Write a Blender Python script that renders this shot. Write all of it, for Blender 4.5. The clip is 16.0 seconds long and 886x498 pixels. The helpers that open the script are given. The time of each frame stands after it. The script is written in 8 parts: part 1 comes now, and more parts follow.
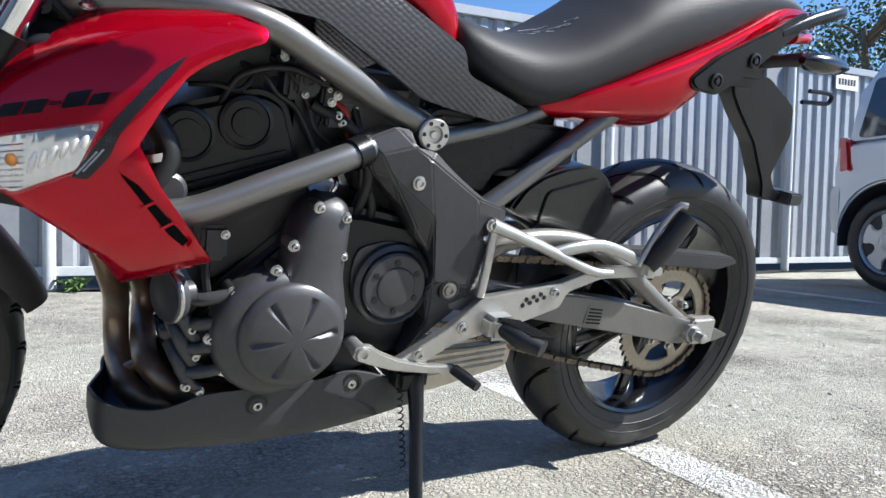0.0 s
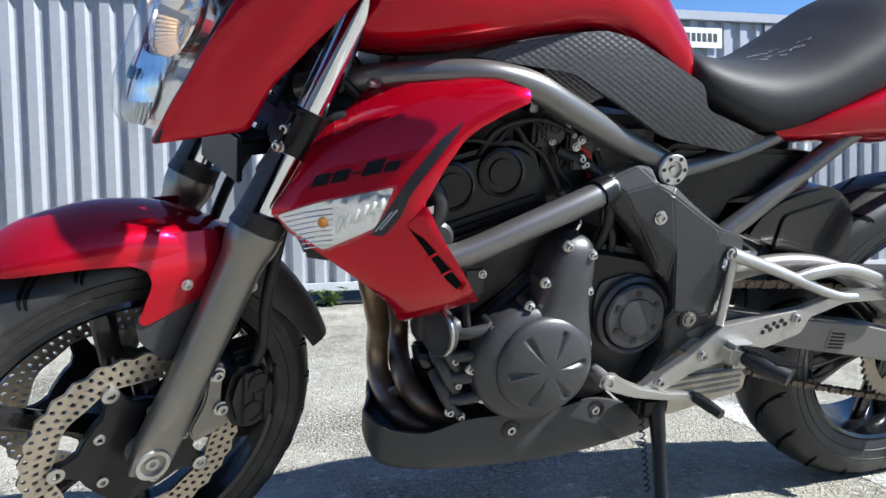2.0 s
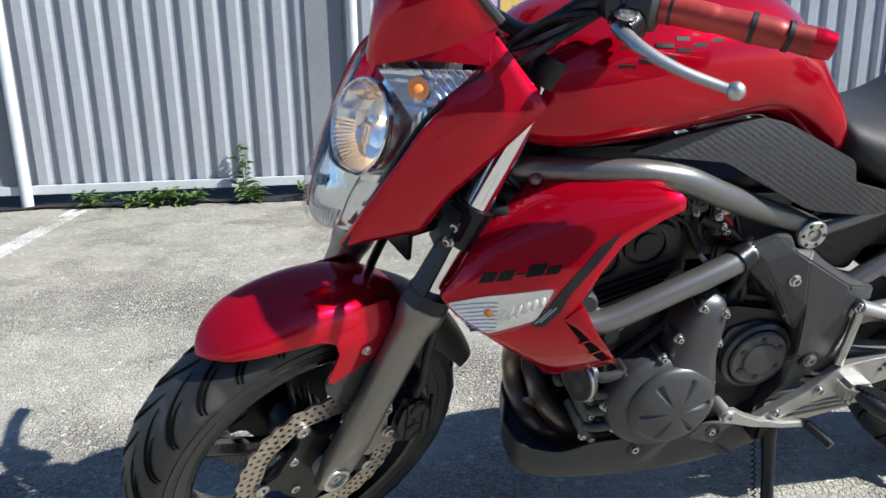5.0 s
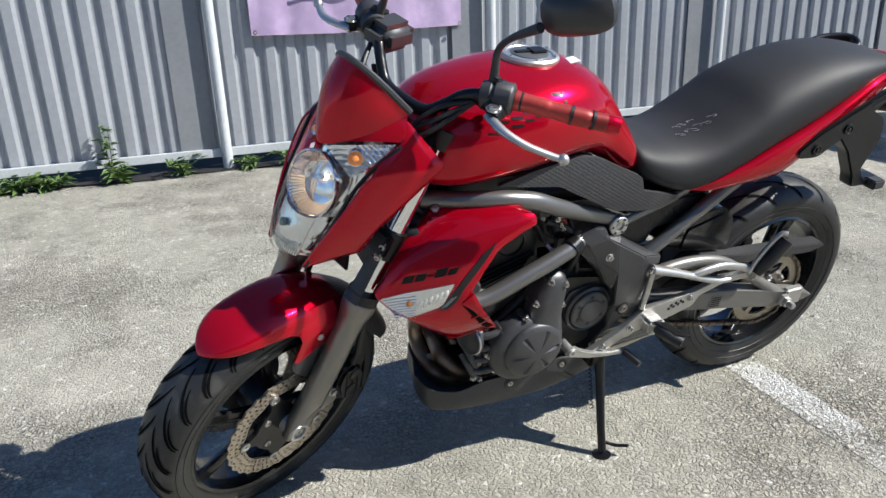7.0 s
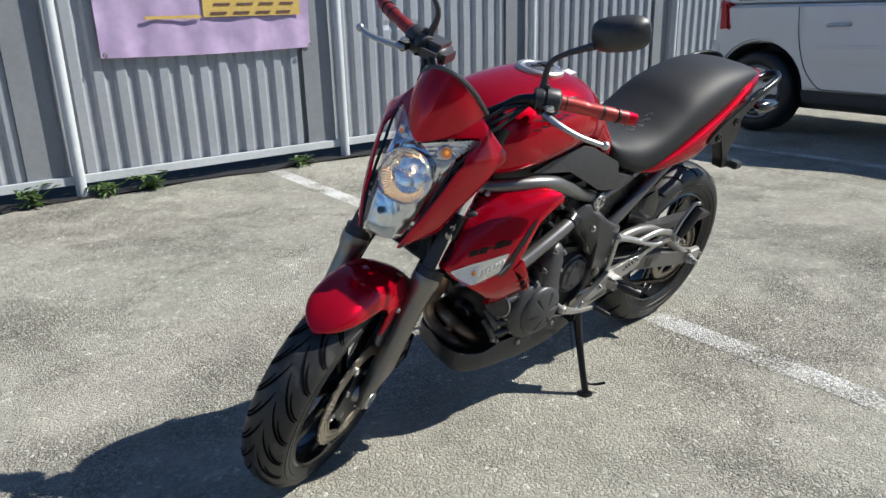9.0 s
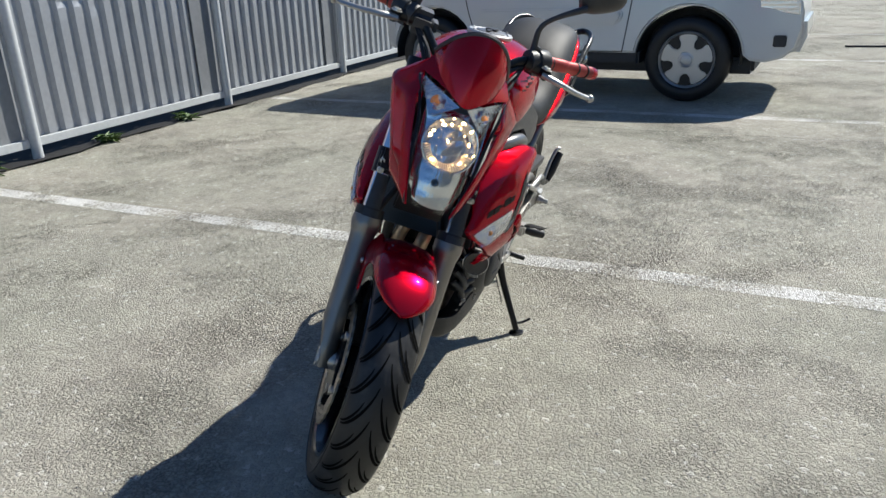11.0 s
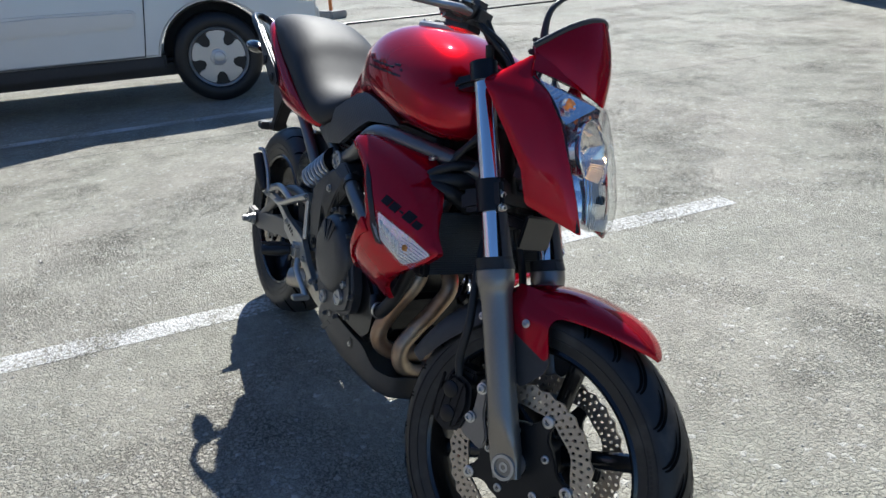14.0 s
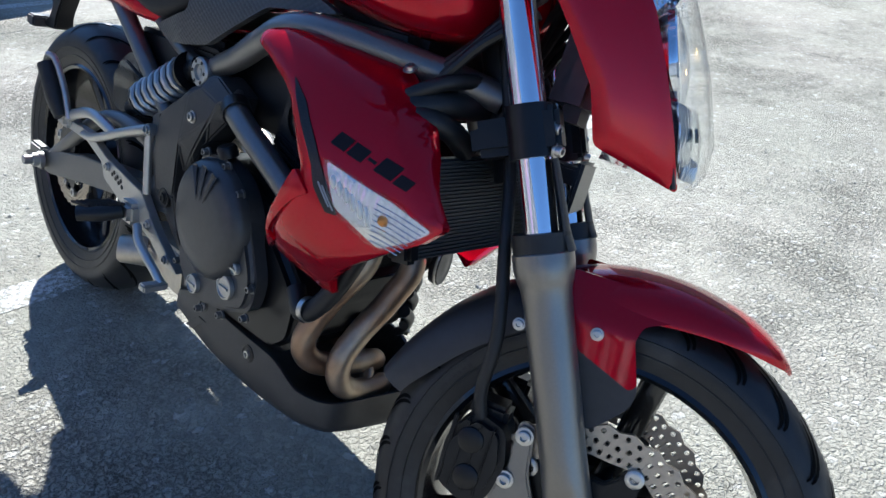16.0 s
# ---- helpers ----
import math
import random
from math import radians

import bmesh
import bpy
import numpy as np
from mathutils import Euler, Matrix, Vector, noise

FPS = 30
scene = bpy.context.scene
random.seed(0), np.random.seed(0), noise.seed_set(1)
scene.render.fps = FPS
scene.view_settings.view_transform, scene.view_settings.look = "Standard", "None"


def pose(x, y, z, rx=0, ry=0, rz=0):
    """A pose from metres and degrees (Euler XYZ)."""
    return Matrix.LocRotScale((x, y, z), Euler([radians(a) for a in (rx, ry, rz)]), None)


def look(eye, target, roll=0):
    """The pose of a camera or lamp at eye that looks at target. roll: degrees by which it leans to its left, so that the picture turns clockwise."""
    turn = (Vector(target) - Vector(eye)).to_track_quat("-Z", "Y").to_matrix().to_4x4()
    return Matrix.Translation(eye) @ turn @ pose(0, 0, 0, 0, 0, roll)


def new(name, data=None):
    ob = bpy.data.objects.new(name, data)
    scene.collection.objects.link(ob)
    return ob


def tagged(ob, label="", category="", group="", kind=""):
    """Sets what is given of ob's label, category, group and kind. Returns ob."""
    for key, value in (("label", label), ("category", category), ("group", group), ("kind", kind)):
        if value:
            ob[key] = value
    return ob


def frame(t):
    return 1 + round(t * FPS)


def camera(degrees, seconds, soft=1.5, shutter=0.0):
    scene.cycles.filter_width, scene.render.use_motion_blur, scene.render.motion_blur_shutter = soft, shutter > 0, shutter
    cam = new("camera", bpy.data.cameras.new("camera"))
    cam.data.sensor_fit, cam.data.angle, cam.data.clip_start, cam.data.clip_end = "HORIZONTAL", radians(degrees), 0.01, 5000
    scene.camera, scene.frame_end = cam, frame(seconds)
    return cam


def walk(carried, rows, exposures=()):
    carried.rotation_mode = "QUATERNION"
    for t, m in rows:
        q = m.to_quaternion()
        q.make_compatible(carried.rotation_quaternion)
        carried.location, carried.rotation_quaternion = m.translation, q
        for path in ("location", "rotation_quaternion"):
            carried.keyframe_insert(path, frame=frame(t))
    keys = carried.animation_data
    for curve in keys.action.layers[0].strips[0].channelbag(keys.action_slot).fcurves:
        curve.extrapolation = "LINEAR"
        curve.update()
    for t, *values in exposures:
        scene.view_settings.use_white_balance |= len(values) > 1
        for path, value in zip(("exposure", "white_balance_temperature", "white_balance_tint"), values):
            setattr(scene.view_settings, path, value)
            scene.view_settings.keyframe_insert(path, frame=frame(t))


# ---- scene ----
cam = camera(62.3, 16.0)
PATH = [
    (0, (-1.078, -1.198, 0.499), (-0.194, 0.594, 0.404), 1.1),
    (0.5, (-1.114, -1.208, 0.504), (-0.294, 0.614, 0.411), 0.5),
    (1, (-1.145, -1.214, 0.512), (-0.433, 0.653, 0.434), -0.3),
    (1.5, (-1.179, -1.22, 0.531), (-0.587, 0.69, 0.469), -1.0),
    (2, (-1.211, -1.217, 0.547), (-0.744, 0.726, 0.467), -1.3),
    (2.5, (-1.246, -1.224, 0.538), (-0.911, 0.745, 0.431), -1.4),
    (3, (-1.308, -1.214, 0.524), (-1.057, 0.765, 0.383), -1.8),
    (3.2, (-1.325, -1.211, 0.52), (-1.109, 0.771, 0.365), -1.8),
    (5.3, (-1.325, -1.273, 0.962), (-1.058, 0.629, 0.402), -0.9),
    (5.5, (-1.323, -1.372, 1.005), (-1.03, 0.516, 0.413), -0.9),
    (6, (-1.346, -1.546, 1.075), (-0.979, 0.311, 0.43), -1.3),
    (6.5, (-1.444, -1.567, 1.102), (-0.965, 0.258, 0.44), -1.9),
    (7, (-1.512, -1.59, 1.125), (-0.894, 0.193, 0.462), -2.1),
    (7.5, (-1.644, -1.702, 1.134), (-0.888, 0.031, 0.484), -2.0),
    (8, (-1.829, -1.765, 1.146), (-0.951, -0.084, 0.512), -1.7),
    (8.2, (-1.892, -1.741, 1.149), (-0.968, -0.081, 0.522), -1.6),
    (10.3, (-2.607, -1.199, 1.154), (-1.084, -0.099, 0.468), -1.9),
    (10.5, (-2.651, -1.113, 1.169), (-1.069, -0.106, 0.473), -2.0),
    (11, (-2.763, -0.883, 1.17), (-1.05, -0.143, 0.45), -2.0),
    (11.5, (-2.778, -0.652, 1.14), (-0.977, -0.198, 0.399), -2.0),
    (12, (-2.722, -0.398, 1.158), (-0.878, -0.22, 0.405), -2.2),
    (12.5, (-2.7, -0.108, 1.177), (-0.855, -0.199, 0.411), -2.5),
    (13, (-2.636, 0.116, 1.175), (-0.819, -0.201, 0.402), -2.9),
    (13.5, (-2.504, 0.298, 1.183), (-0.742, -0.233, 0.399), -3.2),
    (14, (-2.398, 0.491, 1.196), (-0.707, -0.222, 0.402), -3.4),
    (14.5, (-2.264, 0.612, 1.21), (-0.653, -0.25, 0.395), -3.4),
    (15, (-2.086, 0.618, 1.197), (-0.572, -0.366, 0.338), -2.9),
    (15.5, (-1.938, 0.575, 1.142), (-0.528, -0.508, 0.228), -0.9),
    (16, (-1.778, 0.499, 1.043), (-0.488, -0.65, 0.036), 2.1),
]
walk(cam, [(t, look(eye, target, roll)) for t, eye, target, roll in PATH],
     [(0.0, 1.18, 5850, 10), (3.0, 1.12, 5800, 10), (5.5, 0.88, 6000, 10), (8.0, 0.70, 6100, 9), (10.5, 0.50, 6200, 8), (13.0, 0.58, 6000, 9), (14.5, 0.82, 5850, 9), (16.0, 1.22, 5650, 9)])
# ---- end of camera ----

# ---- light ----
SUN_WAY = Vector((0.95, -0.50, 1.0)).normalized()
world = bpy.data.worlds.new("world")
scene.world = world
world.use_nodes = True
wn = world.node_tree.nodes
sky = wn.new("ShaderNodeTexSky")
sky.sky_type = "NISHITA"
sky.sun_disc = False
sky.sun_elevation = math.asin(SUN_WAY.z)
sky.sun_rotation = math.atan2(SUN_WAY.x, SUN_WAY.y)
sky.air_density, sky.dust_density, sky.ozone_density = 1.0, 0.1, 8.0
world.node_tree.links.new(sky.outputs[0], wn["Background"].inputs[0])
wn["Background"].inputs[1].default_value = 0.074
sun = new("sun", bpy.data.lights.new("sun", "SUN"))
sun.data.energy, sun.data.angle, sun.data.color = 5.0, radians(0.53), (1.0, 0.94, 0.835)
sun.matrix_world = look(SUN_WAY * 30, (0, 0, 0))


# ---- materials ----
def mat(name, colour, rough=0.5, metal=0.0, vary=0.12, scale=40.0, bump=0.0, bump_scale=None, coat=0.0, big=2.5,
        rough_vary=0.1, spec=0.5, sheen=0.0, second=None, second_amount=0.0):
    """A surface with variation at two scales, fine relief and, where wanted, a second colour in worn patches."""
    m = bpy.data.materials.new(name)
    m.use_nodes = True
    n, l = m.node_tree.nodes, m.node_tree.links
    p = n["Principled BSDF"]
    tc = n.new("ShaderNodeTexCoord")
    fine, wide = n.new("ShaderNodeTexNoise"), n.new("ShaderNodeTexNoise")
    for tex, s in ((fine, scale), (wide, big)):
        tex.inputs["Scale"].default_value = s
        tex.inputs["Detail"].default_value = 5
        l.new(tc.outputs["Object"], tex.inputs["Vector"])
    add = n.new("ShaderNodeMath")
    add.operation = "ADD"
    l.new(fine.outputs["Fac"], add.inputs[0])
    l.new(wide.outputs["Fac"], add.inputs[1])
    rng = n.new("ShaderNodeMapRange")
    rng.inputs["From Min"].default_value, rng.inputs["From Max"].default_value = 0.6, 1.4
    rng.inputs["To Min"].default_value, rng.inputs["To Max"].default_value = 1 - vary, 1 + vary
    l.new(add.outputs[0], rng.inputs["Value"])
    mul = n.new("ShaderNodeVectorMath")
    mul.operation = "SCALE"
    l.new(rng.outputs[0], mul.inputs["Scale"])
    mul.inputs[0].default_value = colour
    if second:
        mix = n.new("ShaderNodeMix")
        mix.data_type = "RGBA"
        mix.inputs["A"].default_value, mix.inputs["B"].default_value = (*colour, 1), (*second, 1)
        ramp = n.new("ShaderNodeMapRange")
        ramp.inputs["From Min"].default_value, ramp.inputs["From Max"].default_value = 0.62 - second_amount, 0.72 - second_amount * 0.6
        l.new(wide.outputs["Fac"], ramp.inputs["Value"])
        l.new(ramp.outputs[0], mix.inputs["Factor"])
        l.new(mix.outputs["Result"], mul.inputs[0])
    l.new(mul.outputs[0], p.inputs["Base Color"])
    rr = n.new("ShaderNodeMapRange")
    rr.inputs["To Min"].default_value, rr.inputs["To Max"].default_value = max(0.02, rough - rough_vary), min(1, rough + rough_vary)
    l.new(wide.outputs["Fac"], rr.inputs["Value"])
    l.new(rr.outputs[0], p.inputs["Roughness"])
    p.inputs["Metallic"].default_value = metal
    p.inputs["Coat Weight"].default_value = coat
    p.inputs["Coat Roughness"].default_value = 0.015
    p.inputs["Specular IOR Level"].default_value = spec
    if bump:
        b, tex = n.new("ShaderNodeBump"), n.new("ShaderNodeTexNoise")
        tex.inputs["Scale"].default_value = bump_scale or scale * 4
        tex.inputs["Detail"].default_value = 3
        l.new(tc.outputs["Object"], tex.inputs["Vector"])
        b.inputs["Strength"].default_value = bump
        b.inputs["Distance"].default_value = 0.002
        l.new(tex.outputs["Fac"], b.inputs["Height"])
        l.new(b.outputs[0], p.inputs["Normal"])
    return m


def thin_glass(name, tint, rough=0.02, cell=0.0, stretch=(1, 1, 1)):
    """A clear pane: it lets light straight through and mirrors more at a slant; cell: size of its moulded ribs."""
    m = bpy.data.materials.new(name)
    m.use_nodes = True
    n, l = m.node_tree.nodes, m.node_tree.links
    clear, gloss, mix, fr = n.new("ShaderNodeBsdfTransparent"), n.new("ShaderNodeBsdfGlossy"), n.new("ShaderNodeMixShader"), n.new("ShaderNodeLayerWeight")
    clear.inputs["Color"].default_value = (*tint, 1)
    gloss.inputs["Roughness"].default_value = rough
    fr.inputs["Blend"].default_value = 0.5
    slant, share = n.new("ShaderNodeMath"), n.new("ShaderNodeMapRange")
    slant.operation = "POWER"
    slant.inputs[1].default_value = 3.5
    share.inputs["To Min"].default_value, share.inputs["To Max"].default_value = 0.05, 0.75
    l.new(fr.outputs["Facing"], slant.inputs[0])
    l.new(slant.outputs[0], share.inputs["Value"])
    l.new(share.outputs[0], mix.inputs[0])
    l.new(clear.outputs[0], mix.inputs[1])
    l.new(gloss.outputs[0], mix.inputs[2])
    l.new(mix.outputs[0], n["Material Output"].inputs["Surface"])
    if cell:
        tc, mp, v, b = n.new("ShaderNodeTexCoord"), n.new("ShaderNodeMapping"), n.new("ShaderNodeTexVoronoi"), n.new("ShaderNodeBump")
        mp.inputs["Scale"].default_value = stretch
        v.inputs["Scale"].default_value = 1 / cell
        v.inputs["Randomness"].default_value = 0.1
        b.inputs["Strength"].default_value, b.inputs["Distance"].default_value = 0.8, cell * 0.5
        l.new(tc.outputs["Object"], mp.inputs[0])
        l.new(mp.outputs[0], v.inputs["Vector"])
        l.new(v.outputs["Distance"], b.inputs["Height"])
        l.new(b.outputs[0], gloss.inputs["Normal"])
        l.new(b.outputs[0], fr.inputs["Normal"])
    return m


def glow(name, colour, strength):
    m = bpy.data.materials.new(name)
    m.use_nodes = True
    p = m.node_tree.nodes["Principled BSDF"]
    p.inputs["Base Color"].default_value = (*colour, 1)
    p.inputs["Emission Color"].default_value = (*colour, 1)
    p.inputs["Emission Strength"].default_value = strength
    return m


def cells(m, scale, strength, distance, stretch=(1, 1, 1), low=0.0, high=0.4):
    """Adds pressed cells to a material's relief: woven or studded covers."""
    n, l = m.node_tree.nodes, m.node_tree.links
    p = n["Principled BSDF"]
    tc, mp, v = n.new("ShaderNodeTexCoord"), n.new("ShaderNodeMapping"), n.new("ShaderNodeTexVoronoi")
    mp.inputs["Scale"].default_value = stretch
    v.inputs["Scale"].default_value = scale
    v.inputs["Randomness"].default_value = 0.15
    b = n.new("ShaderNodeBump")
    b.inputs["Strength"].default_value, b.inputs["Distance"].default_value = strength, distance
    l.new(tc.outputs["Object"], mp.inputs[0])
    l.new(mp.outputs[0], v.inputs["Vector"])
    l.new(v.outputs["Distance"], b.inputs["Height"])
    b.invert = True
    l.new(b.outputs[0], p.inputs["Normal"])
    return m


RED = mat("red_paint", (0.44, 0.0015, 0.0145), 0.23, 0.56, 0.05, 900, coat=1.0, big=6, rough_vary=0.03, spec=0.0)
RED.node_tree.nodes["Principled BSDF"].inputs["Coat IOR"].default_value = 1.38
RED.node_tree.nodes["Principled BSDF"].inputs["Specular Tint"].default_value = (0.66, 0.03, 0.04, 1)
BLACK_GLOSS = mat("black_gloss", (0.006, 0.006, 0.0065), 0.22, 0, 0.1, 60, coat=0.4)
BLACK_SATIN = mat("black_satin", (0.007, 0.007, 0.008), 0.30, 0.0, 0.2, 120, spec=0.36, bump=0.08, bump_scale=600)
PLASTIC = mat("black_plastic", (0.030, 0.030, 0.0316), 0.46, 0, 0.25, 90, spec=0.55, bump=0.12, bump_scale=900)
ENGINE_BLACK = mat("engine_black", (0.034, 0.034, 0.0358), 0.40, 0.0, 0.25, 80, spec=0.62, bump=0.10, bump_scale=500)
DARK = mat("dark_metal", (0.004, 0.004, 0.0045), 0.45, 0.0, 0.3, 50, bump=0.1)
GUNMETAL = mat("frame_paint", (0.190, 0.186, 0.180), 0.35, 0.72, 0.08, 300, bump=0.05, bump_scale=900)
FORK = mat("fork_metal", (0.25, 0.235, 0.215), 0.34, 0.8, 0.06, 300, rough_vary=0.05)
ALLOY = mat("alloy", (0.50, 0.49, 0.465), 0.38, 0.85, 0.08, 200, bump=0.05, bump_scale=700)
SWING = mat("swingarm_paint", (0.19, 0.182, 0.168), 0.45, 0.55, 0.08, 150, bump=0.05)
CHROME = mat("chrome", (0.85, 0.86, 0.88), 0.06, 1.0, 0.02, 50, rough_vary=0.03)
STEEL = mat("steel", (0.55, 0.54, 0.52), 0.30, 1.0, 0.1, 120)
DISC = mat("disc_steel", (0.46, 0.40, 0.325), 0.34, 0.85, 0.12, 200, rough_vary=0.08)
HEADER = mat("header_pipe", (0.32, 0.215, 0.145), 0.42, 0.8, 0.35, 30, big=9, second=(0.40, 0.33, 0.25), second_amount=0.15)
MUFFLER = mat("muffler_metal", (0.50, 0.46, 0.39), 0.42, 0.8, 0.2, 60, big=12)
TYRE = mat("tyre_tread", (0.017, 0.0168, 0.0168), 0.48, 0, 0.3, 90, bump=0.14, bump_scale=500, spec=0.50, big=14, second=(0.044, 0.042, 0.039), second_amount=0.06)
RUBBER = mat("rubber", (0.014, 0.014, 0.0146), 0.46, 0, 0.25, 60, spec=0.42, bump=0.08, bump_scale=400, second=(0.032, 0.031, 0.029), second_amount=0.03)
SEAT = cells(mat("seat_vinyl", (0.022, 0.022, 0.0230), 0.58, 0, 0.1, 60, spec=0.26), 380, 0.25, 0.0009)
KNEE = cells(mat("knee_pad", (0.046, 0.046, 0.0485), 0.40, 0, 0.12, 60, spec=0.42), 105, 0.55, 0.0022, (1.0, 1.0, 1.6))
KNEE.node_tree.nodes["Mapping"].inputs["Rotation"].default_value = (0, 0.785, 0)
LENS = thin_glass("clear_lens", (0.97, 0.98, 0.98))
LENS_WAVY = thin_glass("ribbed_lens", (0.95, 0.96, 0.97), 0.05, 0.007, (1.0, 1.0, 0.3))
REFLECT = cells(mat("reflector", (0.80, 0.80, 0.82), 0.16, 1.0, 0.02), 120, 0.45, 0.003, (1.0, 1.0, 0.25))
AMBER = mat("amber_bulb", (0.62, 0.24, 0.05), 0.20, 0.3, 0.1)
AMBER_ON = glow("amber_lit", (1.0, 0.33, 0.05), 0.12)
LAMP_ON = glow("bulb_warm", (1.0, 0.58, 0.22), 230)
MARK = mat("black_decal", (0.006, 0.003, 0.004), 0.4, 0, 0.1, coat=0.15, spec=0.2)
WHITE_MARK = mat("white_mark", (0.34, 0.35, 0.38), 0.6, 0, 0.25, 200)
CARBON = cells(mat("carbon_strip", (0.02, 0.02, 0.021), 0.32, 0.2, 0.3, 300, coat=0.25, spec=0.3), 260, 0.4, 0.001)
GRIP = mat("red_grip", (0.23, 0.022, 0.018), 0.42, 0.3, 0.25, 120, second=(0.42, 0.05, 0.04), second_amount=0.1)
RED_LENS = mat("red_lens", (0.45, 0.01, 0.01), 0.12, 0, 0.1, coat=1.0)
GALV = mat("sheet_grey", (0.345, 0.36, 0.385), 0.42, 0.25, 0.10, 30, big=1.3, bump=0.03, second=(0.30, 0.315, 0.335), second_amount=0.05)
POST = mat("post_grey", (0.52, 0.54, 0.55), 0.5, 0.1, 0.1, 40)
PLATE = mat("plate_grey", (0.22, 0.23, 0.245), 0.5, 0.2, 0.12, 30)
BANNER = mat("banner_cloth", (0.40, 0.30, 0.46), 0.7, 0, 0.12, 20, big=3, second=(0.50, 0.38, 0.56), second_amount=0.1)
BANNER_YELLOW = mat("banner_yellow", (0.52, 0.36, 0.09), 0.7, 0, 0.15, 30)
SIGN = mat("sign_white", (0.78, 0.79, 0.80), 0.5, 0, 0.05)
INK = mat("ink", (0.03, 0.03, 0.03), 0.6)
CAR_PAINT = mat("car_silver", (0.56, 0.57, 0.58), 0.34, 0.4, 0.04, 700, coat=0.7, rough_vary=0.04)
CAR_TRIM = mat("car_trim", (0.035, 0.035, 0.037), 0.6, 0, 0.2, 60)
CAR_GLASS = mat("car_glass", (0.02, 0.024, 0.026), 0.05, 0, 0.05, coat=1.0)
LEAF = mat("leaf", (0.075, 0.13, 0.028), 0.55, 0, 0.4, 9, big=30)
TREE_LEAF = mat("tree_leaf", (0.055, 0.10, 0.022), 0.55, 0, 0.45, 5, big=9)
BARK = mat("bark", (0.12, 0.09, 0.065), 0.9, 0, 0.3, 20, bump=0.5)
# dark soil, taken near black to hold the shade under the fence rail
SHADED_SOIL = mat("soil", (0.010, 0.009, 0.008), 0.95, 0, 0.5, 30, bump=0.8, bump_scale=60)
CONCRETE = mat("concrete", (0.33, 0.32, 0.30), 0.85, 0, 0.15, 30, bump=0.3)
FACADE = mat("facade", (0.40, 0.38, 0.35), 0.85, 0, 0.12, 6, bump=0.2)
ORANGE = mat("orange_paint", (0.62, 0.20, 0.05), 0.5, 0, 0.15)


def asphalt():
    """Worn grey asphalt: flat-topped stones of mixed size with pits between them, shade painted into the pits, smooth
    and coarse areas, stains.
    """
    m = bpy.data.materials.new("asphalt")
    m.use_nodes = True
    n, l = m.node_tree.nodes, m.node_tree.links
    p = n["Principled BSDF"]
    tc = n.new("ShaderNodeTexCoord")

    def tex(scale, detail=4.0, rough=0.55, at=None):
        t = n.new("ShaderNodeTexNoise")
        t.inputs["Scale"].default_value, t.inputs["Detail"].default_value, t.inputs["Roughness"].default_value = scale, detail, rough
        l.new(at or tc.outputs["Object"], t.inputs["Vector"])
        return t

    def span(value, a, b, c=0.0, d=1.0):
        r = n.new("ShaderNodeMapRange")
        r.inputs["From Min"].default_value, r.inputs["From Max"].default_value = a, b
        r.inputs["To Min"].default_value, r.inputs["To Max"].default_value = c, d
        l.new(value, r.inputs["Value"])
        return r.outputs[0]

    def calc(op, a, b):
        q = n.new("ShaderNodeMath")
        q.operation = op
        for k, v in enumerate((a, b)):
            if isinstance(v, (int, float)):
                q.inputs[k].default_value = v
            else:
                l.new(v, q.inputs[k])
        return q.outputs[0]

    warp = n.new("ShaderNodeVectorMath")
    warp.operation = "MULTIPLY_ADD"
    warp.inputs[1].default_value = (0.022, 0.022, 0.022)
    l.new(tex(75, 3).outputs["Color"], warp.inputs[0])
    l.new(tc.outputs["Object"], warp.inputs[2])
    cell, edge = n.new("ShaderNodeTexVoronoi"), n.new("ShaderNodeTexVoronoi")
    edge.feature = "DISTANCE_TO_EDGE"
    for v in (cell, edge):
        v.inputs["Scale"].default_value = 64
        l.new(warp.outputs[0], v.inputs["Vector"])
    small = n.new("ShaderNodeTexVoronoi")
    small.feature = "DISTANCE_TO_EDGE"
    small.inputs["Scale"].default_value = 170
    l.new(warp.outputs[0], small.inputs["Vector"])
    sep = n.new("ShaderNodeSeparateColor")
    l.new(cell.outputs["Color"], sep.inputs[0])
    coarse = span(tex(1.1, 7, 0.70).outputs["Fac"], 0.48, 0.70)
    lump = tex(150, 4, 0.62).outputs["Fac"]
    grain = tex(520, 2).outputs["Fac"]
    # pits: where the binder has gone from between the stones; their shade is painted below
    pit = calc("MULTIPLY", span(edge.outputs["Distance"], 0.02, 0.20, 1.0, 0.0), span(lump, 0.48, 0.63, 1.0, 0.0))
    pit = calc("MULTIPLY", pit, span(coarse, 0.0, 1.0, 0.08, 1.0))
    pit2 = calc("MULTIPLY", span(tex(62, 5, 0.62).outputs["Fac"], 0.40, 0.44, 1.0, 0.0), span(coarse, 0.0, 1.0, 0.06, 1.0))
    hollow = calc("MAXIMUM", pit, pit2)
    tone = calc("MULTIPLY", span(sep.outputs[0], 0.0, 1.0, 0.88, 1.12), span(lump, 0.3, 0.7, 0.92, 1.08))
    tone = calc("MULTIPLY", tone, span(grain, 0.3, 0.7, 0.90, 1.10))
    # shade inside the pits, put into the colour: down to a tenth
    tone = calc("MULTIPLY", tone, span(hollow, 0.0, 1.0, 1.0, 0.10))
    tone = calc("MULTIPLY", tone, span(tex(0.42, 7, 0.62).outputs["Fac"], 0.36, 0.66, 0.88, 1.10))
    tone = calc("MULTIPLY", tone, span(tex(5.5, 6, 0.6).outputs["Fac"], 0.3, 0.7, 0.86, 1.12))
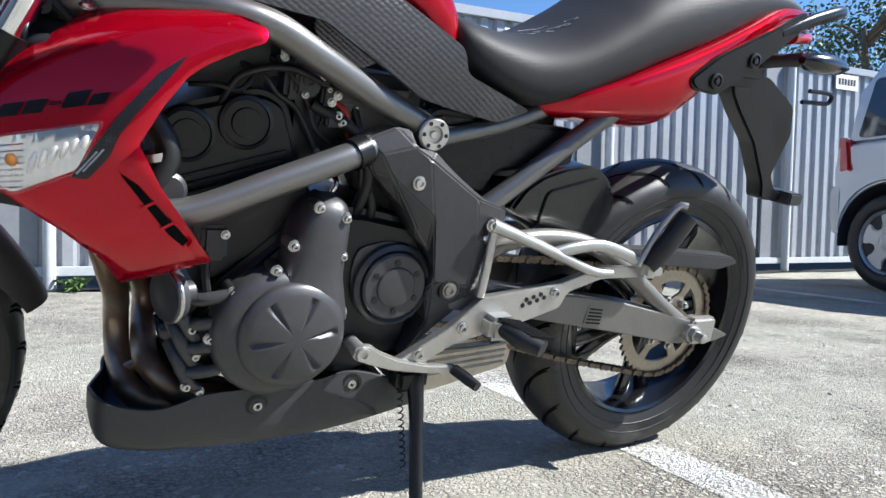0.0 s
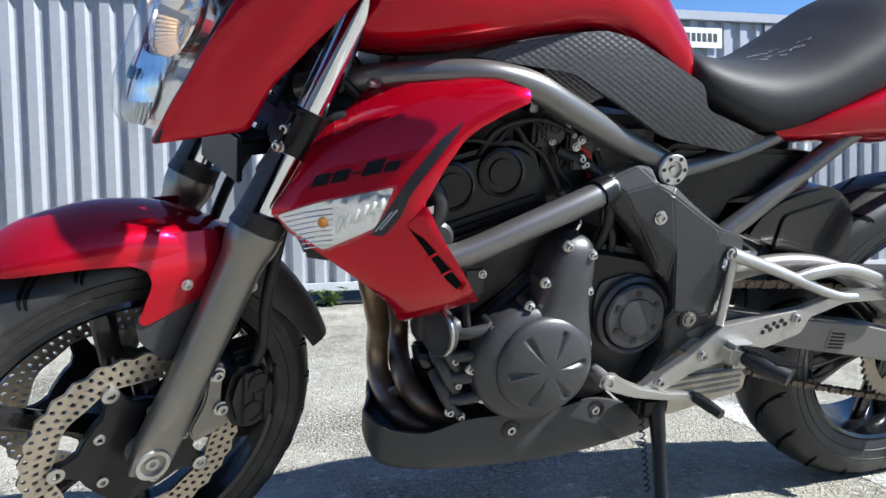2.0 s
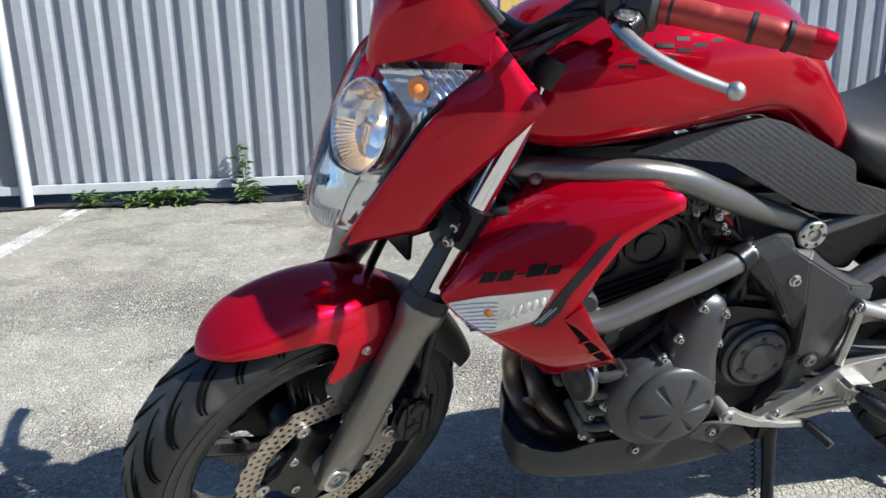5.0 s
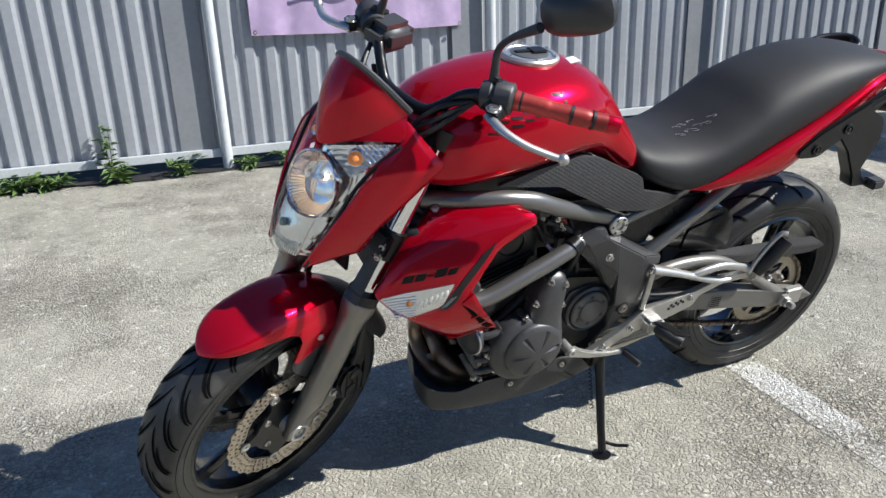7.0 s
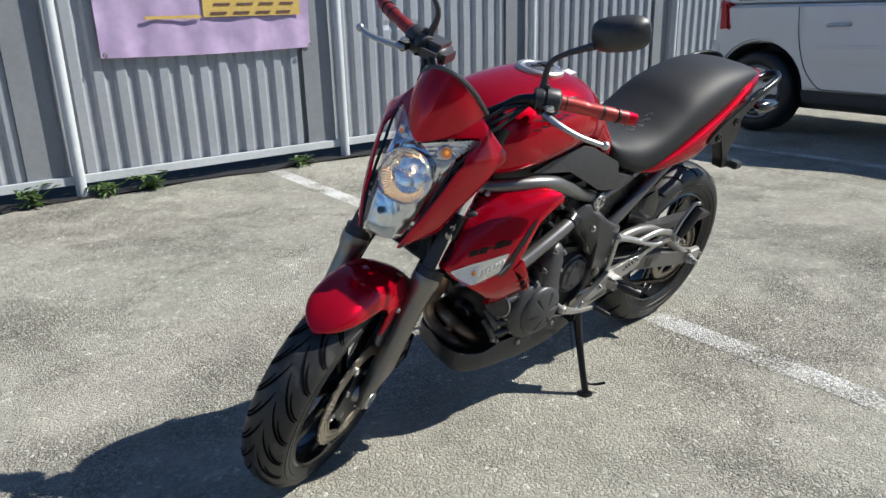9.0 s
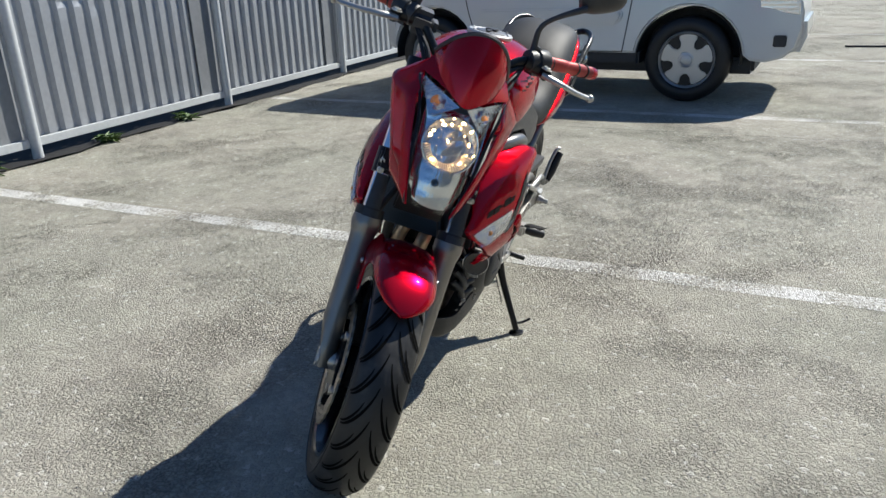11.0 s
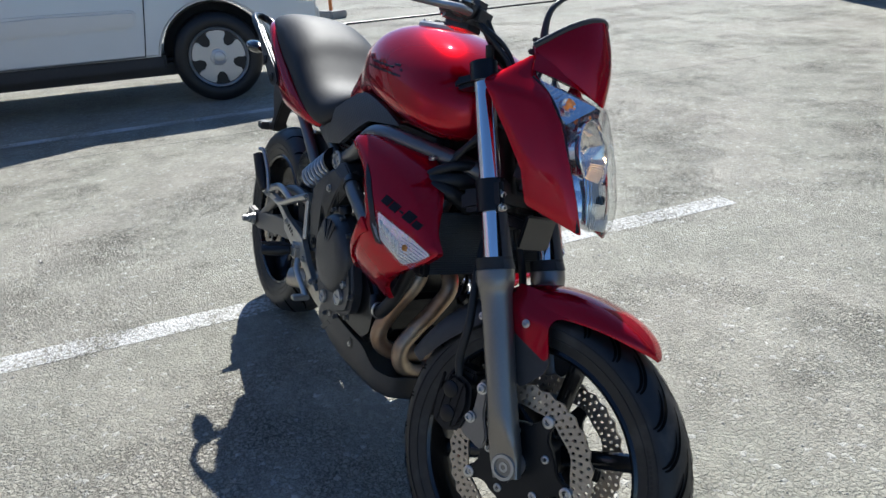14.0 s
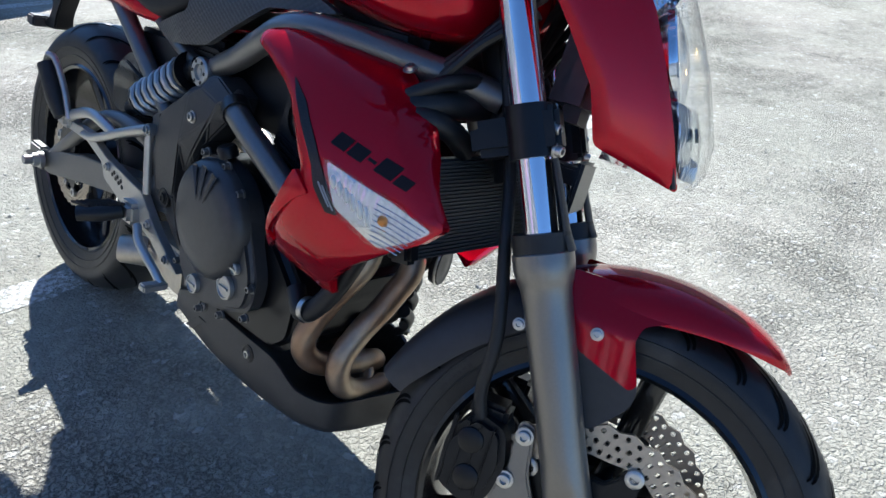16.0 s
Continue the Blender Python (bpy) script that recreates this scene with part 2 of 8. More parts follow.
    tone = calc("MULTIPLY", tone, span(coarse, 0.0, 1.0, 0.97, 1.26))
    hue = n.new("ShaderNodeMix")
    hue.data_type = "RGBA"
    hue.inputs["A"].default_value, hue.inputs["B"].default_value = (0.366, 0.356, 0.292, 1), (0.384, 0.359, 0.302, 1)
    l.new(span(tex(0.9, 5).outputs["Fac"], 0.35, 0.65), hue.inputs["Factor"])
    # a few single pale stones
    white = n.new("ShaderNodeMix")
    white.data_type = "RGBA"
    white.inputs["B"].default_value = (0.74, 0.73, 0.69, 1)
    l.new(span(sep.outputs[1], 0.95, 0.98, 0.0, 0.38), white.inputs["Factor"])
    l.new(hue.outputs["Result"], white.inputs["A"])
    mul = n.new("ShaderNodeVectorMath")
    mul.operation = "SCALE"
    l.new(white.outputs["Result"], mul.inputs[0])
    l.new(tone, mul.inputs["Scale"])
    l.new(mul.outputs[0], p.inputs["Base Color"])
    p.inputs["Roughness"].default_value = 0.85
    p.inputs["Specular IOR Level"].default_value = 0.3
    h = calc("MULTIPLY", span(edge.outputs["Distance"], 0.0, 0.25), span(coarse, 0.0, 1.0, 0.30, 1.0))
    h = calc("ADD", h, calc("MULTIPLY", lump, span(coarse, 0.0, 1.0, 0.45, 1.3)))
    h = calc("ADD", h, calc("MULTIPLY", span(small.outputs["Distance"], 0.0, 0.3), span(coarse, 0.0, 1.0, 0.08, 0.24)))
    h = calc("ADD", h, calc("MULTIPLY", hollow, -0.7))
    h = calc("ADD", h, calc("MULTIPLY", grain, span(coarse, 0.0, 1.0, 0.08, 0.25)))
    b = n.new("ShaderNodeBump")
    b.inputs["Strength"].default_value, b.inputs["Distance"].default_value = 1.0, 0.0085
    l.new(h, b.inputs["Height"])
    l.new(b.outputs[0], p.inputs["Normal"])
    return m


def line_paint():
    """Worn white road paint: broken by noise, so that the asphalt shows through."""
    m = asphalt()
    m.name = "road_paint"
    n, l = m.node_tree.nodes, m.node_tree.links
    p = n["Principled BSDF"]
    old = p.inputs["Base Color"].links[0].from_socket
    tc, a, b = n.new("ShaderNodeTexCoord"), n.new("ShaderNodeTexNoise"), n.new("ShaderNodeTexNoise")
    for tex, s in ((a, 70), (b, 3)):
        tex.inputs["Scale"].default_value, tex.inputs["Detail"].default_value = s, 6
        l.new(tc.outputs["Object"], tex.inputs["Vector"])
    add = n.new("ShaderNodeMath")
    add.operation = "ADD"
    l.new(a.outputs["Fac"], add.inputs[0])
    l.new(b.outputs["Fac"], add.inputs[1])
    r = n.new("ShaderNodeMapRange")
    r.inputs["From Min"].default_value, r.inputs["From Max"].default_value = 0.88, 1.10
    l.new(add.outputs[0], r.inputs["Value"])
    mix = n.new("ShaderNodeMix")
    mix.data_type = "RGBA"
    mix.inputs["B"].default_value = (0.70, 0.69, 0.66, 1)
    l.new(r.outputs[0], mix.inputs["Factor"])
    l.new(old, mix.inputs["A"])
    l.new(mix.outputs["Result"], p.inputs["Base Color"])
    return m


ASPHALT = asphalt()
PAINT = line_paint()


# ---- mesh helpers ----
def part(name, bm, material, parent=None, label="", m=None, smooth=38):
    """Links a bmesh as one mesh object under a thing or a part."""
    if m is not None:
        bm.transform(m)
    bmesh.ops.recalc_face_normals(bm, faces=bm.faces[:])
    me = bpy.data.meshes.new(name)
    bm.to_mesh(me)
    bm.free()
    me.materials.append(material)
    me.polygons.foreach_set("use_smooth", [smooth > 0] * len(me.polygons))
    if smooth > 0:
        me.set_sharp_from_angle(angle=radians(smooth))
    ob = new(name, me)
    ob.parent = parent
    if label:
        tagged(ob, label)
    return ob


def thing(name, label, category, m=None, group="", kind=""):
    ob = new(name)
    if m is not None:
        ob.matrix_world = m
    return tagged(ob, label, category, group, kind)


def curve(pts, steps=6, closed=False):
    """A smooth line through points (Catmull-Rom)."""
    pts = [Vector(p) for p in pts]
    if steps < 2:
        return pts
    n, out = len(pts), []
    for i in range(n if closed else n - 1):
        p0 = pts[(i - 1) % n] if closed or i else pts[0] * 2 - pts[1]
        p1, p2 = pts[i], pts[(i + 1) % n]
        p3 = pts[(i + 2) % n] if closed or i + 2 < n else p2 * 2 - p1
        for k in range(steps):
            u = k / steps
            out.append(0.5 * (2 * p1 + (p2 - p0) * u + (2 * p0 - 5 * p1 + 4 * p2 - p3) * u * u + (3 * p1 - p0 - 3 * p2 + p3) * u ** 3))
    if not closed:
        out.append(pts[-1])
    return out


def loft(bm, rings, caps=True, closed=True):
    vs = [[bm.verts.new(p) for p in ring] for ring in rings]
    for a, b in zip(vs, vs[1:]):
        k = len(a)
        for i in range(k if closed else k - 1):
            bm.faces.new((a[i], a[(i + 1) % k], b[(i + 1) % k], b[i]))
    if caps and closed:
        bm.faces.new(vs[0][::-1])
        bm.faces.new(vs[-1])
    return vs


def tube(bm, pts, r, n=12, steps=6, flat=1.0, up=None):
    """A round (or, with flat, oval) bar swept along a smooth line; r: one radius or one for each point."""
    line = curve(pts, steps)
    rs = r if isinstance(r, (list, tuple)) else [r] * len(pts)
    side, rings = None, []
    for i, p in enumerate(line):
        d = (line[min(i + 1, len(line) - 1)] - line[max(i - 1, 0)]).normalized()
        if side is None:
            side = d.cross(Vector(up or ((0, 0, 1) if abs(d.z) < 0.9 else (0, 1, 0)))).normalized()
        side = (side - d * side.dot(d)).normalized()
        other = d.cross(side)
        u = i / (len(line) - 1) * (len(rs) - 1)
        a = min(int(u), len(rs) - 2) if len(rs) > 1 else 0
        rad = rs[a] + (rs[min(a + 1, len(rs) - 1)] - rs[a]) * (u - a)
        rings.append([p + side * math.cos(t) * rad * flat + other * math.sin(t) * rad for t in (math.tau * k / n for k in range(n))])
    loft(bm, rings)
    return bm


def spin(bm, profile, origin=(0, 0, 0), axis=(0, 1, 0), n=48, start=0.0, sweep=math.tau, ref=None):
    """Turns a profile of (along the axis, radius) round an axis."""
    axis = Vector(axis).normalized()
    a = (Vector(ref) if ref else (Vector((1, 0, 0)) if abs(axis.x) < 0.9 else Vector((0, 1, 0))))
    a = (a - axis * a.dot(axis)).normalized()
    b = axis.cross(a)
    o, full = Vector(origin), sweep > math.tau - 1e-4
    rows = []
    for k in range(n if full else n + 1):
        t = start + sweep * k / n
        d = a * math.cos(t) + b * math.sin(t)
        rows.append([bm.verts.new(o + axis * h + d * max(r, 1e-5)) for h, r in profile])
    for k in range(len(rows) if full else len(rows) - 1):
        u, v = rows[k], rows[(k + 1) % len(rows)]
        for i in range(len(profile) - 1):
            bm.faces.new((u[i], v[i], v[i + 1], u[i + 1]))
    bmesh.ops.remove_doubles(bm, verts=bm.verts[:], dist=2e-5)
    return bm


def fillet(outline, r, n=3):
    """Rounds the corners of an outline of 2D points."""
    out, k = [], len(outline)
    for i in range(k):
        p, a, b = Vector(outline[i]), Vector(outline[i - 1]), Vector(outline[(i + 1) % k])
        da, db = (a - p), (b - p)
        q = min(r, da.length * 0.45, db.length * 0.45)
        s, e = p + da.normalized() * q, p + db.normalized() * q
        for j in range(n + 1):
            u = j / n
            out.append(s * (1 - u) ** 2 + p * 2 * u * (1 - u) + e * u * u)
    return out


def slab(bm, outline, y0, y1, bevel=0.004, r=0.0, segs=2):
    """A plate with an outline in x and z, from y0 to y1, its rims rounded."""
    pts = fillet(outline, r) if r else [Vector(p) for p in outline]
    tmp = bmesh.new()
    f = tmp.faces.new([tmp.verts.new((p.x, y0, p.y)) for p in pts])
    g = bmesh.ops.extrude_face_region(tmp, geom=[f])
    vs = [v for v in g["geom"] if isinstance(v, bmesh.types.BMVert)]
    bmesh.ops.translate(tmp, verts=vs, vec=(0, y1 - y0, 0))
    if bevel:
        rim = [e for e in tmp.edges if abs(e.verts[0].co.y - e.verts[1].co.y) < 1e-6]
        bmesh.ops.bevel(tmp, geom=rim, offset=bevel, segments=segs, affect="EDGES", clamp_overlap=True)
    join(bm, tmp)
    return bm


def join(bm, other, m=None):
    me = bpy.data.meshes.new("tmp")
    other.to_mesh(me)
    other.free()
    if m is not None:
        me.transform(m)
    bm.from_mesh(me)
    bpy.data.meshes.remove(me)
    return bm


def skin(bm, outline, depth, th=0.004, cell=0.02, r=0.0, n=3, roll=0.0, rim=0.02):
    """A shaped sheet: an outline in x and z, cut into a fine mesh, with y given by depth(x, z), th thick,
    its edges rolled inward by roll over a width of rim."""
    pts = fillet(outline, r, n) if r else [Vector(p) for p in outline]
    tmp = bmesh.new()
    tmp.faces.new([tmp.verts.new((p.x, 0, p.y)) for p in pts])
    for i in (0, 1):
        lo, hi = min(p[i] for p in pts), max(p[i] for p in pts)
        for k in range(1, int((hi - lo) / cell) + 1):
            c = lo + (hi - lo) * k / (int((hi - lo) / cell) + 1)
            at, no = ((c, 0, 0), (1, 0, 0)) if i == 0 else ((0, 0, c), (0, 0, 1))
            bmesh.ops.bisect_plane(tmp, geom=tmp.verts[:] + tmp.edges[:] + tmp.faces[:], plane_co=at, plane_no=no)
    edges = list(zip(pts, pts[1:] + pts[:1]))
    for v in tmp.verts:
        y = depth(v.co.x, v.co.z)
        if roll:
            d = rim
            for a, b in edges:
                ab = b - a
                p = Vector((v.co.x, v.co.z)) - a
                u = min(1.0, max(0.0, p.dot(ab) / max(ab.length_squared, 1e-12)))
                d = min(d, (p - ab * u).length)
            y -= math.copysign(roll * (1 - d / rim) ** 2, y)
        v.co.y = y
    g = bmesh.ops.extrude_face_region(tmp, geom=tmp.faces[:])
    for v in g["geom"]:
        if isinstance(v, bmesh.types.BMVert):
            v.co.y -= math.copysign(th, v.co.y)
    join(bm, tmp)
    return bm


def box(bm, lo, hi, bevel=0.003, m=None, segs=2):
    tmp = bmesh.new()
    bmesh.ops.create_cube(tmp, size=1)
    for v in tmp.verts:
        v.co = Vector([(a + b) / 2 + (b - a) * c for a, b, c in zip(lo, hi, v.co)])
    if bevel:
        bmesh.ops.bevel(tmp, geom=tmp.edges[:], offset=bevel, segments=segs, affect="EDGES", clamp_overlap=True)
    return join(bm, tmp, m)


def bolt(bm, at, axis, r=0.006, h=0.006, socket=True):
    """A flanged bolt head with a socket."""
    prof = [(0, r * 1.35), (h * 0.25, r * 1.35), (h * 0.3, r), (h, r * 0.95), (h * 1.05, r * 0.85)]
    prof += [(h * 1.05, r * 0.5), (h * 0.5, r * 0.45), (h * 0.5, 0)] if socket else [(h * 1.1, 0)]
    return spin(bm, prof, at, axis, 12)


def mirrored(bm):
    """A copy of a bmesh on the other side of the plane y = 0."""
    o = bm.copy()
    bmesh.ops.scale(o, verts=o.verts[:], vec=(1, -1, 1))
    bmesh.ops.reverse_faces(o, faces=o.faces[:])
    return o


def oval(x, w, zb, zt, n=20, top=2.4, low=3.0, mid=0.45):
    """A cross-section at x: half width w, from zb to zt, its widest place at mid of the height."""
    zm, ring = zb + (zt - zb) * mid, []
    for k in range(n):
        t = math.tau * k / n
        c, s = math.cos(t), math.sin(t)
        e = top if s > 0 else low
        ring.append(Vector((x, w * math.copysign(abs(c) ** (2 / e), c), zm + (zt - zm if s > 0 else zm - zb) * math.copysign(abs(s) ** (2 / e), s))))
    return ring


def stations(bm, rows, n=24, steps=4, **kw):
    """A body lofted along x through rows of (x, half width, bottom, top)."""
    rows = [(a, b, c, d) for a, b, c, d in rows]
    smooth = []
    ab, cd = curve([(r[0], r[1], r[2]) for r in rows], steps), curve([(r[0], r[1], r[3]) for r in rows], steps)
    for p, q in zip(ab, cd):
        smooth.append((p.x, max(p.y, 0.004), p.z, q.z))
    loft(bm, [oval(x, w, zb, zt, n, **kw) for x, w, zb, zt in smooth])
    return bm


# ---- the lot ----
bm = bmesh.new()
side = 400
vs = [bm.verts.new(p) for p in ((-side, -side, 0), (side, -side, 0), (side, side, 0), (-side, side, 0))]
bm.faces.new(vs)
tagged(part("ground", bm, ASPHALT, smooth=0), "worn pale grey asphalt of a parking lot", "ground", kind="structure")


def parking_line(x0, y0, x1, y1, w=0.115):
    bm = bmesh.new()
    d = Vector((x1 - x0, y1 - y0, 0))
    s = Vector((-d.y, d.x, 0)).normalized() * w / 2
    a, b, steps = Vector((x0, y0, 0.0015)), Vector((x1, y1, 0.0015)), 30
    rows = []
    for k in range(steps + 1):
        p = a.lerp(b, k / steps)
        j = 0.006 * noise.noise((p.x * 4, p.y * 4, 0))
        rows.append((bm.verts.new(p + s + s.normalized() * j), bm.verts.new(p - s + s.normalized() * j)))
    for u, v in zip(rows, rows[1:]):
        bm.faces.new((u[0], u[1], v[1], v[0]))
    tagged(part("parking_line", bm, PAINT, smooth=0), "worn white parking line painted on asphalt", "line", "parking lines", "structure")


parking_line(0.08, 3.55, -0.02, -1.94)
parking_line(-3.02, 3.6, -3.15, -1.8)
parking_line(3.37, 3.55, 3.34, -2.14)
parking_line(7.10, 3.55, 7.00, -2.6)
parking_line(10.2, 3.4, 10.3, -2.9)


def fence():
    """Corrugated steel sheets on round posts with a lower rail."""
    th = thing("fence", "grey corrugated steel fence on round posts", "fence", kind="structure")
    dents = ((1.28, 1.02), (1.42, 1.03), (1.56, 1.00))
    posts = [-7.6, -5.48, -3.376, -1.251, 0.767, 2.867, 5.036, 7.14, 9.25, 11.35, 13.45]
    y, z0, z1, pitch = 3.76, 0.10, 2.07, 0.142
    x, k = -8.0, 0
    while x < 13.6:
        wide = pitch * 7
        bm = bmesh.new()
        prof, u = [], x
        for i in range(7):
            prof += [(u, 0.0), (u + 0.058, 0.0), (u + 0.078, 0.026), (u + 0.122, 0.026)]
            u += pitch
        prof.append((u, 0.0))
        off = 0.0015 * (k % 2)
        grid = [[bm.verts.new((px, y + py + off + 0.004 * noise.noise((px * 1.3, pz * 2.0, 3)) + sum(0.016 * max(0.0, 1 - abs(px - dx) / 0.09) * max(0.0, 1 - abs(pz - dz) / 0.05) for dx, dz in dents), pz)) for pz in (z0, 0.5, 0.9, 0.98, 1.02, 1.06, 1.3, 1.7, z1 + 0.01 * math.sin(k * 2.1))] for px, py in prof]
        for a, b in zip(grid, grid[1:]):
            for i in range(8):
                bm.faces.new((a[i], b[i], b[i + 1], a[i + 1]))
        part("sheet", bm, GALV, th, smooth=0)
        x += wide
        k += 1
    for px in posts:
        bm = bmesh.new()
        spin(bm, [(0, 0), (0, 0.036), (2.02, 0.036), (2.025, 0.03), (2.026, 0)], (px, y - 0.06, 0), (0, 0, 1), 20)
        part("post", bm, POST, th)
        bm = bmesh.new()
        box(bm, (px - 0.30, y - 0.018, 0.12), (px - 0.06, y - 0.008, 2.03), 0.002)
        part("cover_plate", bm, PLATE, th, smooth=0)
    for a, b in zip(posts, posts[1:]):
        bm = bmesh.new()
        box(bm, (a + 0.03, y - 0.05, 0.085), (b - 0.03, y - 0.012, 0.142), 0.003)
        part("rail", bm, POST, th, smooth=0)
        bm = bmesh.new()
        box(bm, (a + 0.03, y + 0.03, 1.75), (b - 0.03, y + 0.06, 1.80), 0.003)
        part("rail", bm, POST, th, smooth=0)
    bm = bmesh.new()
    box(bm, (-8, y - 0.03, 2.0), (13.6, y + 0.05, 2.07), 0.004)
    part("top_cap", bm, GALV, th, smooth=0)
    return th


fence()

# soil along the fence; the shade of the gap below the sheets is in its colour
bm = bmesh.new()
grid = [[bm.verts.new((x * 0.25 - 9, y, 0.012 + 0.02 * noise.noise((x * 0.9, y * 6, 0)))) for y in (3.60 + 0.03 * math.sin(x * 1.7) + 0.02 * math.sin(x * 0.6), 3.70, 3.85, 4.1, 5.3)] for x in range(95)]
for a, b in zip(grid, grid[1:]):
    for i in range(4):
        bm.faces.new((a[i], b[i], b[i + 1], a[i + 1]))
tagged(part("shaded_soil_strip", bm, SHADED_SOIL), "bare dark soil strip at the foot of the fence, with shade in its colour", "soil", kind="structure")


def fence_sign(x, z):
    th = thing("fence_sign", "small white sign with a dark printed line on the fence", "sign", pose(x, 3.735, z), "fence signs")
    bm = bmesh.new()
    box(bm, (-0.17, 0, -0.075), (0.17, 0.006, 0.075), 0.002)
    part("board", bm, SIGN, th, smooth=0)
    for k in range(6):
        bm = bmesh.new()
        box(bm, (-0.135 + k * 0.046, -0.002, -0.030), (-0.102 + k * 0.046, -0.0005, 0.034), 0)
        part("mark", bm, INK, th, smooth=0)


fence_sign(2.02, 1.87)
fence_sign(5.89, 1.91)


BANNER_BROWN = mat("banner_brown", (0.10, 0.045, 0.04), 0.7, 0, 0.15, 30)


def banner():
    th = thing("banner", "faded purple vinyl banner tied to the fence", "banner")
    bm = bmesh.new()
    nx, nz = 60, 24
    x0, x1, z0, z1 = -0.99, 0.54, 0.885, 1.76
    grid = [[bm.verts.new((x0 + (x1 - x0) * i / nx, 3.722 + 0.010 * noise.noise((i * 0.22, j * 0.16, 0)) - 0.006 * math.sin(i * 0.5) * (1 - j / nz),
             z0 + (z1 - z0) * j / nz + 0.012 * math.sin(math.pi * i / nx) * (1 - j / nz) * -1)) for j in range(nz + 1)] for i in range(nx + 1)]
    for a, b in zip(grid, grid[1:]):
        for j in range(nz):
            bm.faces.new((a[j], b[j], b[j + 1], a[j + 1]))
    g = bmesh.ops.extrude_face_region(bm, geom=bm.faces[:])
    for v in g["geom"]:
        if isinstance(v, bmesh.types.BMVert):
            v.co.y += 0.002
    part("cloth", bm, BANNER, th)
    bm = bmesh.new()
    box(bm, (-0.28, 3.706, 1.125), (0.46, 3.709, 1.30), 0)
    part("yellow_band", bm, BANNER_YELLOW, th, "faded yellow printed band", smooth=0)
    for a, b in ((-0.235, -0.115), (-0.065, 0.055), (0.105, 0.215), (0.265, 0.375)):
        for z0, z1 in ((1.140, 1.158), (1.200, 1.216)):
            bm = slab(bmesh.new(), [(a + (z0 - 1.14) * 0.5, z0), (b + (z0 - 1.14) * 0.5, z0), (b + (z1 - 1.14) * 0.5, z1), (a + (z1 - 1.14) * 0.5, z1)], 3.702, 3.704, 0)
            part("letter_bar", bm, BANNER_BROWN, th, smooth=0)
    bm = bmesh.new()
    box(bm, (-0.68, 3.703, 1.12), (-0.30, 3.707, 1.14), 0)
    part("small_print", bm, BANNER_YELLOW, th, smooth=0)
    for x, z in ((-0.965, 0.905), (0.52, 0.90), (-0.965, 1.73), (0.52, 1.73)):
        bm = bmesh.new()
        spin(bm, [(0, 0.006), (0.006, 0.008), (0.006, 0.014), (0, 0.016)], (x, 3.705, z), (0, -1, 0), 14)
        part("eyelet", bm, STEEL, th)


banner()


def weed(x, y, h, seed, tall):
    rnd = random.Random(seed)
    th = thing("weed", "green weed growing at the foot of the fence", "plant", pose(x, y, 0.0), "weeds along the fence")
    stems, leaves = bmesh.new(), bmesh.new()
    for s in range(2 if tall else 5):
        a = rnd.uniform(0, 6.28)
        lean = rnd.uniform(0.02, 0.10) if tall else rnd.uniform(0.05, 0.14)
        top = Vector((math.cos(a) * lean, math.sin(a) * lean, h * rnd.uniform(0.8, 1.0)))
        mid = top * 0.5 + Vector((0, 0, h * 0.08))
        tube(stems, [(0, 0, 0), mid, top], [0.004, 0.003, 0.0012], 5, 4)
        for k in range(30 if tall else 9):
            u = rnd.uniform(0.12, 1.0)
            p = mid * (2 * u) if u < 0.5 else mid.lerp(top, 2 * u - 1)
            b, up = rnd.uniform(0, 6.28), rnd.uniform(-0.1, 0.7)
            ln = (rnd.uniform(0.07, 0.13) if tall else rnd.uniform(0.07, 0.15)) * (1.15 - 0.6 * u)
            d = Vector((math.cos(b), math.sin(b), up)).normalized()
            s2 = d.cross(Vector((0, 0, 1))).normalized() * ln * 0.15
            q1, q2, q3 = p + d * ln * 0.35 + s2 + Vector((0, 0, 0.004)), p + d * ln * 0.35 - s2 + Vector((0, 0, 0.004)), p + d * ln - Vector((0, 0, ln * 0.25))
            vs = [leaves.verts.new(v) for v in (p, q1, q3, q2)]
            leaves.faces.new(vs)
    part("stem", stems, LEAF, th)
    part("leaves", leaves, LEAF, th, smooth=0)


for i, (x, h, tall) in enumerate(((-2.56, 0.11, 0), (-2.71, 0.10, 0), (-2.35, 0.11, 0), (-1.99, 0.40, 1), (-1.95, 0.14, 0), (-1.57, 0.13, 0), (-0.83, 0.12, 0), (-2.95, 0.12, 0),
                                 (-2.45, 0.08, 0), (0.33, 0.07, 0), (1.35, 0.06, 0), (-4.1, 0.15, 0), (-1.12, 0.08, 0), (2.2, 0.06, 0))):
    weed(x, 3.62, h, i, tall)


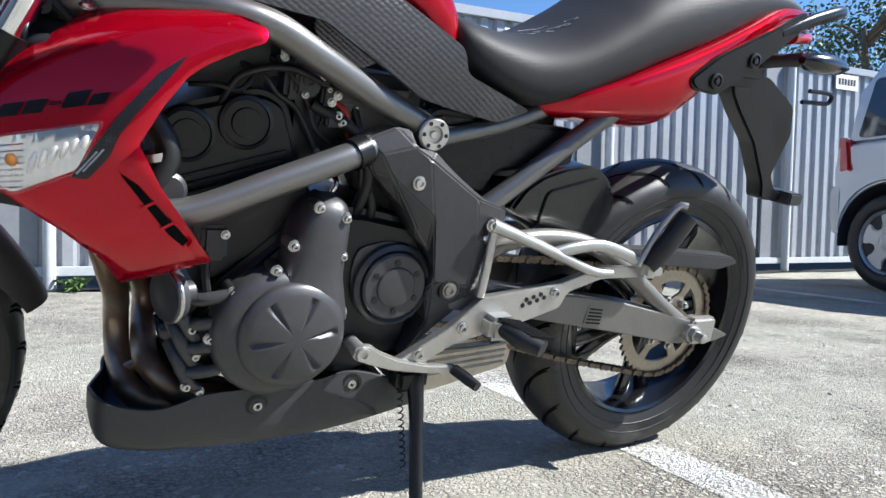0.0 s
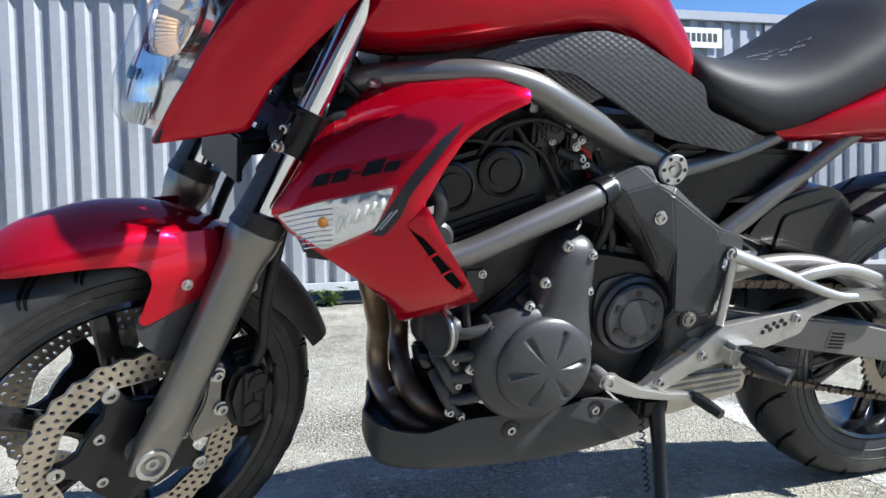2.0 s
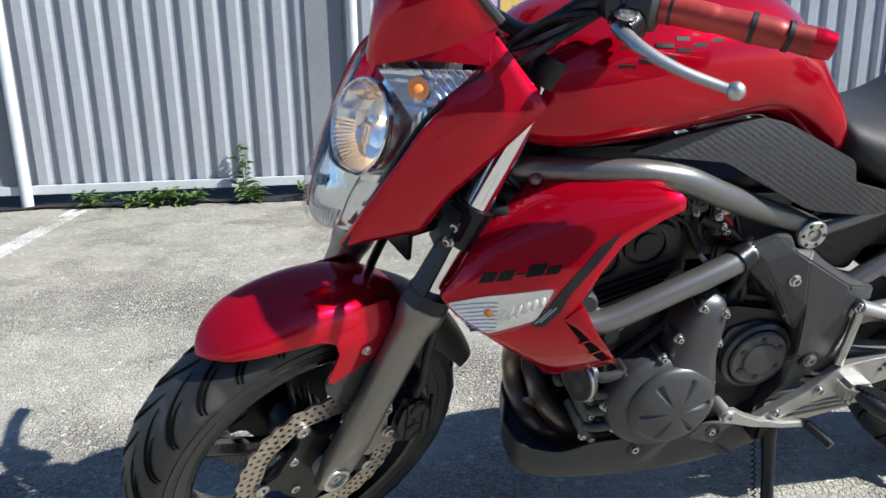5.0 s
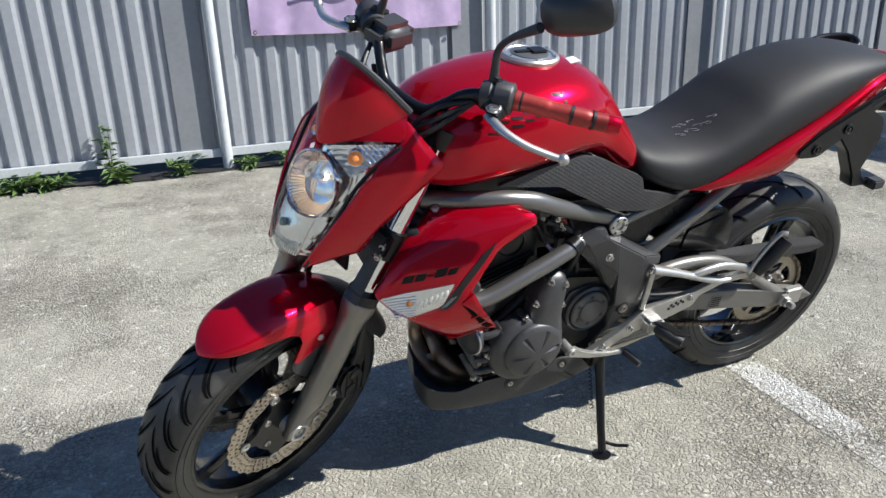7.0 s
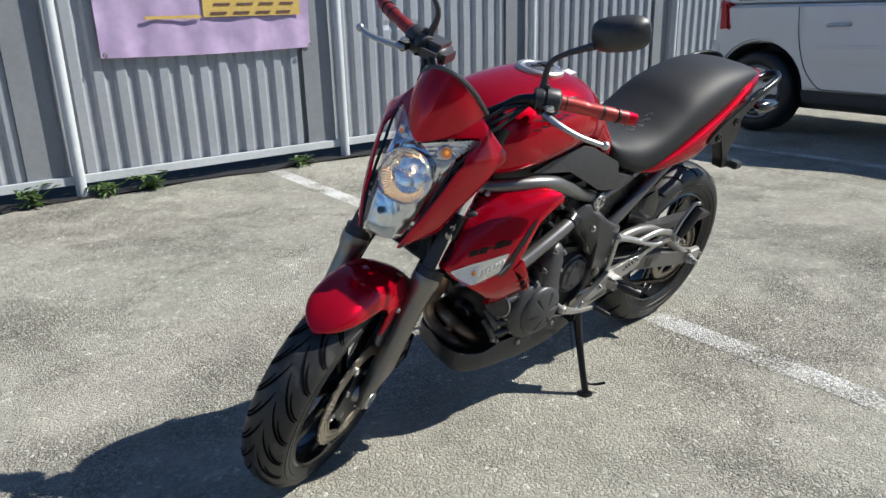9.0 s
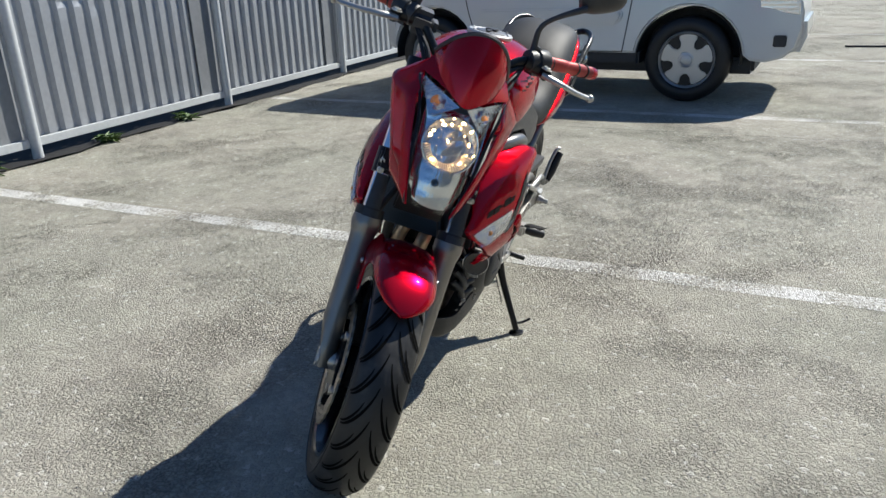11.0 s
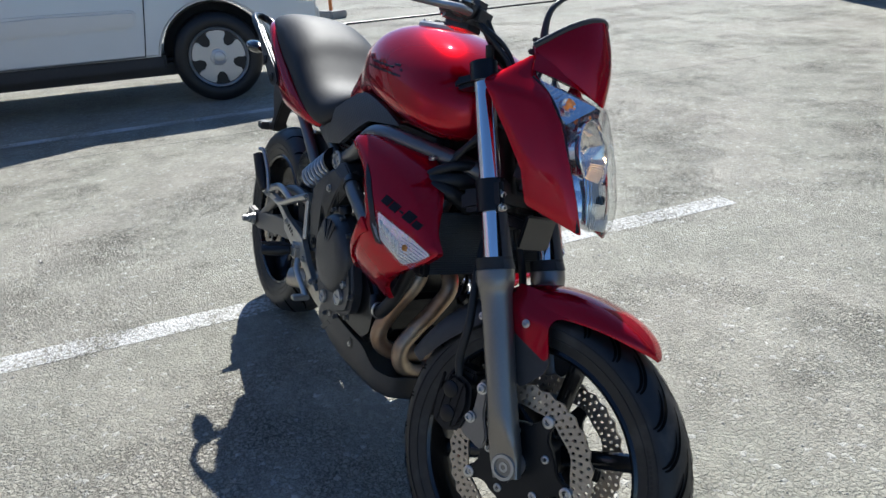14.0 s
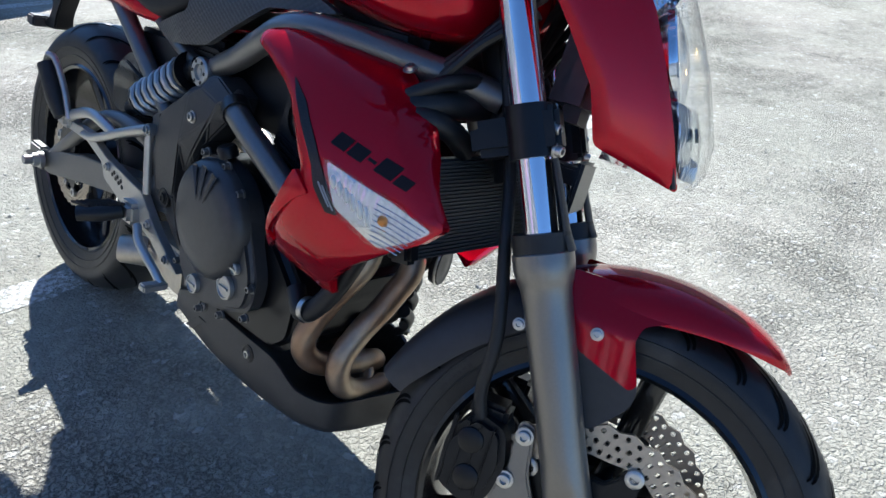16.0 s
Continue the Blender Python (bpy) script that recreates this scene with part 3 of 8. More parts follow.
def tree(x, y, h, seed):
    rnd = random.Random(seed)
    th = thing("tree", "leafy green tree behind the fence", "tree", pose(x, y, 0))
    bm = bmesh.new()
    tube(bm, [(0, 0, 0), (0.1, 0, h * 0.4), (0.0, 0.1, h * 0.8)], [0.16, 0.11, 0.04], 10)
    ends = []
    for k in range(14):
        a, z = rnd.uniform(0, 6.28), h * rnd.uniform(0.35, 0.8)
        e = Vector((math.cos(a) * rnd.uniform(0.9, 2.2), math.sin(a) * rnd.uniform(0.9, 2.2), z + rnd.uniform(0.3, 1.2)))
        tube(bm, [(0.05, 0.03, z), e * 0.5 + Vector((0, 0, z * 0.55)), e], [0.05, 0.03, 0.01], 6, 3)
        ends += [e, e * 0.7 + Vector((0, 0, z * 0.3))]
    part("trunk", bm, BARK, th)
    bm = bmesh.new()
    for k in range(9000):
        e = rnd.choice(ends)
        p = e + Vector((rnd.gauss(0, 0.42), rnd.gauss(0, 0.42), rnd.gauss(0, 0.40)))
        d = Vector((rnd.uniform(-1, 1), rnd.uniform(-1, 1), rnd.uniform(-1, 0.4))).normalized()
        s = d.cross(Vector((rnd.uniform(-1, 1), rnd.uniform(-1, 1), 1))).normalized() * 0.03
        ln = rnd.uniform(0.07, 0.12)
        bm.faces.new([bm.verts.new(v) for v in (p, p + d * ln * 0.5 + s, p + d * ln, p + d * ln * 0.5 - s)])
    part("crown", bm, TREE_LEAF, th, smooth=0)


tree(11.6, 7.4, 5.0, 3)
tree(14.6, 8.2, 5.6, 5)

# the building behind the camera, whose shade reaches the lot
th = thing("building", "plain pale building along the far side of the lot", "building", kind="structure")
bm = bmesh.new()
box(bm, (-16, -17, 0), (5.4, -9.1, 4.4), 0.02)
part("wall", bm, FACADE, th, smooth=0)
bm = bmesh.new()
box(bm, (-16.1, -17.1, 4.4), (5.5, -9.0, 4.55), 0.02)
part("roof", bm, PLATE, th, smooth=0)


def barrier_base(x, y):
    th = thing("barrier_post", "orange post on a grey concrete foot", "barrier", pose(x, y, 0, 0, 0, 20))
    bm = bmesh.new()
    box(bm, (-0.22, -0.16, 0), (0.22, 0.16, 0.12), 0.02)
    part("foot", bm, CONCRETE, th)
    bm = bmesh.new()
    spin(bm, [(0.12, 0), (0.12, 0.03), (0.95, 0.03), (0.95, 0)], (0, 0, 0), (0, 0, 1), 14)
    part("pole", bm, ORANGE, th)


barrier_base(9.72, -2.9)
bm = bmesh.new()
tube(bm, [(8.45, -1.9, 0.015), (8.55, -3.0, 0.015), (8.62, -4.6, 0.015), (8.75, -6.2, 0.015), (8.9, -9.0, 0.015)], 0.014, 8)
tagged(part("cable", bm, DARK), "dark cable lying across the asphalt", "cable")


# ---- the parked car: u forward from the rear hub, v across from the near side, z up ----
def car():
    fwd = Vector((-0.078, -0.997, 0)).normalized()
    left = Vector((0, 0, 1)).cross(fwd)
    m = Matrix(((fwd.x, left.x, 0, 4.09), (fwd.y, left.y, 0, 2.115), (0, 0, 1, 0), (0, 0, 0, 1)))
    th = thing("car", "silver compact off-road car parked on the lot", "car", m)
    W, BASE, HUB = 1.70, 2.425, 0.355

    def arch(u, r=0.445, z=HUB, lo=0.405):
        a0 = math.asin((lo - z) / r)
        return [(u - r * math.cos(a0 + (math.pi - 2 * a0) * k / 14), z + r * math.sin(a0 + (math.pi - 2 * a0) * k / 14)) for k in range(15)]

    low = [(-0.50, 0.52), (-0.48, 0.42)] + arch(0.0) + arch(BASE) + [(BASE + 0.50, 0.36), (BASE + 0.62, 0.345), (BASE + 0.74, 0.375), (BASE + 0.83, 0.45), (BASE + 0.865, 0.60), (BASE + 0.86, 0.74), (BASE + 0.82, 0.88), (BASE + 0.70, 0.97), (2.70, 1.04), (2.15, 1.09),
           (1.2, 1.10), (0.0, 1.10), (-0.50, 1.09), (-0.54, 0.90)]
    bm = bmesh.new()
    slab(bm, low, 0.03, W, 0.018, segs=3)
    for v in bm.verts:
        t = max(0.0, v.co.x - BASE - 0.40) / 0.46
        inset = 0.13 * t * t + 0.10 * max(0.0, v.co.z - 0.80) ** 1.3 + (0.06 * ((-0.30 - v.co.x) / 0.22) ** 2 if v.co.x < -0.30 else 0)
        v.co.y += inset if v.co.y < W / 2 else -inset
    part("body", bm, CAR_PAINT, th)
    bm = bmesh.new()
    slab(bm, [(-0.46, 1.07), (2.12, 1.07), (1.46, 1.66), (0.9, 1.72), (-0.26, 1.70), (-0.42, 1.5)], 0.10, W - 0.08, 0.05, segs=3)
    for v in bm.verts:
        k = 0.16 * max(0.0, v.co.z - 1.05)
        v.co.y += k if v.co.y < W / 2 else -k
    part("cabin", bm, CAR_PAINT, th)
    for a in ([(-0.34, 1.14), (0.28, 1.14), (0.28, 1.58), (-0.26, 1.58)], [(0.36, 1.14), (1.02, 1.14), (1.02, 1.60), (0.36, 1.59)], [(1.10, 1.14), (1.88, 1.14), (1.44, 1.55), (1.10, 1.60)]):
        bm = bmesh.new()
        skin(bm, a, lambda x, z: 0.094 + 0.16 * (z - 1.05), -0.004, 0.2, 0.04)
        part("window", bm, CAR_GLASS, th)
    for u in (0.0, BASE):
        bm = bmesh.new()
        spin(bm, [(0.02, 0.0), (0.02, 0.230), (0.0, 0.242), (-0.010, 0.262), (-0.012, 0.300), (0.004, 0.335), (0.030, 0.352), (0.05, 0.356), (0.17, 0.356), (0.19, 0.352), (0.215, 0.33), (0.22, 0.22), (0.22, 0)], (u, 0.03, HUB), (0, 1, 0), 56)
        wheel = part("wheel", bm, RUBBER, th, "black tyre on a silver five-spoke rim")
        # pressed rim: a lip, a dished face with five windows and a hub cap
        bm = bmesh.new()
        spin(bm, [(0.035, 0.240), (0.004, 0.238), (-0.006, 0.230), (0.002, 0.222), (0.022, 0.216), (0.040, 0.212)], (u, 0.03, HUB), (0, 1, 0), 60)
        rim = part("rim", bm, CAR_RIM, wheel, "silver five-spoke rim")
        star = []
        for k in range(5):
            a = math.tau * k / 5 + 0.31
            for da, r in ((-0.50, 0.116), (-0.36, 0.150), (-0.40, 0.206), (-0.36, 0.217), (-0.18, 0.219), (0.0, 0.219), (0.18, 0.219), (0.36, 0.217), (0.40, 0.206), (0.36, 0.150), (0.50, 0.116)):
                star.append((u + math.cos(a + da) * r, HUB + math.sin(a + da) * r))
        bm = slab(bmesh.new(), star, 0.046, 0.070, 0.007)
        for v in bm.verts:
            r = math.hypot(v.co.x - u, v.co.z - HUB)
            v.co.y -= 0.018 * math.sin(min(1.0, max(0.0, (r - 0.06) / 0.14)) * math.pi)
        part("spokes", bm, CAR_RIM, rim)
        bm = spin(bmesh.new(), [(0.02, 0.076), (0.004, 0.074), (-0.006, 0.066), (-0.010, 0.048), (-0.006, 0.044), (-0.010, 0.030), (-0.011, 0)], (u, 0.036, HUB), (0, 1, 0), 30)
        part("hub_cap", bm, CAR_RIM, rim)
        bm = bmesh.new()
        spin(bm, [(0.065, 0.0), (0.065, 0.20)], (u, 0.03, HUB), (0, 1, 0), 32)
        part("brake_drum", bm, DARK, wheel)
        bm = bmesh.new()
        loft(bm, [[Vector((u + math.cos(-0.1 + 3.34 * k / 28) * r, y, HUB + math.sin(-0.1 + 3.34 * k / 28) * r)) for k in range(29)] for y, r in ((0.036, 0.428), (0.05, 0.424), (0.42, 0.424), (0.425, 0.05))], closed=False)
        part("wheel_well", bm, CAR_TRIM, th)
    bm = bmesh.new()
    slab(bm, [(0.40, 0.410), (2.02, 0.410), (2.02, 0.315), (0.44, 0.300)], 0.05, 0.30, 0.015)
    part("sill", bm, CAR_TRIM, th)
    bm = bmesh.new()
    box(bm, (-0.35, 0.25, 0.22), (2.95, W - 0.2, 0.36), 0.03)
    part("underbody", bm, CAR_TRIM, th)
    # one long door with a broad padded moulding
    bm = bmesh.new()
    slab(bm, [(0.47, 0.690), (0.50, 0.775), (1.20, 0.785), (1.84, 0.770), (1.87, 0.735), (1.84, 0.665), (1.78, 0.640), (0.56, 0.628)], -0.004, 0.06, 0.020, 0.030, 4)
    part("side_moulding", bm, CAR_PAINT, th)
    for pts in (((0.34, 1.08), (0.37, 0.82), (0.45, 0.58), (0.58, 0.435), (0.66, 0.415)), ((1.87, 0.415), (1.90, 0.60), (1.97, 1.08))):
        bm = tube(bmesh.new(), [(u, 0.029, z) for u, z in pts], 0.0045, 6, 5)
        part("door_gap", bm, CAR_TRIM, th, smooth=0)
    bm = tube(bmesh.new(), [(0.66, 0.031, 0.415), (1.20, 0.031, 0.412), (1.87, 0.031, 0.415)], 0.0035, 6, 3)
    part("door_gap", bm, CAR_TRIM, th, smooth=0)
    bm = bmesh.new()
    tube(bm, [(0.60, 0.05, 0.93), (0.63, 0.012, 0.935), (0.76, 0.012, 0.94), (0.79, 0.05, 0.94)], 0.014, 8)
    part("door_handle", bm, CAR_PAINT, th)
    bm = bmesh.new()
    box(bm, (2.02, 0.022, 0.885), (2.09, 0.05, 0.925), 0.008)
    part("side_repeater", bm, AMBER, th, "amber side repeater")
    bm = bmesh.new()
    slab(bm, [(BASE + 0.52, 0.76), (BASE + 0.83, 0.72), (BASE + 0.83, 0.80), (BASE + 0.78, 0.90), (BASE + 0.50, 0.93)], 0.10, 0.36, 0.02)
    part("headlight", bm, REFLECT, th, "clear front headlight")
    bm = bmesh.new()
    slab(bm, [(-0.52, 0.86), (-0.36, 0.88), (-0.39, 1.13), (-0.51, 1.16)], 0.06, 0.25, 0.02)
    for v in bm.verts:
        v.co.y += 0.20 * (max(0.0, -0.40 - v.co.x) / 0.22) ** 2
    part("tail_light", bm, RED_LENS, th, "red tail lamp")
    bm = bmesh.new()
    bumper_side = lambda u: 0.05 + 0.25 * (max(0.0, -0.46 - u) / 0.215) ** 2
    loft(bm, [[Vector((u, y, z)) for y, z in ((bumper_side(u) + 0.02, zt), (bumper_side(u), zt - 0.05), (bumper_side(u), zt - 0.14), (bumper_side(u) + 0.004, zb + 0.10), (bumper_side(u) + 0.03, zb), (W - 0.03 - bumper_side(u), zb), (W - bumper_side(u), zb + 0.10), (W - bumper_side(u), zt - 0.05), (W - 0.02 - bumper_side(u), zt))]
              for u, zb, zt in ((-0.44, 0.410, 0.770), (-0.50, 0.414, 0.774), (-0.55, 0.418, 0.778), (-0.60, 0.426, 0.782), (-0.635, 0.450, 0.782), (-0.660, 0.50, 0.76), (-0.675, 0.55, 0.72))])
    part("rear_bumper", bm, CAR_PAINT, th)
    bm = bmesh.new()
    slab(bm, [(BASE + 0.60, 0.40), (BASE + 0.86, 0.42), (BASE + 0.90, 0.54), (BASE + 0.89, 0.66), (BASE + 0.60, 0.64)], 0.20, W - 0.2, 0.04, segs=3)
    part("front_bumper", bm, CAR_PAINT, th)
    bm = bmesh.new()
    box(bm, (BASE + 0.66, 0.075, 0.47), (BASE + 0.76, 0.12, 0.56), 0.008, Matrix.Translation((0, -0.012, 0)))
    part("bumper_recess", bm, CAR_TRIM, th)


CAR_RIM = mat("rim_silver", (0.50, 0.50, 0.50), 0.36, 0.7, 0.06, 200)
car()


# ---- the motorcycle: x forward from the rear axle, y to its left, z up; it leans on its side stand ----
BIKE = Matrix.Translation((-0.020, 0.104, 0)) @ Matrix.Rotation(math.pi + radians(4.2), 4, "Z") @ Matrix.Rotation(radians(-14.2), 4, "X")
RAKE = radians(24.5)
STEER_AT = Vector((1.369, 0, 0.29))
STEER_AXIS = Vector((-math.sin(RAKE), 0, math.cos(RAKE)))
FRONT = Matrix.Translation(STEER_AT + Vector((0.004, 0, -0.006))) @ Matrix.Rotation(radians(24.7), 4, STEER_AXIS) @ Matrix.Translation(-STEER_AT)
bike = thing("motorcycle", "red naked motorcycle leaning on its side stand, front wheel turned", "motorcycle", BIKE)
REAR_AXLE, FRONT_AXLE = Vector((0, 0, 0.320)), Vector((1.413, 0, 0.290))


def p_(name, bm, material, label="", parent=None, front=False, smooth=38):
    return part(name, bm, material, parent or bike, label, FRONT if front else None, smooth)


def both(name, build, material, label="", front=False, parent=None, smooth=38):
    """A part on the left and its mirror image on the right."""
    a = build(bmesh.new())
    b = mirrored(a)
    return p_(name, a, material, label, parent, front, smooth), p_(name, b, material, label, parent, front, smooth)


def wheel(axle, tyre_r, half, front, width_rim):
    """Tyre with grooves drawn as black strips for their shade, a rim, a hub and five forked spokes."""
    bm = bmesh.new()
    rr = 0.216
    prof = [(-width_rim, rr + 0.004), (-half * 0.93, rr + 0.022), (-half, (rr + tyre_r) / 2 - 0.004)]
    for k in range(-6, 7):
        t = k / 6
        prof.append((half * math.sin(t * 1.35) / math.sin(1.35) * 0.985, tyre_r - (1 - math.cos(t * 1.12)) * half * 0.86))
    prof += [(half, (rr + tyre_r) / 2 - 0.004), (half * 0.93, rr + 0.022), (width_rim, rr + 0.004)]
    spin(bm, prof, axle, (0, 1, 0), 96)
    tyre = p_("tyre", bm, TYRE, "black treaded tyre with slanted grooves", None, front)
    # grooves: flat strips just above the tread, black like the shade in a cut
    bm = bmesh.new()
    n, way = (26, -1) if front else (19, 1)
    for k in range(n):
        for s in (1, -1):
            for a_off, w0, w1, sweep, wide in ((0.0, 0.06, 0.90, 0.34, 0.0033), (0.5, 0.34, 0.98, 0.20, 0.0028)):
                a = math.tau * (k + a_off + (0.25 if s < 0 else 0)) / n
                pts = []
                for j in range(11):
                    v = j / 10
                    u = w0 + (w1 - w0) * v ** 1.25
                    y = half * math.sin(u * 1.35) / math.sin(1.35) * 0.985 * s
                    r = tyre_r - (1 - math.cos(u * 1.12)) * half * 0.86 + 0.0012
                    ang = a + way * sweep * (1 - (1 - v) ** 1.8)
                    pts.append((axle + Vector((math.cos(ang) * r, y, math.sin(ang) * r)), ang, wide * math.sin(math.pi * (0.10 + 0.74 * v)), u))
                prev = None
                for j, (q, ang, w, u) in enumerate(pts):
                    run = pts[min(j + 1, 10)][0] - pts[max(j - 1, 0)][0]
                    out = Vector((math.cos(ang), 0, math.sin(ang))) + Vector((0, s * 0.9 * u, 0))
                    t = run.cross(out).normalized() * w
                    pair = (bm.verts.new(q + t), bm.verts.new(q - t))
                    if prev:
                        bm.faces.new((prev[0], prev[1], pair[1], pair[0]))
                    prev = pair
    p_("groove_shade", bm, RECESS_SHADE, "", tyre, front, 0)
    bm = bmesh.new()
    for s in (1, -1):
        side_at = lambda r: (half * 0.93 + (half * 0.07) * min(1.0, (r - rr - 0.022) / max(0.01, (tyre_r - rr) / 2 - 0.026))) * s
        for r, w in ((rr + 0.024, 0.0016), (rr + 0.042, 0.0010)):
            spin(bm, [(side_at(r) - 0.001 * s, r - w), (side_at(r) + 0.0014 * s, r - w * 0.4), (side_at(r) + 0.0014 * s, r + w * 0.4), (side_at(r) - 0.001 * s, r + w)], axle, (0, 1, 0), 72)
    p_("sidewall_ridge", bm, TYRE, "", tyre, front)
    for s in (1, -1):
        for a0, count in ((0.3, 9), (2.5, 7), (4.4, 8)):
            bm = bmesh.new()
            for k in range(count):
                a = a0 + k * 0.034
                r0, r1 = rr + 0.029, rr + 0.0375
                ring = []
                for r in (r0, r1):
                    for da in (-0.011, 0.011):
                        ring.append(bm.verts.new(axle + Vector((math.cos(a + da) * r, half * 0.985 * s + 0.0006 * s, math.sin(a + da) * r))))
                bm.faces.new((ring[0], ring[1], ring[3], ring[2]))
            p_("sidewall_mark", bm, RUBBER, "", tyre, front, 0)
    bm = bmesh.new()
    w = width_rim
    spin(bm, [(-w, rr + 0.006), (-w - 0.004, rr), (-w, rr - 0.006), (-w * 0.72, rr - 0.009), (-w * 0.45, rr - 0.013), (w * 0.45, rr - 0.013), (w * 0.72, rr - 0.009), (w, rr - 0.006), (w + 0.004, rr), (w, rr + 0.006)], axle, (0, 1, 0), 80)
    rim = p_("rim", bm, BLACK_GLOSS, "gloss black spoked rim", None, front)
    for k in range(6 if front else 5):
        bm = bmesh.new()
        a0 = math.tau * k / (6 if front else 5) + (0.42 if front else 0.75)
        for da in ((0.0,) if front else (-0.10, 0.10)):
            def at(r, da, y):
                return axle + Vector((math.cos(a0 + da) * r, y, math.sin(a0 + da) * r))
            tube(bm, [at(0.045, da * 1.2, 0.022), at(0.11, da * 0.9, 0.016), at(rr - 0.008, da * 1.5, 0.006)], [0.014, 0.0115, 0.013], 10, 4, 1.4, (0, 1, 0))
        p_("spoke", bm, BLACK_GLOSS, "", rim, front)
    bm = bmesh.new()
    spin(bm, [(-0.06, 0.0), (-0.06, 0.03), (-0.045, 0.05), (0.045, 0.05), (0.06, 0.03), (0.06, 0)], axle, (0, 1, 0), 32)
    p_("hub", bm, BLACK_SATIN, "", rim, front)
    return tyre, rim


SHELL = cells(mat("lamp_shell", (0.80, 0.81, 0.84), 0.16, 0.95, 0.06, 60), 30, 0.5, 0.01)
BOWL = mat("lamp_bowl", (0.84, 0.83, 0.81), 0.13, 0.97, 0.03, 60, rough_vary=0.03)
FLUTE = mat("lamp_flute", (0.86, 0.82, 0.74), 0.30, 0.35, 0.05, 60)
LENS_RIB = mat("lens_flute", (0.62, 0.63, 0.63), 0.18, 0.6, 0.05, coat=0.5)
WING_SHELL = cells(mat("wing_shell", (0.88, 0.89, 0.92), 0.16, 0.95, 0.05), 110, 0.4, 0.003)
LENS_SIDE = thin_glass("side_lens", (0.96, 0.97, 0.98), 0.03, 0.006, (1.0, 1.0, 0.4))
# near-black that paints the shade inside tread grooves and the shroud's slot
RECESS_SHADE = mat("recess_shade", (0.003, 0.003, 0.003), 0.9, spec=0.1)
wheel(REAR_AXLE, 0.318, 0.080, False, 0.066)
wheel(FRONT_AXLE, 0.293, 0.060, True, 0.052)


def petal_disc(axle, y, r_out, r_in, front, side):
    """A wavy brake disc with round drilled holes, on a black five-armed carrier with steel bobbins."""
    bm = bmesh.new()
    cols, rows, waves = 120, 3, 30
    grid = []
    for j in range(rows + 1):
        u = j / rows
        ring = []
        for k in range(cols):
            a = math.tau * k / cols
            r = r_out - 0.0026 + 0.0026 * math.cos(a * waves)
            r = r * (1 - u) + (r_in + 0.002 * math.cos(a * 10)) * u
            ring.append(bm.verts.new(axle + Vector((math.cos(a) * r, y, math.sin(a) * r))))
        grid.append(ring)
    for j in range(rows):
        for k in range(cols):
            quad = (grid[j][k], grid[j][(k + 1) % cols], grid[j + 1][(k + 1) % cols], grid[j + 1][k])
            if (k + j) % 2 == 0:
                mid = sum((v.co for v in quad), Vector()) / 4
                hr = 0.0036 if r_out > 0.13 else 0.0024
                turn = [(v.co - mid).normalized() * hr for v in quad]
                ring = []
                for a, b in zip(turn, turn[1:] + turn[:1]):
                    ring += [bm.verts.new(mid + a), bm.verts.new(mid + (a + b).normalized() * hr)]
                for i in range(4):
                    bm.faces.new((quad[i], quad[(i + 1) % 4], ring[2 * i + 2 if i < 3 else 0], ring[2 * i + 1], ring[2 * i]))
            else:
                bm.faces.new(quad)
    g = bmesh.ops.extrude_face_region(bm, geom=bm.faces[:])
    bmesh.ops.translate(bm, verts=[v for v in g["geom"] if isinstance(v, bmesh.types.BMVert)], vec=(0, 0.005, 0))
    disc = p_("brake_disc", bm, DISC, "wavy drilled steel brake disc", None, front, 30)
    star = []
    for k in range(5):
        a = math.tau * k / 5
        for da, r in ((-0.46, r_in * 0.74), (-0.28, r_in * 0.75), (-0.15, r_in * 0.86), (-0.11, r_in * 1.0), (0.11, r_in * 1.0), (0.15, r_in * 0.86), (0.28, r_in * 0.75), (0.46, r_in * 0.74)):
            star.append((axle.x + math.cos(a + da) * r, axle.z + math.sin(a + da) * r))
    bm = slab(bmesh.new(), star, y - 0.004, y + 0.008, 0.002)
    p_("carrier", bm, BLACK_SATIN, "", disc, front)
    for k in range(10):
        a = math.tau * k / 10
        for r, size in (((r_in - 0.002, 0.0115),) if k % 2 == 0 else ((0.062, 0.008),)):
            bm = bmesh.new()
            at = axle + Vector((math.cos(a) * r, y + (0.006 if side > 0 else -0.002), math.sin(a) * r))
            spin(bm, [(-0.002, size), (0.004, size), (0.005, size * 0.8), (0.005, size * 0.5), (0.002, size * 0.45), (0.002, 0)], at, (0, side, 0), 14)
            p_("bobbin", bm, STEEL, "", disc, front)


petal_disc(FRONT_AXLE, 0.066, 0.150, 0.108, True, 1)
petal_disc(FRONT_AXLE, -0.071, 0.150, 0.108, True, -1)
petal_disc(REAR_AXLE, -0.085, 0.110, 0.078, False, -1)

# ---- fork, axle, fender ----
def fork_at(d, y, off=0.0):
    """A place d metres up the fork from the axle."""
    return Vector((FRONT_AXLE.x - 0.004 + off - math.sin(RAKE) * d, y, FRONT_AXLE.z + math.cos(RAKE) * d))


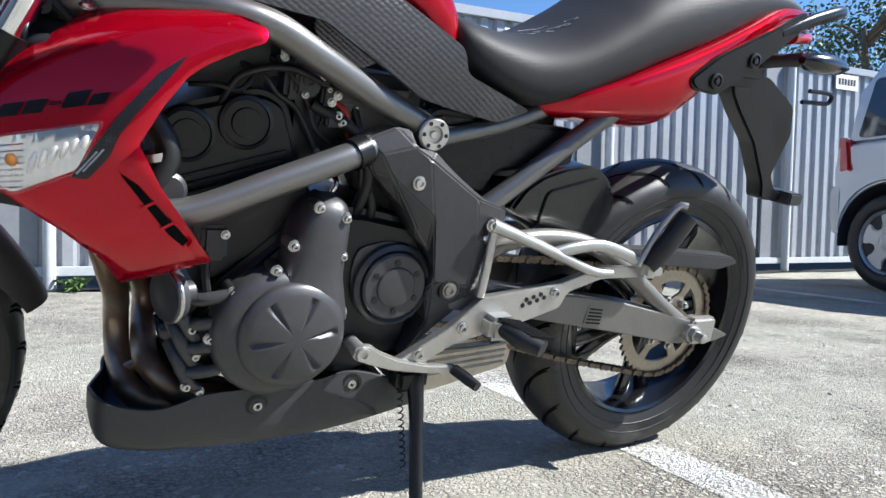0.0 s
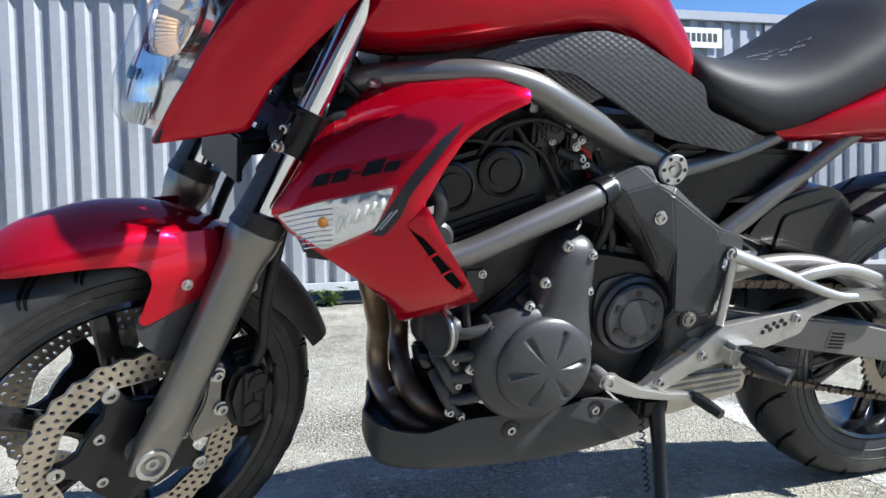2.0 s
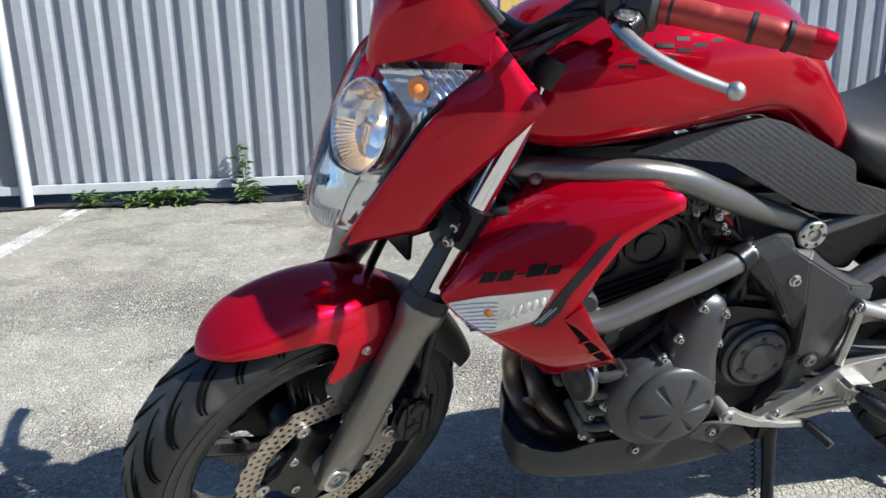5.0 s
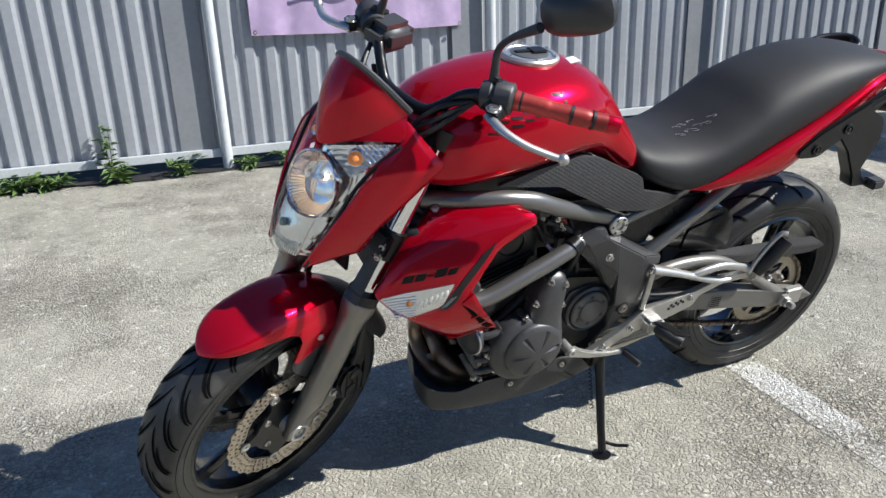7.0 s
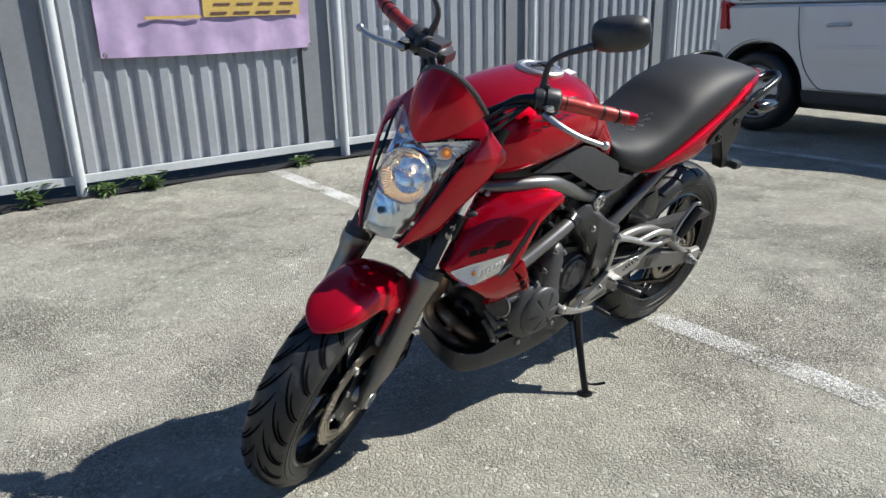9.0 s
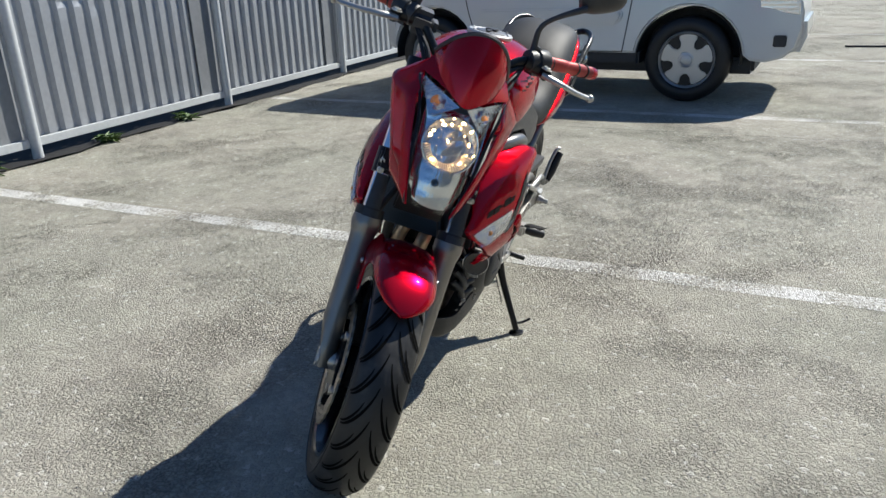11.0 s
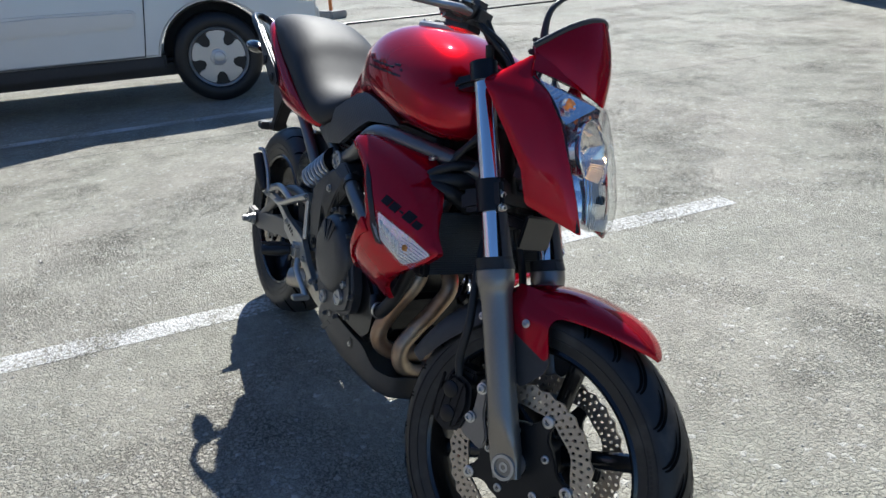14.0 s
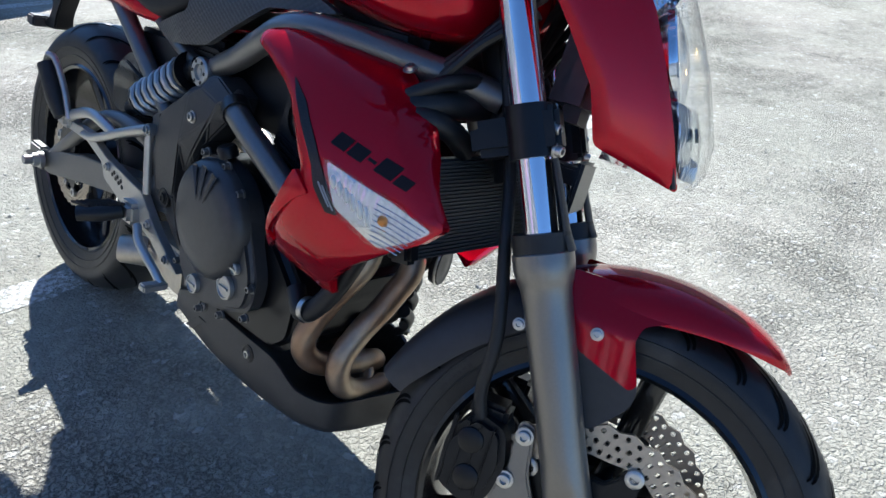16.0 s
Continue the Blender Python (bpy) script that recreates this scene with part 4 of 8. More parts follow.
for s in (1, -1):
    y = 0.104 * s
    bm = bmesh.new()
    tube(bm, [fork_at(-0.02, y), fork_at(0.03, y), fork_at(0.12, y), fork_at(0.29, y), fork_at(0.325, y)], [0.026, 0.030, 0.0275, 0.0285, 0.034], 24, 5)
    tube(bm, [fork_at(0.325, y), fork_at(0.335, y), fork_at(0.352, y), fork_at(0.356, y)], [0.034, 0.036, 0.036, 0.030], 24, 2)
    for v in bm.verts:
        if v.co.z < FRONT_AXLE.z + 0.10:
            v.co.y = s * min(abs(v.co.y), 0.113 + 0.30 * max(0.0, v.co.z - FRONT_AXLE.z - 0.02))
    leg = p_("fork_leg", bm, FORK, "satin grey fork lower leg", None, True)
    bm = bmesh.new()
    tube(bm, [fork_at(0.345, y), fork_at(0.375, y)], 0.0345, 24, 2)
    p_("dust_seal", bm, RUBBER, "", leg, True)
    bm = bmesh.new()
    tube(bm, [fork_at(0.30, y), fork_at(0.738, y)], 0.0205, 24, 2)
    p_("fork_tube", bm, CHROME, "polished chrome fork tube", None, True)
    bm = tube(bmesh.new(), [fork_at(0.705, y), fork_at(0.742, y)], 0.0265, 20, 2)
    p_("fork_cover", bm, BLACK_SATIN, "", None, True)
    bm = spin(bmesh.new(), [(0.0, 0.038), (0.02, 0.034), (0.095, 0.029), (0.105, 0.028), (0.105, 0.0255), (0.02, 0.030), (0.0, 0.033)], fork_at(0.352, y), STEER_AXIS, 20, -0.55, 1.1)
    p_("fork_guard", bm, PLASTIC, "black plastic fork guard", leg, True)
    bm = bmesh.new()
    spin(bm, [(-0.05, 0), (-0.05, 0.024), (0.016, 0.0245), (0.019, 0.023), (0.019, 0.0175), (0.013, 0.0165), (0.013, 0.010), (0.016, 0.009), (0.016, 0.0045), (0.010, 0.004), (0.010, 0)], (FRONT_AXLE.x - 0.004, 0.098 * s, FRONT_AXLE.z), (0, s, 0), 24)
    p_("axle_end", bm, ALLOY, "", leg, True)
    for d in (0.478, 0.502):
        bm = bmesh.new()
        bolt(bm, fork_at(d, y + 0.010 * s, 0.030), (1, 0.35 * s, 0), 0.0065, 0.009)
        p_("clamp_bolt", bm, STEEL, "", None, True)
    bm = bmesh.new()
    tube(bm, [fork_at(0.460, y), fork_at(0.520, y)], 0.0275, 20, 2)
    box(bm, (-0.02, -0.02, -0.026), (0.036, 0.02, 0.026), 0.006, Matrix.Translation(fork_at(0.490, y)) @ Matrix.Rotation(-RAKE, 4, "Y"))
    p_("fork_clamp", bm, BLACK_SATIN, "", None, True)

bm = bmesh.new()
lo = fork_at(0.490, 0)
box(bm, (-0.075, -0.10, -0.022), (0.0, 0.10, 0.022), 0.01, Matrix.Translation(lo) @ Matrix.Rotation(-RAKE, 4, "Y"))
p_("lower_yoke", bm, BLACK_SATIN, "", None, True)
bm = bmesh.new()
box(bm, (-0.06, -0.122, -0.012), (0.024, 0.122, 0.012), 0.008, Matrix.Translation(fork_at(0.712, 0)) @ Matrix.Rotation(-RAKE, 4, "Y"))
p_("upper_yoke", bm, BLACK_SATIN, "", None, True)
bm = bmesh.new()
tube(bm, [fork_at(0.42, 0, -0.045), fork_at(0.735, 0, -0.045)], 0.033, 20, 2)
p_("steering_head", bm, DARK, "", None, True)


def fender_section(a, r, half, drop, n=14):
    """One arch over the tyre at angle a round the front axle."""
    ring = []
    for k in range(n + 1):
        t = (k / n - 0.5) * 2
        y = half * math.sin(t * 1.25) / math.sin(1.25)
        rad = r - drop * (0.35 * abs(t) ** 1.6 + 0.65 * abs(t) ** 5)
        ring.append(FRONT_AXLE + Vector((math.cos(a) * rad, y, math.sin(a) * rad)))
    return ring


def arch_sheet(bm, rows, th):
    """A curved sheet over the wheel through rows of (degrees, radius, half width, drop)."""
    c1 = curve([(r[0], r[1], r[2]) for r in rows], 4)
    c2 = curve([(r[0], r[3], 0) for r in rows], 4)
    loft(bm, [fender_section(radians(p.x), p.y, p.z, max(q.y, 0.001)) for p, q in zip(c1, c2)], closed=False)
    g = bmesh.ops.extrude_face_region(bm, geom=bm.faces[:])
    for v in g["geom"]:
        if isinstance(v, bmesh.types.BMVert):
            d = v.co - FRONT_AXLE
            v.co -= Vector((d.x, d.y * 0.35, d.z)).normalized() * th
    return bm


bm = arch_sheet(bmesh.new(), [(59.6, 0.313, 0.004, 0.001), (60.6, 0.316, 0.015, 0.002), (62.5, 0.320, 0.030, 0.006), (66, 0.325, 0.048, 0.014), (72, 0.329, 0.064, 0.024), (80, 0.330, 0.072, 0.034), (90, 0.331, 0.076, 0.044), (104, 0.330, 0.079, 0.052), (118, 0.324, 0.077, 0.056)], 0.004)
fender = p_("front_fender", bm, RED, "gloss red front fender", None, True)
for s in (1, -1):
    wing = lambda x, z: s * (0.087 - 0.9 * max(0.0, z - 0.552) ** 1.2)
    bm = skin(bmesh.new(), [(1.300, 0.600), (1.420, 0.604), (1.425, 0.580), (1.396, 0.566), (1.392, 0.548), (1.411, 0.499), (1.404, 0.491), (1.335, 0.515), (1.300, 0.548)], wing, 0.004, 0.010, 0.005)
    p_("fender_side", bm, RED, "", fender, True)
    bm = skin(bmesh.new(), [(1.330, 0.522), (1.385, 0.530), (1.414, 0.498), (1.412, 0.470), (1.375, 0.425), (1.352, 0.440)], lambda x, z: s * 0.0845, 0.004, 0.03, 0.015)
    p_("fender_stay", bm, PLASTIC, "matt black fender stay", fender, True)
    bm = bolt(bmesh.new(), (1.350, 0.0900 * s, 0.541), (0, s, 0), 0.0058, 0.005)
    p_("fender_bolt", bm, STEEL, "", fender, True)
    bm = bolt(bmesh.new(), (1.262, 0.094 * s, 0.520), (0, s, 0), 0.0058, 0.005)
    p_("fender_bolt", bm, STEEL, "", fender, True)
bm = arch_sheet(bmesh.new(), [(112, 0.323, 0.072, 0.05), (130, 0.322, 0.072, 0.055), (150, 0.324, 0.070, 0.05), (164, 0.330, 0.062, 0.04)], 0.005)
p_("rear_mudguard", bm, PLASTIC, "matt black rear half of the front fender", fender, True)

# ---- calipers and hoses ----
for s in (1, -1):
    bm = bmesh.new()
    slab(bm, [(1.225, 0.300), (1.262, 0.285), (1.292, 0.300), (1.302, 0.350), (1.290, 0.392), (1.250, 0.402), (1.222, 0.360)], 0.040 * s, 0.108 * s, 0.008, 0.012)
    spin(bm, [(0, 0.017), (0.004, 0.016), (0.006, 0.012), (0.006, 0)], (1.254, 0.106 * s, 0.368), (0, s, 0), 20)
    spin(bm, [(0, 0.017), (0.004, 0.016), (0.006, 0.012), (0.006, 0)], (1.262, 0.106 * s, 0.322), (0, s, 0), 20)
    cal = p_("brake_caliper", bm, BLACK_SATIN, "black two-piston brake caliper", None, True)
    for k in range(4):
        bm = bmesh.new()
        box(bm, (1.226 + 0.016 * k, 0.106 * s - 0.004, 0.300), (1.231 + 0.016 * k, 0.106 * s + 0.005, 0.392), 0.002)
        p_("caliper_rib", bm, BLACK_SATIN, "", cal, True)
    bm = bmesh.new()
    box(bm, (1.236, 0.064 * s - 0.022, 0.385), (1.285, 0.064 * s + 0.022, 0.412), 0.006)
    p_("bleed_block", bm, BLACK_SATIN, "", cal, True)
    bm = bmesh.new()
    slab(bm, [(1.290, 0.300), (1.345, 0.285), (1.352, 0.310), (1.330, 0.350), (1.320, 0.410), (1.300, 0.410), (1.305, 0.350)], 0.084 * s, 0.096 * s, 0.003, 0.01)
    p_("caliper_bracket", bm, FORK, "", cal, True)
    for x, z in ((1.312, 0.395), (1.306, 0.335)):
        bm = bolt(bmesh.new(), (x, 0.097 * s, z), (0, s, 0), 0.0085, 0.008)
        p_("caliper_bolt", bm, STEEL, "", cal, True)
    bm = bmesh.new()
    tube(bm, [(1.255, 0.095 * s, 0.395), (1.245, 0.098 * s, 0.43), (1.243, 0.10 * s, 0.50), (1.215, 0.085 * s, 0.60), (1.18, 0.05 * s, 0.70), (1.12, 0.05 * s, 0.86), (1.10, 0.10 * s, 1.0)], 0.0082, 10, 5)
    p_("brake_hose", bm, RUBBER, "", cal, True)

# ---- front mask, lamp, dials ----
PANEL = [(1.378, 0.718), (1.276, 0.742), (1.256, 0.800), (1.218, 0.850), (1.148, 0.934), (1.192, 1.004), (1.214, 0.968), (1.256, 0.940), (1.293, 0.898), (1.330, 0.830), (1.356, 0.775)]


def mask_y(x, z):
    return 0.060 + 0.45 * (1.376 - x) - 0.62 * max(0.0, z - 0.925) - 0.5 * max(0.0, 0.79 - z) * (1.376 - x)


def rows_sheet(bm, lines, th=0.004, steps=5):
    """A curved sheet through lines of points, made thick inward."""
    loft(bm, [curve(l, steps) for l in lines], closed=False)
    bmesh.ops.recalc_face_normals(bm, faces=bm.faces[:])
    g = bmesh.ops.extrude_face_region(bm, geom=bm.faces[:])
    for v in g["geom"]:
        if isinstance(v, bmesh.types.BMVert):
            v.co += Vector((-th, -math.copysign(min(th * 0.5, abs(v.co.y)), v.co.y), 0))
    return bm


for s in (1, -1):
    bm = skin(bmesh.new(), PANEL, lambda x, z: s * (mask_y(x, z) + 0.010 * math.sin(max(0.0, min(1.0, (z - 0.72) / 0.24)) * math.pi)), 0.004, 0.009, 0.007, 3, 0.006, 0.016)
    side = p_("mask_side", bm, RED, "gloss red headlight side panel", None, True)
    # the red brow between the side lamp and the visor
    top = [(1.290, 0.0, 0.962), (1.272, 0.030 * s, 0.980), (1.236, 0.060 * s, 1.004), (1.185, 0.082 * s, 1.018)]
    low = [(1.312, 0.0, 0.951), (1.298, 0.024 * s, 0.957), (1.262, 0.064 * s, 0.969), (1.212, 0.108 * s, 0.974)]
    mid = [(a[0] * 0.5 + b[0] * 0.5 + 0.003, (a[1] + b[1]) / 2, (a[2] + b[2]) / 2 + 0.003) for a, b in zip(top, low)]
    p_("brow", rows_sheet(bmesh.new(), (top, mid, low)), RED, "", side, True)
    bm = bmesh.new()
    tube(bm, [(1.372, 0.056 * s, 0.722), (1.350, 0.066 * s, 0.775), (1.324, 0.076 * s, 0.830), (1.291, 0.084 * s, 0.892), (1.255, 0.096 * s, 0.936), (1.214, 0.104 * s, 0.962)], 0.0038, 8, 4)
    p_("lens_rim", bm, BLACK_SATIN, "", None, True)

COVER_ROWS = [(1.392, 0.044, 0.724, 0.020), (1.402, 0.053, 0.745, 0.036), (1.399, 0.060, 0.785, 0.044), (1.372, 0.068, 0.850, 0.052), (1.347, 0.073, 0.898, 0.052), (1.326, 0.066, 0.934, 0.040), (1.318, 0.050, 0.944, 0.024)]


def lamp_face(u, v):
    """The outer face of the headlight: v from 0 (foot) to 1 (top), u from -1 to 1 across."""
    f = v * (len(COVER_ROWS) - 1)
    i = min(int(f), len(COVER_ROWS) - 2)
    x, w, z, d = (a + (b - a) * (f - i) for a, b in zip(COVER_ROWS[i], COVER_ROWS[i + 1]))
    return Vector((x - d * abs(u) ** 2.2, w * u, z + 0.004 * u * u))


def face_sheet(bm, f, nu, nv, th):
    grid = [[bm.verts.new(f(-1 + 2 * i / nu, j / nv)) for j in range(nv + 1)] for i in range(nu + 1)]
    for a, b in zip(grid, grid[1:]):
        for j in range(nv):
            bm.faces.new((a[j], b[j], b[j + 1], a[j + 1]))
    if th:
        g = bmesh.ops.extrude_face_region(bm, geom=bm.faces[:])
        for v in g["geom"]:
            if isinstance(v, bmesh.types.BMVert):
                v.co.x -= th
    return bm


lens = p_("headlight_lens", face_sheet(bmesh.new(), lamp_face, 18, 30, 0), LENS, "clear plastic headlight cover", None, True)
lens.visible_shadow = False
lamp = p_("headlight", face_sheet(bmesh.new(), lambda u, v: lamp_face(u * 0.98, 0.02 + v * 0.95) - Vector((0.072 - 0.050 * u * u * v, 0, 0)), 14, 18, 0.02), SHELL, "grey headlight shell with a lit round lamp", None, True)
tilt = Vector((0.93, 0, 0.36)).normalized()
lamp_at = Vector((1.322, 0, 0.862))
bm = bmesh.new()
lamp_side, lamp_up = Vector((0, 1, 0)), tilt.cross(Vector((0, 1, 0)))
STEPS = [(-0.050, 0.010), (-0.046, 0.024), (-0.036, 0.038), (-0.022, 0.050), (0.0, 0.0605)]
for (d0, r0), (d1, r1) in zip(STEPS, STEPS[1:]):
    # each facet of the stepped mirror is tipped a little on its own
    for k in range(14):
        a0, a1 = math.tau * k / 14, math.tau * (k + 1) / 14
        tip = 0.0022 * math.sin(k * 2.4 + r0 * 150)
        bm.faces.new([bm.verts.new(lamp_at + tilt * (d + q) + (lamp_side * math.cos(a) + lamp_up * math.sin(a)) * r) for a, d, r, q in ((a0, d0, r0, tip), (a1, d0, r0, -tip), (a1, d1, r1, tip), (a0, d1, r1, -tip))])
spin(bm, [(0.0, 0.0605), (0.004, 0.0605), (0.004, 0.0625), (-0.02, 0.055), (-0.056, 0.02), (-0.056, 0.0)], lamp_at, tilt, 48)
p_("bowl", bm, BOWL, "mirror-bright lamp bowl of many facets", lamp, True, smooth=0)
bm = spin(bmesh.new(), [(-0.004, 0.064), (0.004, 0.064), (0.006, 0.062), (0.005, 0.0602), (-0.004, 0.0602)], lamp_at, tilt, 48)
p_("lamp_ring", bm, CHROME, "bright ring round the lamp", lamp, True)
bm = spin(bmesh.new(), [(0.002, 0.0605), (0.008, 0.058), (0.014, 0.040), (0.018, 0.020), (0.019, 0)], lamp_at, tilt, 48)
ol = p_("inner_lens", bm, LENS, "", lamp, True)
ol.visible_shadow = False
bm = spin(bmesh.new(), [(-0.045, 0), (-0.045, 0.0045), (-0.026, 0.0045), (-0.022, 0.003), (-0.021, 0)], lamp_at + lamp_up * 0.013, tilt, 16)
p_("bulb", bm, LAMP_ON, "lit warm bulb", lamp, True)
bm = spin(bmesh.new(), [(-0.022, 0.0050), (-0.017, 0.0062), (-0.011, 0.0056), (-0.009, 0.0)], lamp_at + lamp_up * 0.013, tilt, 20)
p_("bulb_cap", bm, CHROME, "chrome bulb cap", lamp, True)
for k in range(26):
    a = math.pi * (1.08 + 0.84 * k / 25)
    way = lamp_side * math.cos(a) + lamp_up * math.sin(a)
    bm = tube(bmesh.new(), [lamp_at + way * 0.041 + tilt * -0.020, lamp_at + way * 0.058 + tilt * -0.001], 0.0017, 5, 1)
    p_("flute", bm, FLUTE, "", lamp, True)
bm = face_sheet(bmesh.new(), lambda u, v: lamp_face(u * 0.90, 0.03 + v * 0.38) - Vector((0.020 + 0.012 * v, 0, 0)), 14, 10, 0.004)
p_("lower_bezel", bm, SHELL, "grey bezel under the lamp", lamp, True)
low = lambda u, v, d: lamp_face(u * 0.70 - 0.02, 0.07 + v * 0.34) - Vector((d + 0.012 * v, 0, 0))
bm = face_sheet(bmesh.new(), lambda u, v: low(u, v, 0.0165 - 0.006 * (u * u + (2 * v - 1) ** 2 * 0.5)), 12, 10, 0.002)
p_("lower_mirror", bm, REFLECT, "bright mirror behind the lower lens", lamp, True)
bm = face_sheet(bmesh.new(), lambda u, v: low(u, v, 0.006), 12, 10, 0)
lower = p_("lower_lens", bm, LENS, "clear lower lens, fluted at its foot", lamp, True)
lower.visible_shadow = False
for k in range(17):
    u = -0.92 + 1.84 * k / 16
    bm = tube(bmesh.new(), [low(u, 0.03, 0.0075), low(u, 0.20, 0.0075), low(u * 0.98, 0.42 + 0.10 * u, 0.0075)], 0.0013, 5, 2)
    p_("flute", bm, LENS_RIB, "", lower, True)
bm = spin(bmesh.new(), [(0.0, 0.0085), (0.004, 0.0085), (0.004, 0.006), (0.001, 0.005), (0.001, 0.0)], low(-0.2, 0.80, 0.013), tilt, 20)
p_("socket", bm, DARK, "dark bulb socket", lower, True)
for s in (1, -1):
    # side lamp: a triangular clear lens running back to a point
    A, B, C = Vector((1.292, 0.068 * s, 0.902)), Vector((1.312, 0.014 * s, 0.948)), Vector((1.212, 0.107 * s, 0.968))
    nrm = (B - A).cross(C - A).normalized()
    nrm = nrm if nrm.x > 0 else -nrm

    def tri_patch(bm, lift, bulge, n=10):
        rows = []
        for i in range(n + 1):
            row = []
            for j in range(n - i + 1):
                u, v = i / n, j / n
                w = 1 - u - v
                row.append(bm.verts.new(A * w + B * v + C * u + nrm * (lift + bulge * 9 * u * v * w + bulge * 1.6 * v * w)))
            rows.append(row)
        for a, b in zip(rows, rows[1:]):
            for j in range(len(b)):
                bm.faces.new((a[j], a[j + 1], b[j]))
                if j + 1 < len(b):
                    bm.faces.new((a[j + 1], b[j + 1], b[j]))
        return bm
    w = p_("position_lamp", tri_patch(bmesh.new(), 0.004, 0.008), LENS_SIDE, "clear side lamp with an amber bulb", None, True)
    w.visible_shadow = False
    bm = tri_patch(bmesh.new(), -0.008, -0.004)
    p_("lamp_shell", bm, WING_SHELL, "", w, True)
    bm = spin(bmesh.new(), [(-0.012, 0.0), (-0.010, 0.004), (0, 0.0062), (0.004, 0.0045), (0.005, 0)], A * 0.40 + B * 0.34 + C * 0.26 + nrm * -0.003, nrm, 14)
    p_("amber_bulb", bm, AMBER_ON, "lit amber bulb", w, True)
    bm = spin(bmesh.new(), [(-0.009, 0.005), (-0.006, 0.009), (0.001, 0.0135), (0.001, 0.0145), (-0.008, 0.010)], A * 0.40 + B * 0.34 + C * 0.26 + nrm * -0.003, nrm, 24)
    p_("bulb_bowl", bm, WING_SHELL, "", w, True)
    for k in range(7):
        u = 0.40 + 0.075 * k
        bm = tube(bmesh.new(), [A.lerp(C, u) + nrm * -0.005, B.lerp(C, u) + nrm * -0.005], 0.0013, 5, 1)
        p_("lamp_rib", bm, WING_SHELL, "", w, True)

# visor over the dials: a shield from a low point up to an arched rim
V_LOW = [(1.314, 0.0, 0.948), (1.290, 0.040, 0.965), (1.248, 0.068, 0.984), (1.198, 0.086, 0.999)]
V_RIM = [(1.266, 0.0, 1.096), (1.256, 0.034, 1.087), (1.232, 0.064, 1.060), (1.192, 0.087, 1.016)]


def visor_line(pts, u):
    c = curve([flip_y(p, -1) for p in pts[:0:-1]] + pts, 6)
    f = (u * 0.5 + 0.5) * (len(c) - 1)
    i = min(int(f), len(c) - 2)
    return c[i].lerp(c[i + 1], f - i)


def flip_y(p, s):
    return Vector((p[0], p[1] * s, p[2]))


def visor(u, v):
    p = visor_line(V_LOW, u).lerp(visor_line(V_RIM, u), v)
    return p + Vector((0.010, 0.006 * u, 0.002)) * math.sin(math.pi * v) * (1 - abs(u) ** 3)


bm = face_sheet(bmesh.new(), visor, 26, 14, 0.004)
vis = p_("visor", bm, RED, "gloss red dial visor with a black rim", None, True)
bm = bmesh.new()
tube(bm, [visor(u, 1) + Vector((-0.006, 0, 0.001)) for u in (-1, -0.85, -0.6, -0.3, 0, 0.3, 0.6, 0.85, 1)], 0.0065, 8, 4)
p_("visor_rim", bm, PLASTIC, "", vis, True)
bm = bmesh.new()
box(bm, (1.195, -0.066, 0.975), (1.250, 0.066, 1.050), 0.015, None, 3)
dial = p_("dash", bm, PLASTIC, "black dash housing", None, True)
bm = spin(bmesh.new(), [(0, 0), (0, 0.036), (0.006, 0.038), (0.008, 0.034), (0.006, 0.032), (0.004, 0)], (1.196, 0, 1.015), (-0.9, 0, 0.45), 32)
p_("dial_glass", bm, CAR_GLASS, "", dial, True)
bm = bmesh.new()
box(bm, (1.20, -0.060, 0.76), (1.262, 0.060, 0.96), 0.02)
p_("headlight_bracket", bm, PLASTIC, "", None, True)
bm = bmesh.new()
box(bm, (1.262, -0.060, 0.655), (1.270, 0.060, 0.722), 0.004)
box(bm, (1.215, -0.050, 0.690), (1.266, 0.050, 0.712), 0.004)
p_("lamp_stay", bm, BLACK_SATIN, "black stay plate under the headlight", None, True)

# ---- handlebar, controls, mirrors ----
BAR = [(1.112, 0.0, 0.978), (1.108, 0.055, 0.982), (1.096, 0.090, 1.010), (1.078, 0.125, 1.042), (1.045, 0.190, 1.056), (0.993, 0.285, 1.060), (0.938, 0.356, 1.058)]
def bar_at(f):
    c = curve(BAR, 8)
    i = (f * 5 + 1) / 6 * (len(c) - 1)
    k = min(int(i), len(c) - 2)
    return c[k].lerp(c[k + 1], i - k)


def flip(p, s):
    return Vector((p[0], p[1] * s, p[2]))


